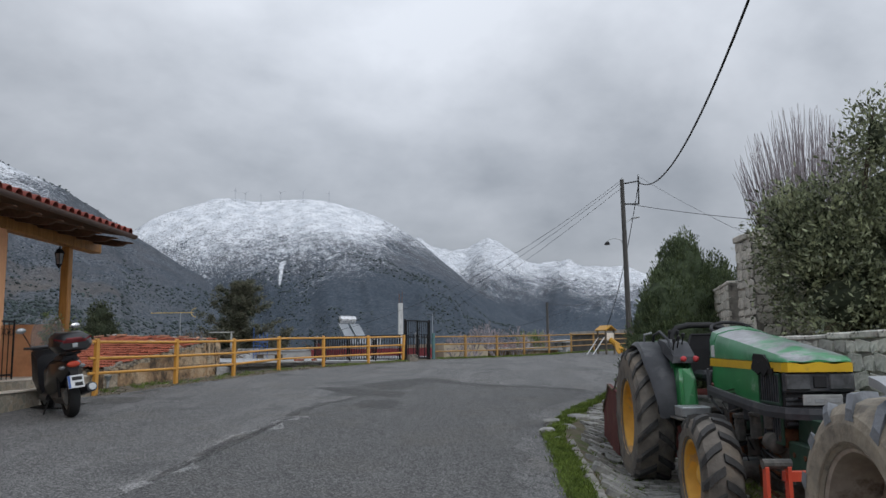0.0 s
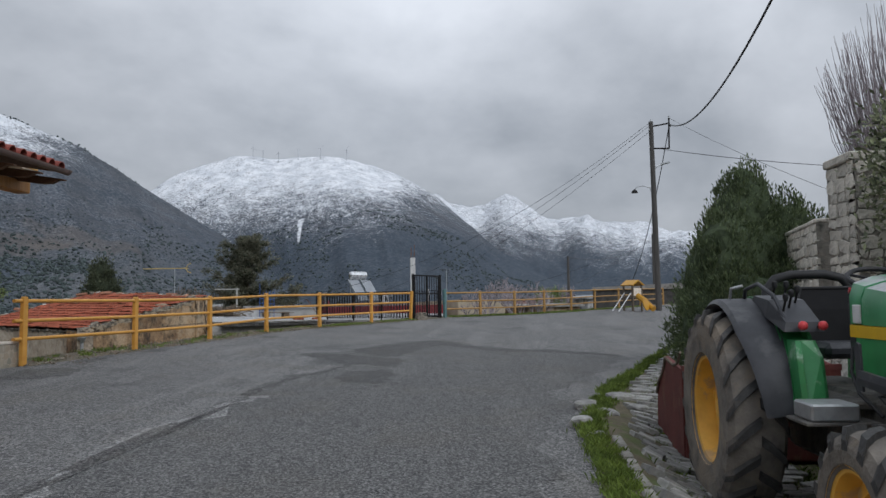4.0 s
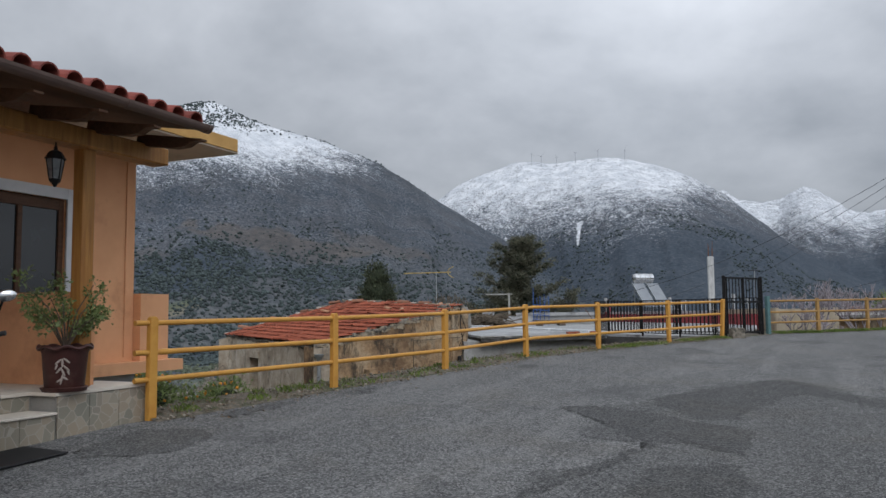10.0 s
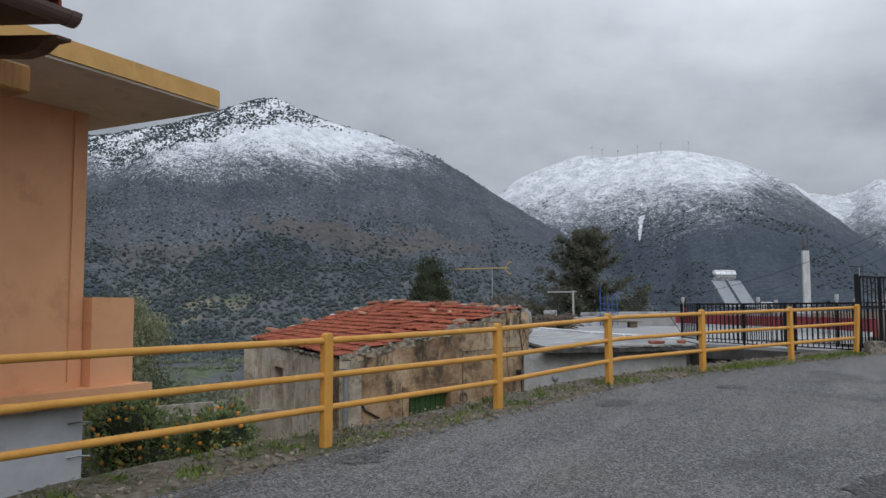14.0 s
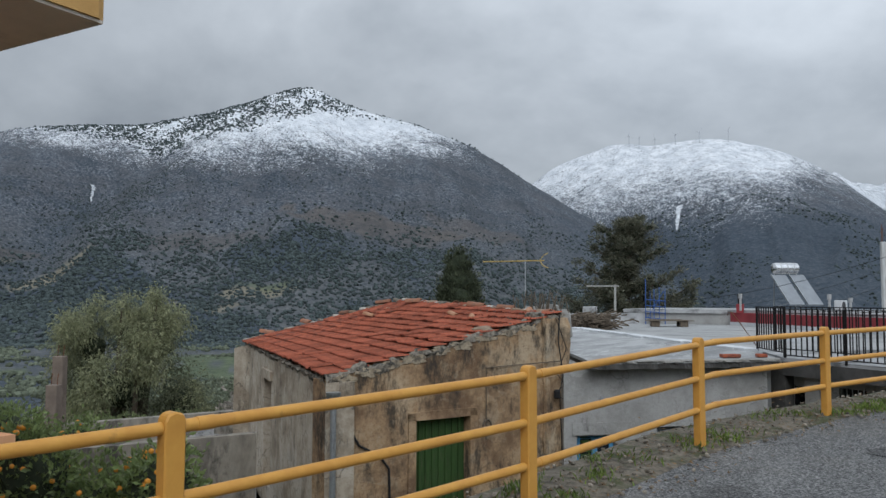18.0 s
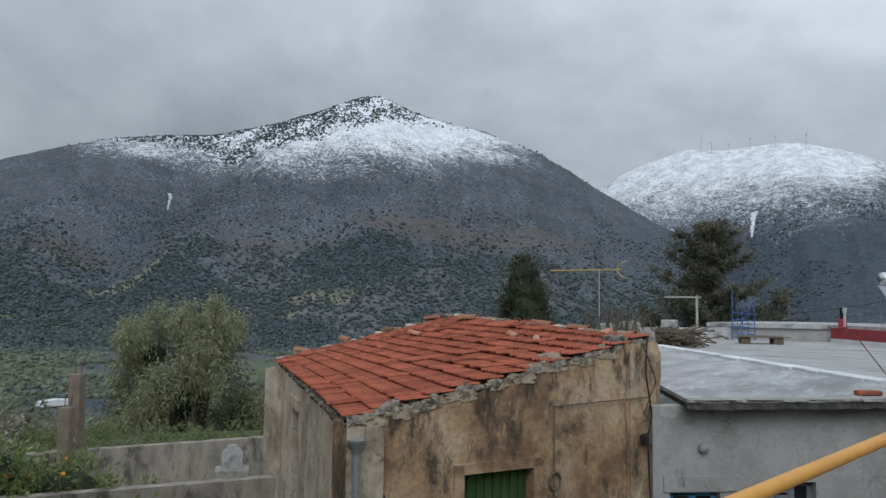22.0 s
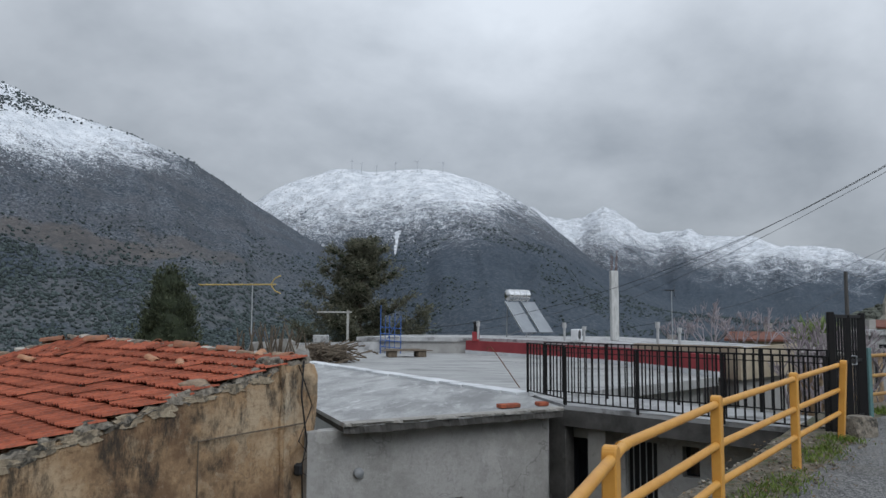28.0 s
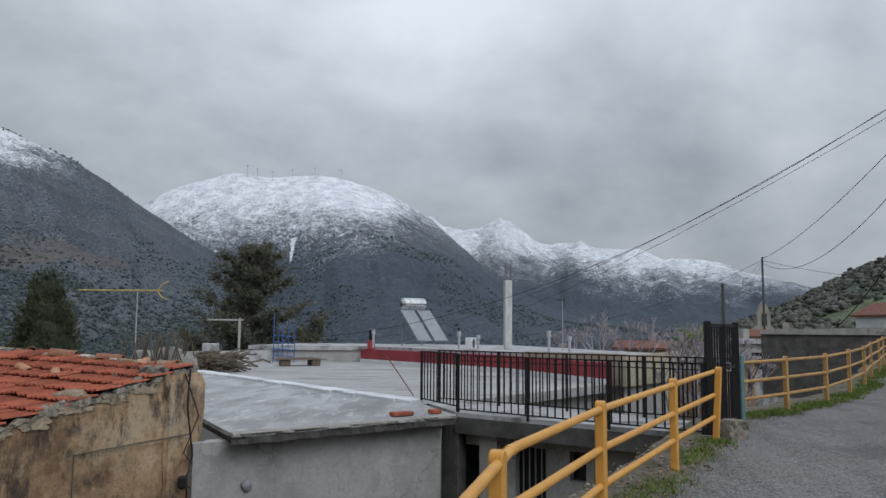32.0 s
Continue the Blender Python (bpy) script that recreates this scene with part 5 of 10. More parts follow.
# gate: two black leaves on posts
GP, GQ = Vector((-2.38, 29.45, 0.55)), Vector((-1.55, 30.85, 0.55))
gate = thing("gate", "tall black iron double gate standing shut beside the road", "gate", Matrix.Translation(GP))
gv = GQ - GP
for f0, f1 in ((0.02, 0.49), (0.51, 0.98)):
    leaf = part("gate_leaf", bar(bmesh.new(), gv * f0 + Vector((0, 0, 1.56)), gv * f1 + Vector((0, 0, 1.56)), 0.04, 0.05), M_black, gate)
    for z in (0.06, 0.9):
        part("crossbar", bar(bmesh.new(), gv * f0 + Vector((0, 0, z)), gv * f1 + Vector((0, 0, z)), 0.04, 0.05), M_black, leaf)
    for k in range(6):
        c = gv * (f0 + (f1 - f0) * k / 5)
        w = 0.03 if k in (0, 5) else 0.012
        part("upright", box(bmesh.new(), (c.x - w, c.y - w, 0.05), (c.x + w, c.y + w, 1.58)), M_black, leaf)
for f in (-0.04, 1.04):
    c = gv * f
    part("gate_post", box(bmesh.new(), (c.x - 0.045, c.y - 0.045, -0.1), (c.x + 0.045, c.y + 0.045, 1.62), bevel=0.008), M_black, gate)
part("handle", tube(bmesh.new(), [gv * 0.5 + Vector((0.04, -0.03, 0.86)), gv * 0.5 + Vector((0.1, -0.06, 0.86)), gv * 0.5 + Vector((0.1, -0.06, 0.98)), gv * 0.5 + Vector((0.04, -0.03, 0.98))], 0.012, 6), M_galv, gate)
M_teal = surf("teal_paint", (0.10, 0.19, 0.19), (0.075, 0.15, 0.15), 5, 0.6)
o = part("boundary_post", box(bmesh.new(), (-0.06, -0.05, -0.1), (0.06, 0.05, 1.1), bevel=0.008), M_teal, m=pose(-1.36, 31.2, 0.52, 0, 0, 50))
tagged(o, "teal painted steel post between gate and fence", "post")
o = part("boulder", rock_bm(0.24, 0.2, 0.24, 7, 3), M_lichen, m=pose(-2.12, 29.3, 0.58, 0, 0, 30))
tagged(o, "grey boulder at the foot of the last fence post", "rock")

# ---- roof terraces behind ----
M_tanw = surf("tan_render", (0.42, 0.36, 0.27), (0.32, 0.27, 0.2), 1.4, 0.95, bump=0.2, stain=(0.14, 0.125, 0.105), sscale=1.2, samt=0.6)
terrace = thing("terrace_house", "house with a wide cement roof terrace and a red parapet", "house", pose(0, 0, 0))
part("terrace", prism(bmesh.new(), [(-6.8, 34.2), (-2.0, 41.2), (-4.5, 47.2), (-11.3, 55.4), (-16.5, 55.0), (-15.4, 44.4)], 0.2, 0.44), M_roofc, terrace, "grey cement terrace with damp patches")
part("body", prism(bmesh.new(), [(-7.0, 34.8), (-2.4, 41.3), (-4.7, 47.0), (-11.3, 55.0), (-16.2, 54.5), (-15.2, 44.8)], -10, 0.2), M_white, terrace)
for a, b in (((-11.3, 55.3), (-4.6, 47.1)), ((-4.6, 47.1), (-2.0, 41.2))):
    part("parapet", wall_run(bmesh.new(), a, b, 0.44, 1.06, 1.06, 0.25, (), 1), M_red, terrace, "parapet painted faded red with a pale foot")
    part("parapet_foot", wall_run(bmesh.new(), Vector(a) + Vector((-0.02, -0.03)), Vector(b) + Vector((-0.02, -0.03)), 0.44, 0.60, 0.60, 0.1, (), 1), M_whitewash, terrace)
upper = thing("upper_flat_house", "white flat-roofed house behind the red parapet", "house", pose(0, 0, 0))
part("body", prism(bmesh.new(), [(-16.5, 55.3), (-11.2, 55.6), (-4.4, 47.5), (-1.2, 42.5), (1.0, 46.0), (-4.0, 60.0), (-15.5, 62.0)], -10, 1.0), M_white, upper)
part("low_wall", wall_run(bmesh.new(), (-19.6, 49.9), (-15.5, 54.9), -6, 0.98, 0.98, 0.3, (), 1), M_dirtyw, terrace, "grimy white wall beside the terrace")
part("roof_slab", prism(bmesh.new(), [(-16.7, 55.1), (-11.2, 55.5), (-4.5, 47.4), (-1.2, 42.3), (1.2, 46.0), (-3.9, 60.2), (-15.6, 62.2)], 1.0, 1.2), M_dirtyw, upper, "dirty whitewashed roof slab")

for a, b in (((-4.0, 46.55), (-1.2, 42.15)), ((-1.2, 42.15), (1.35, 46.0))):
    part("tan_wall", wall_run(bmesh.new(), a, b, 0.3, 1.24, 1.3, 0.12, (), 1), M_tanw, upper, "low tan wall of bare render")


def solar_heater(at, rz):
    t = thing("solar_water_heater", "rooftop solar water heater with a steel tank and two grey panels", "solar heater", Matrix.Translation(at) @ pose(0, 0, 0, 0, 0, rz))
    bm = lathe(bmesh.new(), [(0.001, -0.68), (0.2, -0.67), (0.27, -0.62), (0.285, -0.5), (0.285, 0.5), (0.27, 0.62), (0.2, 0.67), (0.001, 0.68)], 24, pose(0, 0, 2.1, 0, 90, 0))
    part("tank", bm, M_chrome, t, "shiny stainless steel tank", smooth=True)
    for x in (-0.35, 0.0, 0.35):
        bm = lathe(bmesh.new(), [(0.287, -0.02), (0.292, 0), (0.287, 0.02)], 24, pose(x, 0, 2.1, 0, 90, 0))
        part("band", bm, M_galv, t)
    for x in (-0.88, 0.1):
        m = Matrix.Translation((x, -0.15, 1.75)) @ pose(0, 0, 0, -47, 0, 0)
        pn = part("panel", box(bmesh.new(), (0, -0.04, -2.2), (0.8, 0.04, 0.0), m, 0.01), surf("collector_glass", (0.24, 0.26, 0.28), (0.2, 0.215, 0.235), 2, 0.25, spec=0.6), t, "grey glazed collector panel")
        part("panel_frame", bar(bmesh.new(), m @ Vector((-0.01, -0.05, 0)), m @ Vector((-0.01, -0.05, -2.0)), 0.03, 0.06), M_galv, t)
    for x in (-0.6, 0.6):
        part("leg", bar(bmesh.new(), (x, 0.1, 0), (x, 0.0, 1.85), 0.04, 0.04), M_galv, t)
        part("brace", bar(bmesh.new(), (x, 0.1, 0.1), (x, -1.3, 0.35), 0.03, 0.03), M_galv, t)
    return t


M_colw = surf("rain_streaked_whitewash", (0.56, 0.56, 0.55), (0.40, 0.40, 0.39), 5, 0.9, bump=0.4, bscale=14, stain=(0.2, 0.195, 0.18), sscale=3, samt=0.6, stretch=(3, 3, 0.5))
solar_heater((-8.96, 57.4, 1.2), 38)
o = part("concrete_column", box(bmesh.new(), (-0.155, -0.155, 0), (0.155, 0.155, 2.94), bevel=0.025), M_colw, m=pose(-4.43, 51.5, 1.2, 0, 0, 12))
tagged(o, "unfinished whitewashed concrete column on the roof", "column")
for dx, dy, h in ((-0.1, -0.1, 0.6), (0.1, -0.1, 0.85), (-0.1, 0.1, 0.75), (0.1, 0.1, 0.5)):
    part("rebar", rod(bmesh.new(), (dx, dy, 2.9), (dx + 0.02, dy, 2.94 + h), 0.012, n=5), M_rust, o)


def chimney(at, h, mat):
    t = thing("chimney", "small round roof chimney with a cowl", "chimney", Matrix.Translation(at))
    part("stack", box(bmesh.new(), (-0.16, -0.16, 0), (0.16, 0.16, h * 0.45), bevel=0.015), M_red, t)
    part("flue", lathe(bmesh.new(), [(0.11, h * 0.45), (0.11, h * 0.85), (0.15, h * 0.86), (0.15, h * 0.92), (0.05, h)], 14), mat, t, smooth=True)
    return t


chimney((-10.74, 54.78, 1.06), 0.95, M_black)
for x, y, h in ((-6.5, 50.5, 0.75), (-5.7, 50.2, 0.6), (-10.3, 52.2, 0.8), (-3.1, 47.0, 0.8), (-2.4, 46.5, 0.6)):
    o = part("vent_pipe", lathe(bmesh.new(), [(0.05, 0), (0.05, h * 0.7), (0.085, h * 0.72), (0.085, h), (0.02, h)], 12), M_dirtyw, m=pose(x, y, 1.2), smooth=True)
    tagged(o, "short white vent pipe standing on the roof", "vent", "roof vents")
ac = thing("air_conditioner", "grey outdoor air-conditioning unit on the white roof", "air conditioner", pose(-6.0, 49.2, 1.2, 0, 0, 75))
part("case", box(bmesh.new(), (-0.35, -0.14, 0.05), (0.35, 0.14, 0.5), bevel=0.02), M_whitewash, ac)
part("fan_grille", lathe(bmesh.new(), [(0.18, 0), (0.18, 0.02), (0.13, 0.03), (0.03, 0.02)], 18, pose(-0.1, -0.14, 0.28, 90, 0, 0)), M_plastic, ac)


def antenna(at, h, rz, mat, boom=1.7, n=9, label="yagi television antenna on a steel mast"):
    t = thing("antenna", label, "antenna", Matrix.Translation(at) @ pose(0, 0, 0, 0, 0, rz))
    part("mast", rod(bmesh.new(), (0, 0, 0), (0, 0, h), 0.022, 0.018, 8), M_galv, t)
    part("boom", rod(bmesh.new(), (-boom * 0.8, 0, h - 0.04), (boom * 0.35, 0, h - 0.04), 0.019, n=6), mat, t)
    for k in range(n):
        x = -boom * 0.78 + k * boom / n
        part("element", rod(bmesh.new(), (x, -0.13, h - 0.03), (x, 0.13, h - 0.03), 0.012, n=5), mat, t)
    for s in (-1, 1):
        part("reflector", tube(bmesh.new(), [(boom * 0.27, 0, h - 0.04), (boom * 0.33, 0, h - 0.04 + s * 0.16), (boom * 0.42, 0, h - 0.04 + s * 0.24)], 0.015, 5), mat, t)
    return t


M_yant = surf("yellowed_aluminium", (0.55, 0.40, 0.13), (0.45, 0.32, 0.11), 6, 0.6, metal=0.1)
antenna((-14.5, 37.44, 0.0), 3.0, 0, M_yant, 1.9)
antenna((-2.2, 50.5, 1.2), 2.1, 60, M_plastic, 0.8, label="thin grey television antenna beside the concrete column")
o = part("washing_pole", bar(bar(bmesh.new(), (0, 0, 0), (0, 0, 1.35), 0.07, 0.07, (0, 1, 0)), (-1.0, 0.05, 1.3), (0.12, 0, 1.3), 0.06, 0.05), surf("pale_pole_paint", (0.42, 0.42, 0.39), (0.3, 0.29, 0.27), 5, 0.8), m=pose(-17.3, 55.6, 0.4, 0, 0, 10) @ Matrix.Scale(1.55, 4))
tagged(o, "weathered pale T-shaped pole on the roof", "pole")
M_blue = surf("blue_frame", (0.05, 0.12, 0.33), (0.04, 0.09, 0.26), 4, 0.5)
bf = thing("blue_frame", "blue tubular metal frame standing on the roof", "frame", pose(-15.2, 54.0, 0.44, 0, 0, 10) @ Matrix.Diagonal((1.2, 1, 1.7, 1)))
for x in (0, 0.35, 0.8):
    part("upright", rod(bmesh.new(), (x, 0, 0), (x, 0.1, 1.35 if x < 0.3 else 1.05), 0.02, n=7), M_blue, bf)
for x in (0.17, 0.55):
    part("upright", rod(bmesh.new(), (x, 0.25, 0), (x, 0.3, 0.95 + 0.3 * x), 0.016, n=6), M_blue, bf)
for z in (0.2, 0.38, 0.56, 0.74):
    part("crossbar", rod(bmesh.new(), (0, 0.03, z), (0.8, 0.03, z - 0.05), 0.012, n=6), M_blue, bf)
part("brace", rod(bmesh.new(), (0.1, 0.05, 0.2), (0.75, 0.08, 1.0), 0.012, n=6), M_blue, bf)


# ---- orange house with a tiled porch ----
oh = thing("orange_house", "orange rendered house with a flat roof slab and wooden porch", "house", pose(0, 0, 0))
part("front_wall", wall_run(bmesh.new(), (-11.9, -8), (-11.9, 17.72), 0.2, 4.2, 4.2, 0.3, [(22.55, 24.2, 1.52, 3.18)], 1), M_orange, oh)
part("side_wall", wall_run(bmesh.new(), (-12.2, 17.72), (-19, 17.72), 0.2, 4.2, 4.2, 0.3, (), 1), M_orange, oh)
part("lower_wall", prism(bmesh.new(), [(-11.86, 13.6), (-11.86, 17.74), (-19, 17.74), (-19, 13.6)], -4, 0.2), M_whitewash, oh, "white painted lower storey")
part("ledge", prism(bmesh.new(), [(-11.55, 13.6), (-11.5, 18.6), (-12.6, 18.6), (-12.6, 13.6)], 0.22, 0.42), M_orange, oh, "chipped orange ledge")
part("parapet", prism(bmesh.new(), [(-11.74, 17.74), (-11.74, 18.45), (-19, 18.45), (-19, 18.2), (-12.0, 18.2), (-12.0, 17.74)], 0.42, 1.64), M_orange, oh)
part("roof_slab", prism(bmesh.new(), [(-10.12, 7.0), (-10.12, 18.42), (-20, 18.42), (-20, 7.0)], 4.2, 4.23), M_soffit, oh, "grey underside of the roof slab")
part("fascia", prism(bmesh.new(), [(-10.09, 7.0), (-10.09, 18.35), (-10.16, 18.45), (-20, 18.45), (-20, 7.0)], 4.23, 4.46), M_cream, oh, "weathered ochre roof edge")
part("conduit", tube(bmesh.new(), [(-11.885, 17.5, 0.5), (-11.885, 17.5, 4.2)], 0.012, 6), M_orange, oh)
for z in (-0.05, -0.5):
    part("pipe_stub", tube(bmesh.new(), [(-11.85, 17.5, z), (-11.74, 17.62, z + 0.02), (-11.72, 17.75, z)], 0.014, 6), M_galv, oh)
# tall window with a white surround
win = part("window", prism(bmesh.new(), [(-11.87, 14.55), (-11.87, 14.73), (-12.02, 14.73), (-12.02, 14.55)], 1.52, 3.18), M_dwood, oh, "dark framed window in a white surround")
for y0, y1, z0, z1 in ((14.37, 14.55, 1.37, 3.36), (16.2, 16.37, 1.37, 3.36), (14.55, 16.2, 3.18, 3.36), (14.55, 16.2, 1.37, 1.52)):
    part("surround", box(bmesh.new(), (-11.92, y0, z0), (-11.865, y1, z1), bevel=0.006), M_whitewash, oh)
for y0, y1, z0, z1 in ((15.33, 15.42, 1.52, 3.0), (16.1, 16.2, 1.52, 3.18), (14.73, 16.1, 3.0, 3.18), (14.73, 16.1, 1.52, 1.62)):
    part("frame_bar", box(bmesh.new(), (-12.0, y0, z0), (-11.95, y1, z1), bevel=0.006), M_dwood, win)
part("pane", box(bmesh.new(), (-12.0, 14.7, 1.6), (-11.985, 16.12, 3.05)), M_glass, win)
part("curtain", box(bmesh.new(), (-12.12, 14.75, 1.6), (-12.1, 16.1, 2.9)), surf("net_curtain", (0.3, 0.3, 0.29), (0.2, 0.2, 0.2), 12, 0.9), win)

# porch: floor with crazy-paved tile faces, steps, post, beam, rafters, tiles
m_crazy = bpy.data.materials.new("crazy_paving_tile")
m_crazy.use_nodes = True
ln, ll = m_crazy.node_tree.nodes, m_crazy.node_tree.links
lb = ln["Principled BSDF"]
lb.inputs["Roughness"].default_value = 0.5
lpos = ln.new("ShaderNodeNewGeometry").outputs["Position"]
vor = ln.new("ShaderNodeTexVoronoi")
vor.inputs["Scale"].default_value = 9.0
ll.new(lpos, vor.inputs["Vector"])
vor2 = ln.new("ShaderNodeTexVoronoi")
vor2.feature = "DISTANCE_TO_EDGE"
vor2.inputs["Scale"].default_value = 9.0
ll.new(lpos, vor2.inputs["Vector"])
cell = ln.new("ShaderNodeSeparateColor")
ll.new(vor.outputs["Color"], cell.inputs[0])
tone = lramp(cell.outputs[0], (0.0, (0.25, 0.22, 0.18)), (0.35, (0.33, 0.27, 0.2)), (0.6, (0.22, 0.21, 0.17)), (1.0, (0.40, 0.33, 0.25)))
tone = lmix(lmath("LESS_THAN", vor2.outputs["Distance"], 0.035), tone, (0.38, 0.34, 0.28))
ll.new(tone, lb.inputs["Base Color"])
porch = thing("porch", "tiled porch with a wooden post and red barrel-tile roof", "porch", pose(0, 0, 0))
part("floor", prism(bmesh.new(), [(-11.9, 4), (-7.86, 4), (-7.86, 12.34), (-7.52, 12.34), (-7.52, 13.5), (-11.9, 13.5)], -0.6, 0.46), M_conc, porch)
part("floor_paving", prism(bmesh.new(), [(-11.9, 4), (-7.83, 4), (-7.83, 12.3), (-7.49, 12.3), (-7.49, 13.53), (-11.9, 13.53)], 0.46, 0.492), M_soffit, porch, "grey stone porch paving")
part("step", box(bmesh.new(), (-7.86, 9.2, -0.6), (-7.5, 12.32, 0.285), bevel=0.01), M_conc, porch)
part("step_tread", box(bmesh.new(), (-7.86, 9.2, 0.285), (-7.46, 12.31, 0.31), bevel=0.006), M_soffit, porch)
for k in range(3):
    part("tile", box(bmesh.new(), (-7.52, 12.345 + k * 0.387, 0.0), (-7.50, 12.345 + k * 0.387 + 0.38, 0.455), bevel=0.003), m_crazy, porch)
for k in range(8):
    part("tile", box(bmesh.new(), (-7.5, 12.31 - (k + 1) * 0.387, -0.05), (-7.485, 12.31 - k * 0.387 - 0.006, 0.28), bevel=0.003), m_crazy, porch)
    part("tile", box(bmesh.new(), (-7.86, 12.31 - (k + 1) * 0.387, 0.312), (-7.845, 12.31 - k * 0.387 - 0.006, 0.455), bevel=0.003), m_crazy, porch)
part("post", box(bmesh.new(), (-7.86, 12.76, 0.49), (-7.70, 12.92, 3.02), bevel=0.012), M_wood, porch, "varnished square timber post")
part("beam", box(bmesh.new(), (-7.84, 4.0, 3.0), (-7.6, 13.9, 3.2), bevel=0.015), M_wood, porch, "weathered timber beam")
part("low_wall", prism(bmesh.new(), [(-7.88, 12.93), (-7.88, 13.12), (-11.88, 13.12), (-11.88, 12.93)], 0.495, 1.5), M_orange, porch, "low orange parapet between post and house")
part("pillar", box(bmesh.new(), (-7.95, 10.2, 0.49), (-7.62, 10.53, 3.0), bevel=0.01), M_orange, porch, "orange rendered pillar")
slope = math.atan2(4.16 - 3.36, 11.9 - 6.9)


def porch_at(y, s, up=0.0):
    """A point on the porch roof, s metres up the slope from the eave."""
    return Vector((-6.85 - s * math.cos(slope) - up * math.sin(slope), y, 3.36 + s * math.sin(slope) + up * math.cos(slope)))


bm = bmesh.new()
prism(bm, [(-6.92, 4.0), (-6.92, 13.66), (-11.9, 13.66), (-11.9, 4.0)], [3.31, 3.31, 4.1, 4.1], [3.345, 3.345, 4.135, 4.135])
part("boarding", bm, M_dwood, porch, "dark stained roof boarding")
for k in range(14):
    y = 4.4 + k * 0.705
    bm = bmesh.new()
    out = [(0, 0), (0, -0.13), (0.55, -0.13), (0.72, -0.1), (0.82, -0.035), (0.93, -0.02), (0.93, 0)]
    m = Matrix.Translation((-7.72, y, 3.2 + 0.12)) @ Matrix(((1, 0, 0, 0), (0, 0, 1, 0), (0, 1, 0, 0), (0, 0, 0, 1)))
    prism(bm, out, -0.05, 0.05, m @ pose(0, 0, 0, 0, 0, -9))
    part("rafter", bm, M_dwood, porch, "dark shaped rafter tail" if k == 13 else "")
cover_me = bpy.data.meshes.new("barrel_tile")
_b = barrel_bm(0.46, 0.105, 7)
bmesh.ops.recalc_face_normals(_b, faces=_b.faces)
_b.to_mesh(cover_me)
_b.free()
cover_me.materials.append(M_ptile)
for k in range(36):
    y = 4.05 + k * 0.268
    if y > 13.6:
        break
    for j, s in enumerate((-0.05, 0.34, 0.73)):
        o = new("barrel_tile", cover_me)
        o.parent = porch
        c = porch_at(y + random.uniform(-0.012, 0.012), s, 0.0 + 0.014 * j)
        o.matrix_basis = Matrix.Translation(c) @ pose(0, 0, 0, 0, 0, 90) @ pose(0, 0, 0, math.degrees(slope) + random.uniform(-1.5, 1.5), 0, random.uniform(-2, 2))
bm = bmesh.new()
prism(bm, [(-8.0, 4.0), (-8.0, 13.66), (-11.9, 13.66), (-11.9, 4.0)], [3.53, 3.53, 4.15, 4.15], [3.6, 3.6, 4.22, 4.22])
part("upper_tiles", bm, M_tilei, porch)
bm = bmesh.new()
prof = [(0.075 * math.cos(a), 0.075 * math.sin(a)) for a in np.linspace(math.pi, 2 * math.pi, 9)] + [(0.066 * math.cos(a), 0.066 * math.sin(a)) for a in np.linspace(2 * math.pi, math.pi, 9)]
prism(bm, prof, 4.0, 13.62, Matrix.Translation((-6.80, 0, 3.33)) @ Matrix(((1, 0, 0, 0), (0, 0, 1, 0), (0, 1, 0, 0), (0, 0, 0, 1))))
gut = part("gutter", bm, M_brown, porch, "brown half-round gutter")
for y in (5.4, 7.8, 10.2, 12.4, 13.56):
    bm = bmesh.new()
    prof2 = [(r * math.cos(a), r * math.sin(a)) for r, a in [(0.081, t) for t in np.linspace(math.pi, 2 * math.pi, 9)] + [(0.074, t) for t in np.linspace(2 * math.pi, math.pi, 9)]]
    prism(bm, prof2, y, y + 0.07, Matrix.Translation((-6.80, 0, 3.33)) @ Matrix(((1, 0, 0, 0), (0, 0, 1, 0), (0, 1, 0, 0), (0, 0, 0, 1))))
    part("gutter_joint", bm, M_brown, gut)
# lantern
lan = thing("lantern", "black metal lantern hanging under the porch beam", "lantern", pose(-7.7, 12.40, 2.60))
part("cap", lathe(bmesh.new(), [(0.09, 0.22), (0.105, 0.225), (0.06, 0.3), (0.02, 0.32), (0.015, 0.36)], 6), M_black, lan)
part("base", lathe(bmesh.new(), [(0.012, -0.06), (0.03, -0.03), (0.055, 0.0), (0.06, 0.02)], 6), M_black, lan)
part("glass", lathe(bmesh.new(), [(0.052, 0.02), (0.082, 0.22)], 6), M_lamp, lan)
for k in range(6):
    a = k * math.tau / 6
    part("bar", rod(bmesh.new(), (0.055 * math.cos(a), 0.055 * math.sin(a), 0.02), (0.086 * math.cos(a), 0.086 * math.sin(a), 0.22), 0.006, n=5), M_black, lan)
part("hook", rod(bmesh.new(), (0, 0, 0.35), (0, 0, 0.42), 0.008, n=6), M_black, lan)
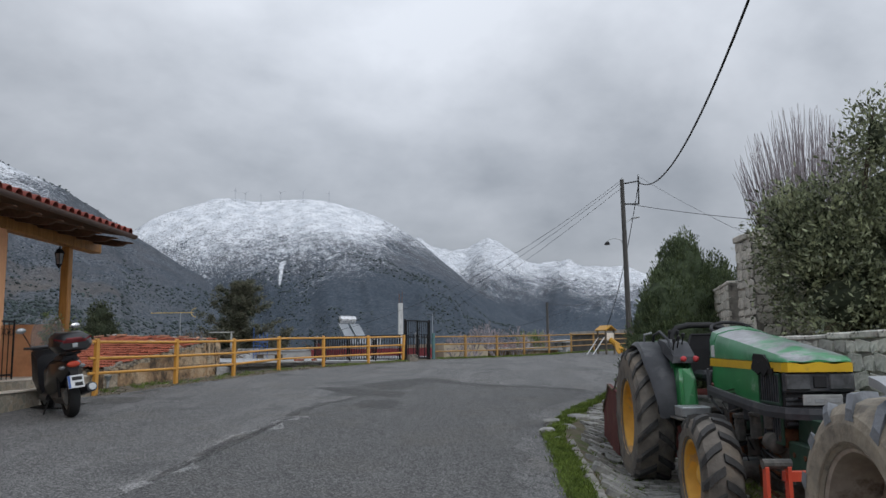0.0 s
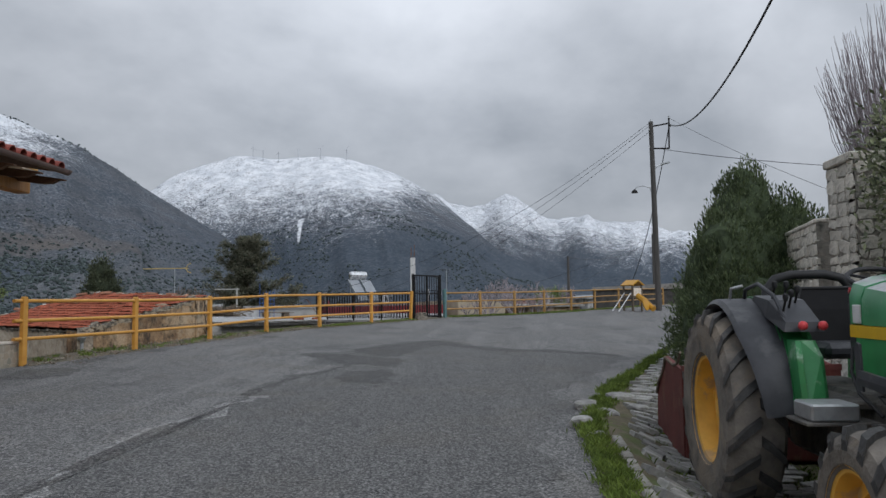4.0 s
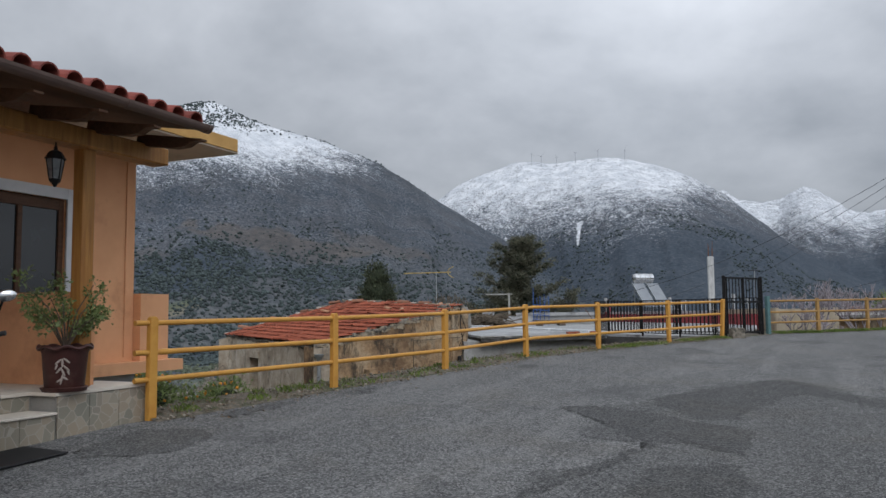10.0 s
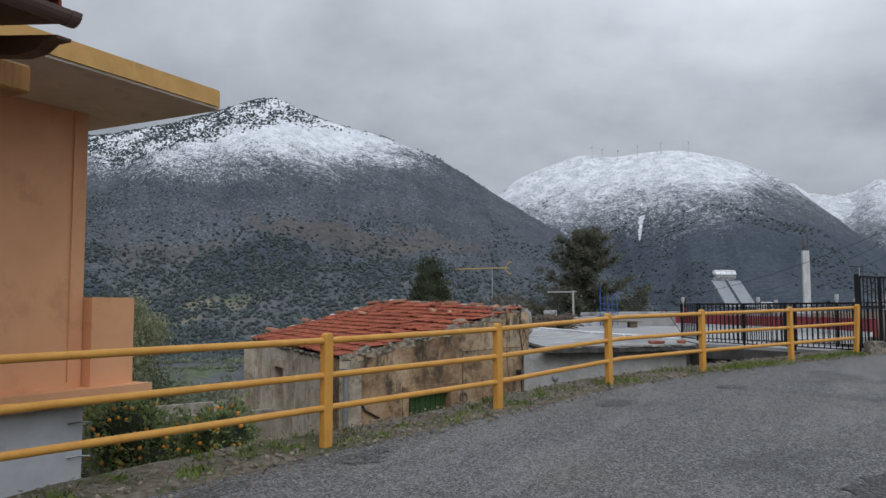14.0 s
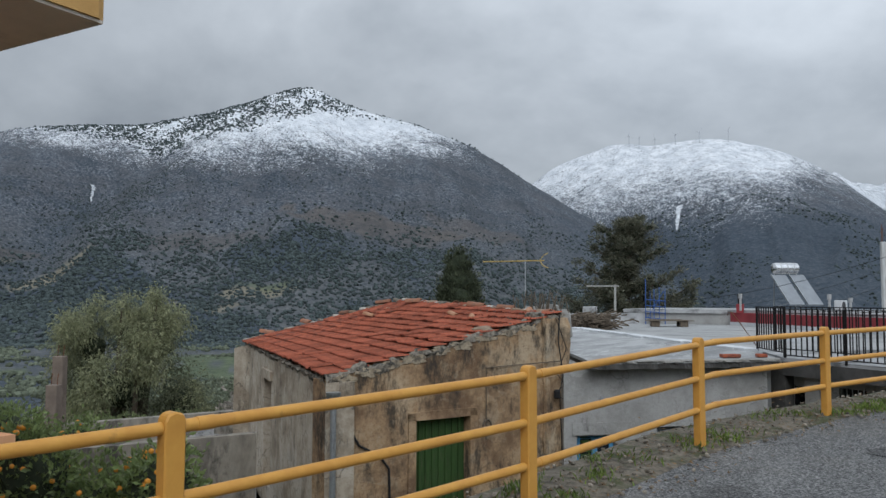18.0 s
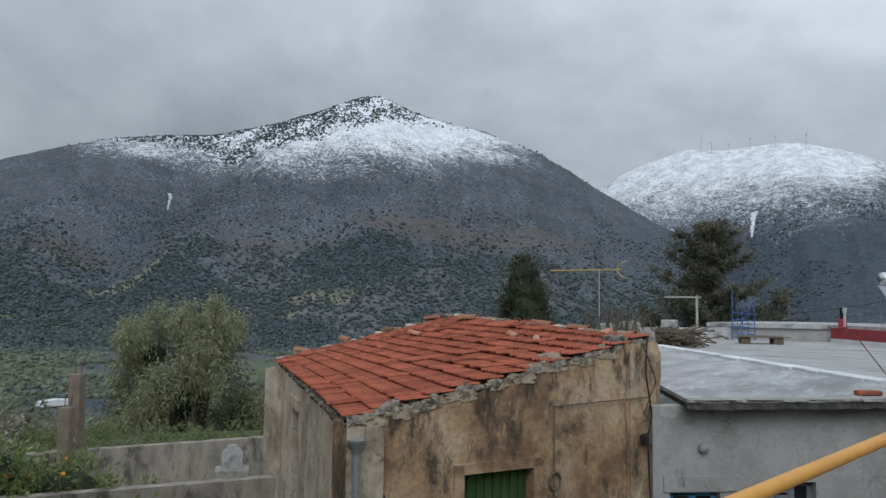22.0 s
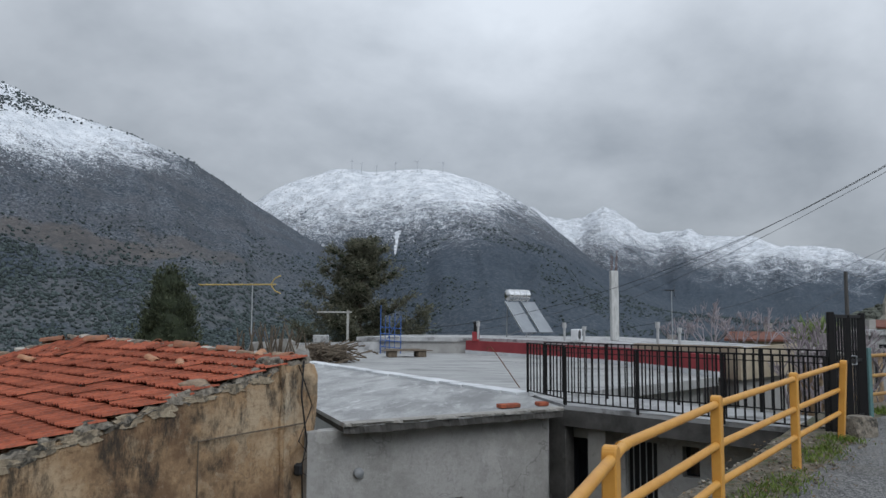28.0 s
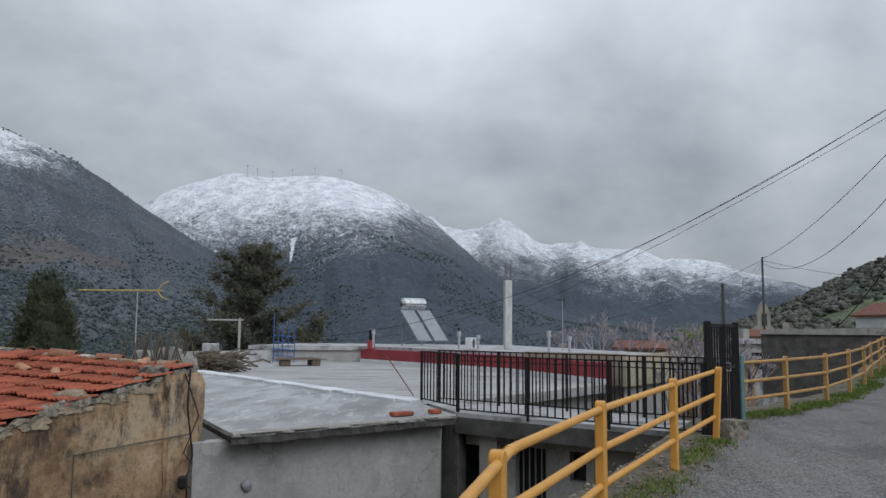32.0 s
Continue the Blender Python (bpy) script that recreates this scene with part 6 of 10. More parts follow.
# iron gate at the steps
ig = thing("porch_gate", "low black wrought-iron gate standing open at the porch steps", "gate", pose(-7.9, 10.62, 0.49))
for z in (0.08, 1.0):
    part("rail", bar(bmesh.new(), (0, 0, z), (0, 0.75, z), 0.03, 0.03), M_black, ig)
for k in range(6):
    part("bar", rod(bmesh.new(), (0, k * 0.15, 0), (0, k * 0.15, 1.04 if k in (0, 5) else 1.0), 0.016 if k in (0, 5) else 0.009, n=6), M_black, ig)
for k in range(5):
    part("scroll", tube(bmesh.new(), [(0, 0.075 + k * 0.15 + 0.045 * math.cos(a), 0.82 + 0.06 * math.sin(a)) for a in np.linspace(0, math.tau, 11)[:-1]], 0.006, 5, True), M_black, ig)
o = part("door_mat", box(bmesh.new(), (-0.28, -0.4, 0), (0.28, 0.4, 0.015), bevel=0.004), M_cable, m=pose(-7.12, 11.5, road_z(-7.12, 11.5) + 0.012, 1.9, 1.7, 0))
tagged(o, "black rubber door mat on the tarmac by the steps", "door mat")


# ---- leaves ----
def leaf_mat(name, a, b, vary=0.45, rough=0.55):
    """Leaf skin that lets part of the light through."""
    m = surf(name, a, b, 2.5, rough, island=True, vary=vary, spec=0.35)
    n, l = m.node_tree.nodes, m.node_tree.links
    p, t, x = n["Principled BSDF"], n.new("ShaderNodeBsdfTranslucent"), n.new("ShaderNodeMixShader")
    l.new(p.inputs["Base Color"].links[0].from_socket, t.inputs["Color"])
    x.inputs[0].default_value = 0.45
    l.new(p.outputs[0], x.inputs[1])
    l.new(t.outputs[0], x.inputs[2])
    l.new(x.outputs[0], n["Material Output"].inputs["Surface"])
    return m


def leaves(name, lobes, count, size, mat, parent, seed=0, droop=0.0, shell=0.55, aspect=0.45, clump=0.16, up=0.3, gaps=0.0):
    """A crown of single leaves, gathered in sprays on the skins of ellipsoid lobes (cx, cy, cz, rx, ry, rz)."""
    rng = np.random.default_rng(seed)
    vol = np.array([l[3] * l[4] * l[5] for l in lobes]) ** 0.67
    per = 14
    nc = count // per
    which = rng.choice(len(lobes), nc, p=vol / vol.sum())
    L = np.array(lobes)[which]
    d = rng.normal(size=(nc, 3))
    d /= np.linalg.norm(d, axis=1)[:, None]
    rad = shell + (1 - shell) * rng.random(nc) ** 0.5
    rad *= 1 + 0.22 * (vnoise(d[:, 0] * 2.5 + which * 7, d[:, 1] * 2.5 + d[:, 2] * 2.5, seed) - 0.5) * 2
    c = L[:, :3] + d * L[:, 3:6] * rad[:, None]
    if gaps:
        keep = vnoise(c[:, 0] * 1.6 + 9, c[:, 2] * 1.6 + c[:, 1], seed + 3) > gaps
        c, d = c[keep], d[keep]
        nc = len(c)
    p = np.repeat(c, per, 0) + rng.normal(size=(nc * per, 3)) * clump
    out = np.repeat(d, per, 0)
    axis = out * 0.7 + rng.normal(size=p.shape) * 0.65 + np.array([0, 0, up - droop])
    axis /= np.linalg.norm(axis, axis=1)[:, None]
    side = np.cross(axis, rng.normal(size=p.shape))
    side /= np.linalg.norm(side, axis=1)[:, None] + 1e-9
    s = size * (0.6 + 0.8 * rng.random(len(p)))[:, None]
    nrm = np.cross(axis, side)
    a, b = p, p + axis * s
    m1, m2 = p + axis * s * 0.5 + side * s * aspect * 0.5 + nrm * s * 0.06, p + axis * s * 0.5 - side * s * aspect * 0.5 + nrm * s * 0.06
    V = np.stack([a, m1, b, m2], 1).reshape(-1, 3)
    F = np.arange(len(V)).reshape(-1, 4)
    return grid_mesh(name, V.tolist(), F.tolist(), mat, False, parent)


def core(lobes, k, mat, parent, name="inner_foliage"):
    """Dark blobs added inside a dense crown to close gaps and stand for its inner shade."""
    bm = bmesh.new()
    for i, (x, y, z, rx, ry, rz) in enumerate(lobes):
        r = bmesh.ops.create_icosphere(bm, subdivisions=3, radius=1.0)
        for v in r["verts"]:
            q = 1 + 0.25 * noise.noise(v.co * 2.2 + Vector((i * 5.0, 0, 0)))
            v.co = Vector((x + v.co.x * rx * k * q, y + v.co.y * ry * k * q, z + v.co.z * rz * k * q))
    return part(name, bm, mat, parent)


def limbs(bm, base, tips, r):
    """A trunk that forks to each tip with bent, tapering limbs."""
    base = Vector(base)
    for t in tips:
        t = Vector(t)
        mid = base.lerp(t, 0.45) + Vector((random.uniform(-0.1, 0.1), random.uniform(-0.1, 0.1), 0.12)) * (t - base).length * 0.4
        tube(bm, [base, base.lerp(mid, 0.5), mid, mid.lerp(t, 0.55), t], [r, r * 0.8, r * 0.55, r * 0.32, r * 0.1], 7)
    return bm


L_thuja = leaf_mat("thuja_scale_leaf", (0.135, 0.172, 0.083), (0.076, 0.103, 0.052))
L_cyp = leaf_mat("cypress_leaf", (0.105, 0.118, 0.068), (0.05, 0.06, 0.037))
L_pine = leaf_mat("pine_needle", (0.185, 0.18, 0.125), (0.10, 0.105, 0.075))
L_laurel = leaf_mat("laurel_leaf", (0.31, 0.33, 0.195), (0.088, 0.108, 0.066), 0.75, 0.3)
L_euc = leaf_mat("eucalyptus_leaf", (0.36, 0.36, 0.21), (0.21, 0.225, 0.13), 0.4)
L_citrus = leaf_mat("citrus_leaf", (0.25, 0.31, 0.115), (0.135, 0.18, 0.072), 0.45, 0.35)
# near-black green: the shade within crowns is put into this colour
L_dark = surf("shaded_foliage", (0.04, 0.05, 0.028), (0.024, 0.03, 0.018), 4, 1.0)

th = thing("conifer", "dense dark green clipped conifer beside the flagstone path", "tree", pose(0, 0, 0))
lob = [(4.62, 14.3, 2.2, 0.55, 0.55, 1.05), (4.62, 14.3, 1.35, 0.95, 0.95, 1.2), (4.6, 14.2, 0.6, 1.3, 1.2, 1.0), (4.1, 13.7, 1.25, 0.72, 0.7, 1.2), (3.85, 13.5, 0.55, 0.65, 0.7, 0.95), (5.2, 14.1, 1.5, 0.6, 0.6, 1.15), (4.4, 13.2, 0.6, 0.8, 0.6, 0.9)]
part("trunk", rod(bmesh.new(), (4.6, 14.2, -0.4), (4.62, 14.3, 2.2), 0.13, 0.04), M_bark, th)
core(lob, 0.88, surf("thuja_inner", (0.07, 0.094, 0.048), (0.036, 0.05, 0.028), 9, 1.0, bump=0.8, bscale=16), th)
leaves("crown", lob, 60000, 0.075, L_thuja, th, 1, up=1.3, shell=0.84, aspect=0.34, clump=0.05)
la = thing("laurel_bush", "large evergreen laurel bush growing over the garden wall", "bush", pose(0, 0, 0))
lob = [(5.2, 9.2, 2.15, 0.8, 0.9, 1.18), (6.3, 9.3, 2.9, 0.82, 0.9, 1.3), (6.6, 9.3, 3.4, 0.55, 0.7, 1.0), (5.2, 8.6, 1.5, 0.85, 0.9, 0.75), (6.3, 8.5, 1.9, 1.1, 1.0, 1.3), (4.9, 9.6, 2.6, 0.48, 0.6, 0.7), (5.85, 8.7, 3.85, 0.24, 0.25, 0.5), (5.6, 8.8, 1.9, 0.8, 0.7, 1.1)]
part("stems", limbs(bmesh.new(), (5.5, 9.2, 0.8), [(l[0], l[1], l[2] + 0.4) for l in lob], 0.09), M_bark, la)
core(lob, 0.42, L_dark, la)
leaves("crown", lob, 44000, 0.082, L_laurel, la, 2, shell=0.55, aspect=0.44, clump=0.13, gaps=0.3)
bs = thing("bare_shrub", "leafless shrub with many upright grey shoots", "shrub", pose(6.7, 13.0, 1.0))
bm = bmesh.new()
for k in range(520):
    a, rad = random.uniform(0, math.tau), random.random() ** 0.55
    x, y = rad * math.cos(a), rad * 0.8 * math.sin(a)
    top = 4.55 - 1.15 * rad**2 + random.uniform(-0.6, 0.15)
    z0 = 0.9 + random.random() * 1.0
    pts = [(x * (0.5 + 0.85 * f**0.75) + 0.05 * math.sin(7 * f + k), y * (0.5 + 0.6 * f**0.8), z0 + (top - z0) * (0.15 * f + 0.85 * f**1.25)) for f in (0.0, 0.35, 0.7, 1.0)]
    tube(bm, pts, [0.009, 0.007, 0.005, 0.003], 4)
tagged(part("brushwood", bm, M_twig, bs), kind="stuff")
bm = limbs(bmesh.new(), (0, 0, -1.2), [(0.85 * math.cos(a), 0.6 * math.sin(a), 1.3) for a in np.linspace(0, 5.5, 9)], 0.12)
part("stems", bm, M_bark, bs)
cy = thing("cypress", "dark slender cypress rising behind the roofs", "tree", pose(-28.2, 57.8, 0) @ Matrix.Diagonal((1.3, 1.3, 1, 1)))
lob = [(0, 0, 3.6, 0.6, 0.6, 1.35), (0, 0, 2.2, 1.1, 1.1, 1.9), (0.05, 0, 0.6, 1.42, 1.4, 2.2), (0, 0, -2, 1.45, 1.45, 3.0), (0.35, -0.3, 1.3, 0.95, 0.9, 1.5)]
part("trunk", rod(bmesh.new(), (0, 0, -7), (0, 0, 3), 0.2, 0.05), M_bark, cy)
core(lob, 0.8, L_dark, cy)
rc = random.Random(3)
plume = []
for k in range(60):
    h = rc.uniform(-2.5, 4.1)
    q = max(0.12, 1.38 * (1 - max(0, (h + 0.3)) / 4.9) ** 0.8) * rc.uniform(0.72, 1.0)
    a = rc.uniform(0, math.tau)
    plume.append((q * math.cos(a), q * math.sin(a), h, 0.24, 0.24, rc.uniform(0.6, 0.95)))
leaves("inner_crown", lob, 7000, 0.22, L_cyp, cy, 3, up=1.1, shell=0.75, aspect=0.3, clump=0.1)
leaves("crown", plume + [(0, 0, 4.5, 0.2, 0.2, 0.55)], 14000, 0.2, L_cyp, cy, 7, up=1.4, shell=0.5, aspect=0.28, clump=0.07)
pn = thing("pine_tree", "dark ragged conifer with drooping open branches", "tree", pose(-18.4, 61.9, 0) @ Matrix.Diagonal((1.28, 1.28, 1.02, 1)))
tips, lob = [], []
rp = random.Random(5)
# long limbs that give the ragged outline, then shorter ones filling the middle
ends = [(1.75, 4.9), (2.35, 3.4), (3.15, 2.7), (2.95, 1.5), (-2.65, 4.0), (-2.2, 5.1), (-1.2, 6.0), (-0.4, 6.45), (0.4, 6.7), (0.9, 6.1), (1.3, 5.5), (-3.7, 2.2), (-3.6, 0.9), (-2.6, 2.9), (3.3, 0.6), (-1.9, 5.6)]
limb = [(x, rp.uniform(-0.8, 0.8), z) for x, z in ends]
for k in range(44):
    h = rp.random() ** 0.8
    a, reach = rp.uniform(0, math.tau), min(2.5, (1 - h) * 3.2 + 0.3) * rp.uniform(0.5, 1.0)
    limb.append((reach * math.cos(a) * 0.8, reach * math.sin(a), 0.6 + h * 5.6))
bm = tube(bmesh.new(), [(0, 0, -6), (0.05, 0, 0), (-0.1, 0, 3), (0.2, 0, 6.3)], [0.28, 0.22, 0.14, 0.04], 9)
for x, y, z in limb:
    d = math.hypot(x, y)
    root = Vector((0.0, 0.0, max(z - 0.35 - 0.42 * d, 0.0)))
    tip = Vector((x, y, z))
    mid = root.lerp(tip, 0.55) + Vector((0, 0, -0.10 * d))
    tube(bm, [root, mid, tip], [0.07, 0.045, 0.012], 5)
    for f in (0.3, 0.5, 0.68, 0.84, 0.97):
        p = root.lerp(mid, f / 0.55) if f < 0.55 else mid.lerp(tip, (f - 0.55) / 0.45)
        s = (0.50 - 0.33 * f) * rp.uniform(0.8, 1.25)
        lob.append((p.x + rp.uniform(-0.12, 0.12), p.y + rp.uniform(-0.12, 0.12), p.z, s, s, s * rp.uniform(0.6, 0.95)))
lob += [(2.3, 0.1, 1.0, 0.55, 0.5, 0.7), (2.6, 0.2, 1.7, 0.4, 0.4, 0.5), (2.85, 0.2, 2.3, 0.28, 0.28, 0.4), (2.2, 0, 0.2, 0.7, 0.6, 0.6), (1.5, 0, 0.4, 0.8, 0.7, 0.8), (-2.3, 0, 0.5, 0.8, 0.7, 0.6), (-2.9, 0, 1.2, 0.5, 0.5, 0.5), (-1.5, 0, 1.6, 0.8, 0.8, 0.8)]
part("trunk", bm, M_bark, pn)
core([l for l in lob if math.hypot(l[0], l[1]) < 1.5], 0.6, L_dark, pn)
leaves("crown", lob, 46000, 0.19, L_pine, pn, 4, up=0.5, shell=0.2, aspect=0.3, clump=0.1)
eu = thing("eucalyptus", "broad olive-green eucalyptus with drooping leaves", "tree", pose(-64.2, 61.0, -5.2) @ Matrix.Scale(2.25, 4))
lob = [(-1.0, -0.7, 1.0, 1.1, 1.1, 1.2), (1.0, 0.9, 1.1, 1.1, 1.1, 1.1), (0, 0, -0.6, 2.3, 2.3, 1.6), (-1.6, -1.2, -1.2, 1.3, 1.3, 1.6), (1.7, 1.6, -1.4, 1.3, 1.3, 1.8), (0.2, 0.3, -3.0, 2.1, 2.1, 1.8), (0.2, 0.1, 1.6, 0.8, 0.8, 0.7), (-0.6, -0.3, -4.2, 1.6, 1.6, 1.2)]
re_ = random.Random(8)
plumes = []
for k in range(46):
    a, h = re_.uniform(0, math.tau), re_.uniform(-4.6, 2.1)
    q = (2.75 - 0.3 * abs(h + 1.2)) * re_.uniform(0.72, 1.12)
    s = re_.uniform(0.42, 0.72)
    plumes.append((q * math.cos(a), q * math.sin(a), h, s, s, s * re_.uniform(1.1, 1.7)))
for x, y, h in ((-0.9, -0.7, 2.35), (0.1, 0.1, 2.6), (0.9, 0.8, 2.75), (1.5, 1.3, 2.1), (-1.6, -1.2, 1.6), (0.4, -0.5, 2.2)):
    plumes.append((x, y, h, 0.5, 0.5, 0.72))
part("trunk", limbs(bmesh.new(), (0, 0, -6.5), [(l[0], l[1], l[2] + 0.3) for l in lob + plumes[::3]], 0.26), M_bark, eu)
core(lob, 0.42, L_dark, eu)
# darker copy of the eucalyptus leaf, with inner-crown shade painted into its colour
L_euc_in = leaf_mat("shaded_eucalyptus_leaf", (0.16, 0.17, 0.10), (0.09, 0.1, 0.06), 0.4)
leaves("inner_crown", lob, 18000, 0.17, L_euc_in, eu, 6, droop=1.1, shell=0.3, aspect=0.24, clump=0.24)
leaves("crown", plumes, 60000, 0.165, L_euc, eu, 5, droop=1.3, shell=0.35, aspect=0.24, clump=0.15)
M_fruit = surf("orange_peel", (0.72, 0.31, 0.035), (0.6, 0.24, 0.03), 4, 0.5, bump=0.1)


def citrus(at, lob, seed, n):
    t = thing("orange_tree", "small orange tree hung with ripe fruit below the road", "tree", pose(*at))
    part("trunk", limbs(bmesh.new(), (0, 0, -2.6), [(l[0] * 0.8, l[1] * 0.8, l[2]) for l in lob], 0.09), M_bark, t)
    core(lob, 0.72, L_dark, t)
    leaves("crown", lob, 9000, 0.1, L_citrus, t, seed, shell=0.65, aspect=0.5, clump=0.1)
    me = bpy.data.meshes.new("fruit")
    b = bmesh.new()
    bmesh.ops.create_icosphere(b, subdivisions=2, radius=0.038)
    b.to_mesh(me)
    b.free()
    me.materials.append(M_fruit)
    rng = random.Random(seed)
    for k in range(n):
        l = lob[rng.randrange(len(lob))]
        d = Vector((rng.gauss(0.4, 1), rng.gauss(-0.6, 1), rng.gauss(0.2, 0.8))).normalized()
        o = new("fruit", me)
        o.parent = t
        o.matrix_basis = Matrix.Translation((l[0] + d.x * l[3] * 1.02, l[1] + d.y * l[4] * 1.02, l[2] + d.z * l[5] * 1.02)) @ Matrix.Scale(rng.uniform(0.8, 1.15), 4)


citrus((-13.7, 20.9, 0.15), [(-0.6, -0.4, -0.9, 0.7, 0.7, 0.75), (0.9, 0.6, -1.05, 0.55, 0.55, 0.6), (0.3, 0.7, -1.5, 0.85, 0.9, 0.8), (-0.2, 0.1, -1.7, 1.1, 1.1, 0.9)], 11, 85)
citrus((-18.9, 23.5, -0.1), [(-0.4, -0.3, -0.9, 0.8, 0.8, 0.55), (0.6, 0.6, -1.2, 0.75, 0.75, 0.55), (0.1, 0.0, -1.6, 1.3, 1.3, 0.8)], 12, 85)
# garden walls below
M_post = surf("rust_stained_concrete", (0.24, 0.19, 0.155), (0.14, 0.11, 0.09), 3, 0.95, bump=0.4, stain=(0.07, 0.055, 0.045), sscale=3, samt=0.6)
M_gwall = surf("streaked_garden_wall", (0.34, 0.305, 0.255), (0.19, 0.17, 0.145), 2.4, 0.95, bump=0.5, stain=(0.045, 0.042, 0.037), sscale=1.5, samt=0.75, spos=0.52, stretch=(1.4, 1.4, 0.7))
for p, q, z0, z1, t in (((-26.5, 24.5), (-21.3, 31.9), -1.9, -1.68, 0.3), ((-21.3, 31.9), (-19.6, 30.6), -1.68, -1.68, 0.3), ((-18.2, 22.7), (-15.6, 26.3), -1.15, -1.06, 0.25)):
    o = part("garden_wall", wall_run(bmesh.new(), p, q, -4.6, z0, z1, t, (), 1), M_gwall)
    tagged(o, "weathered concrete garden wall with black streaks", "wall", kind="structure")
o = part("yard", prism(bmesh.new(), [(-21.3, 31.9), (-26.5, 24.5), (-18.2, 22.7), (-15.6, 26.3), (-19.6, 30.6)], -4.6, -3.0), M_conc)
tagged(o, "damp concrete yard between the garden walls", "yard", kind="structure")
bm = bmesh.new()
ring = []
for k in range(20):
    a = k * math.tau / 20
    ro = 0.36 / max(abs(math.cos(a)) * 1.05, abs(math.sin(a)) * 0.95, 0.72 * (abs(math.cos(a)) + max(math.sin(a), 0) * 0.95)) * (1 + 0.05 * math.sin(5 * a))
    ring.append([bm.verts.new((math.cos(a) * r, y, math.sin(a) * r * 1.1)) for r, y in ((0.09, -0.12), (ro, -0.1), (ro, 0.1), (0.09, 0.12))])
for k in range(20):
    a, b = ring[k], ring[(k + 1) % 20]
    for j in range(4):
        bm.faces.new((a[j], a[(j + 1) % 4], b[(j + 1) % 4], b[j]))
o = part("holed_stone", bm, M_dirtyw, m=pose(-20.6, 29.6, -1.82, 0, 0, 48) @ Matrix.Scale(0.72, 4))
tagged(o, "white stone block with a round hole on the wall", "stone")
o = part("stone_plinth", box(bmesh.new(), (-0.4, -0.3, -1.4), (0.4, 0.3, 0), bevel=0.02), M_conc, m=pose(-20.6, 29.6, -2.06, 0, 0, 48))
tagged(o, "concrete block under the white holed stone", "plinth")
for x, y, z in ((-24.5, 27.85, 0.08), (-23.78, 27.2, -0.62)):
    o = part("concrete_post", box(bmesh.new(), (-0.15, -0.15, -5.0), (0.15, 0.15, 0), bevel=0.02), M_post, m=pose(x, y, z, 0, 0, 30))
    tagged(o, "unfinished grey concrete post with rusty bars", "post", "concrete posts")
    for dx in (-0.08, 0.08):
        part("rebar", rod(bmesh.new(), (dx, 0, -0.1), (dx + 0.02, 0.03, 0.3), 0.012, n=5), M_rust, o)
# heap of sticks and old tiles where the roofs meet
bm = bmesh.new()
for k in range(210):
    a = random.uniform(0, math.pi)
    c = Vector((random.gauss(0, 0.6), random.gauss(0, 0.35), random.uniform(0.03, 0.3)))
    d = Vector((math.cos(a), math.sin(a), random.uniform(-0.15, 0.2))) * random.uniform(0.25, 0.7)
    rod(bm, c - d, c + d, 0.018, 0.01, 5)
o = part("stick_heap", bm, M_timber, m=pose(-15.15, 46.0, 0.42, 0, 0, 20) @ Matrix.Diagonal((0.95, 0.95, 2.2, 1)))
tagged(o, "heap of dry sticks on the flat roof", "sticks", kind="stuff")
for k, (x, y, z, s, h) in enumerate(((-13.15, 34.78, 0.9, 0.48, 0.8), (-12.59, 34.79, 0.92, 0.56, 0.86), (-12.17, 34.74, 0.86, 0.44, 0.76), (-10.6, 30.3, 1.15, 0.26, 0.4))):
    o = part("rubble_block", rock_bm(s * 0.7, s * 0.6, h * 0.8, 20 + k, 2), M_conc if k < 3 else M_lichen, m=pose(x, y, z + h * 0.2, 0, 0, 25 * k))
    tagged(o, "grey rubble block on the wall top between roofs", "rubble", "rubble blocks")
bm = bmesh.new()
for k in range(34):
    a = random.uniform(-0.6, 0.6)
    c = Vector((random.gauss(0, 0.4), random.gauss(0, 0.15), 1.0))
    d = Vector((0.35 * math.sin(a), random.uniform(-0.15, 0.05), 0.5)) * random.uniform(0.5, 1.1)
    rod(bm, c - d, c + d, 0.02, 0.013, 5)
o = part("stick_heap", bm, M_timber, m=pose(-12.75, 34.35, 0.45))
tagged(o, "bundle of sticks leaning on the rubble", "sticks", kind="stuff")
o = part("roof_tank", box(bmesh.new(), (-0.35, -0.3, 0), (0.35, 0.3, 0.35), bevel=0.03), M_dirtyw, m=pose(-17.6, 52.4, 0.98, 0, 0, 15))
tagged(o, "small grey block standing on the flat roof", "block")
tb = thing("low_table", "low table of grey boards laid on blocks", "table", pose(-13.3, 51.1, 0.44, 0, 0, 25) @ Matrix.Diagonal((1.5, 1.5, 0.9, 1)))
rh = part("bent_rod", tube(bmesh.new(), [(0, 0, 0), (-0.55, 0.2, 0.75), (-0.72, 0.25, 0.95), (-0.8, 0.28, 0.93), (-0.82, 0.28, 0.85)], 0.012, 6), M_rust, m=pose(-7.3, 36.55, 0.44))
tagged(rh, "bent rusty steel rod sticking up from the terrace", "rod")
for k in range(3):
    part("board", box(bmesh.new(), (-0.75 + 0.1 * k, -0.36 + 0.25 * k, 0.30 + 0.02 * k), (0.7 - 0.13 * k, -0.13 + 0.25 * k, 0.335 + 0.02 * k), bevel=0.008), M_timber, tb)
for x, y in ((-0.45, -0.2), (0.4, -0.22), (-0.4, 0.25), (0.42, 0.22)):
    part("block", box(bmesh.new(), (x - 0.13, y - 0.09, 0), (x + 0.13, y + 0.09, 0.3), bevel=0.02), M_timber, tb)


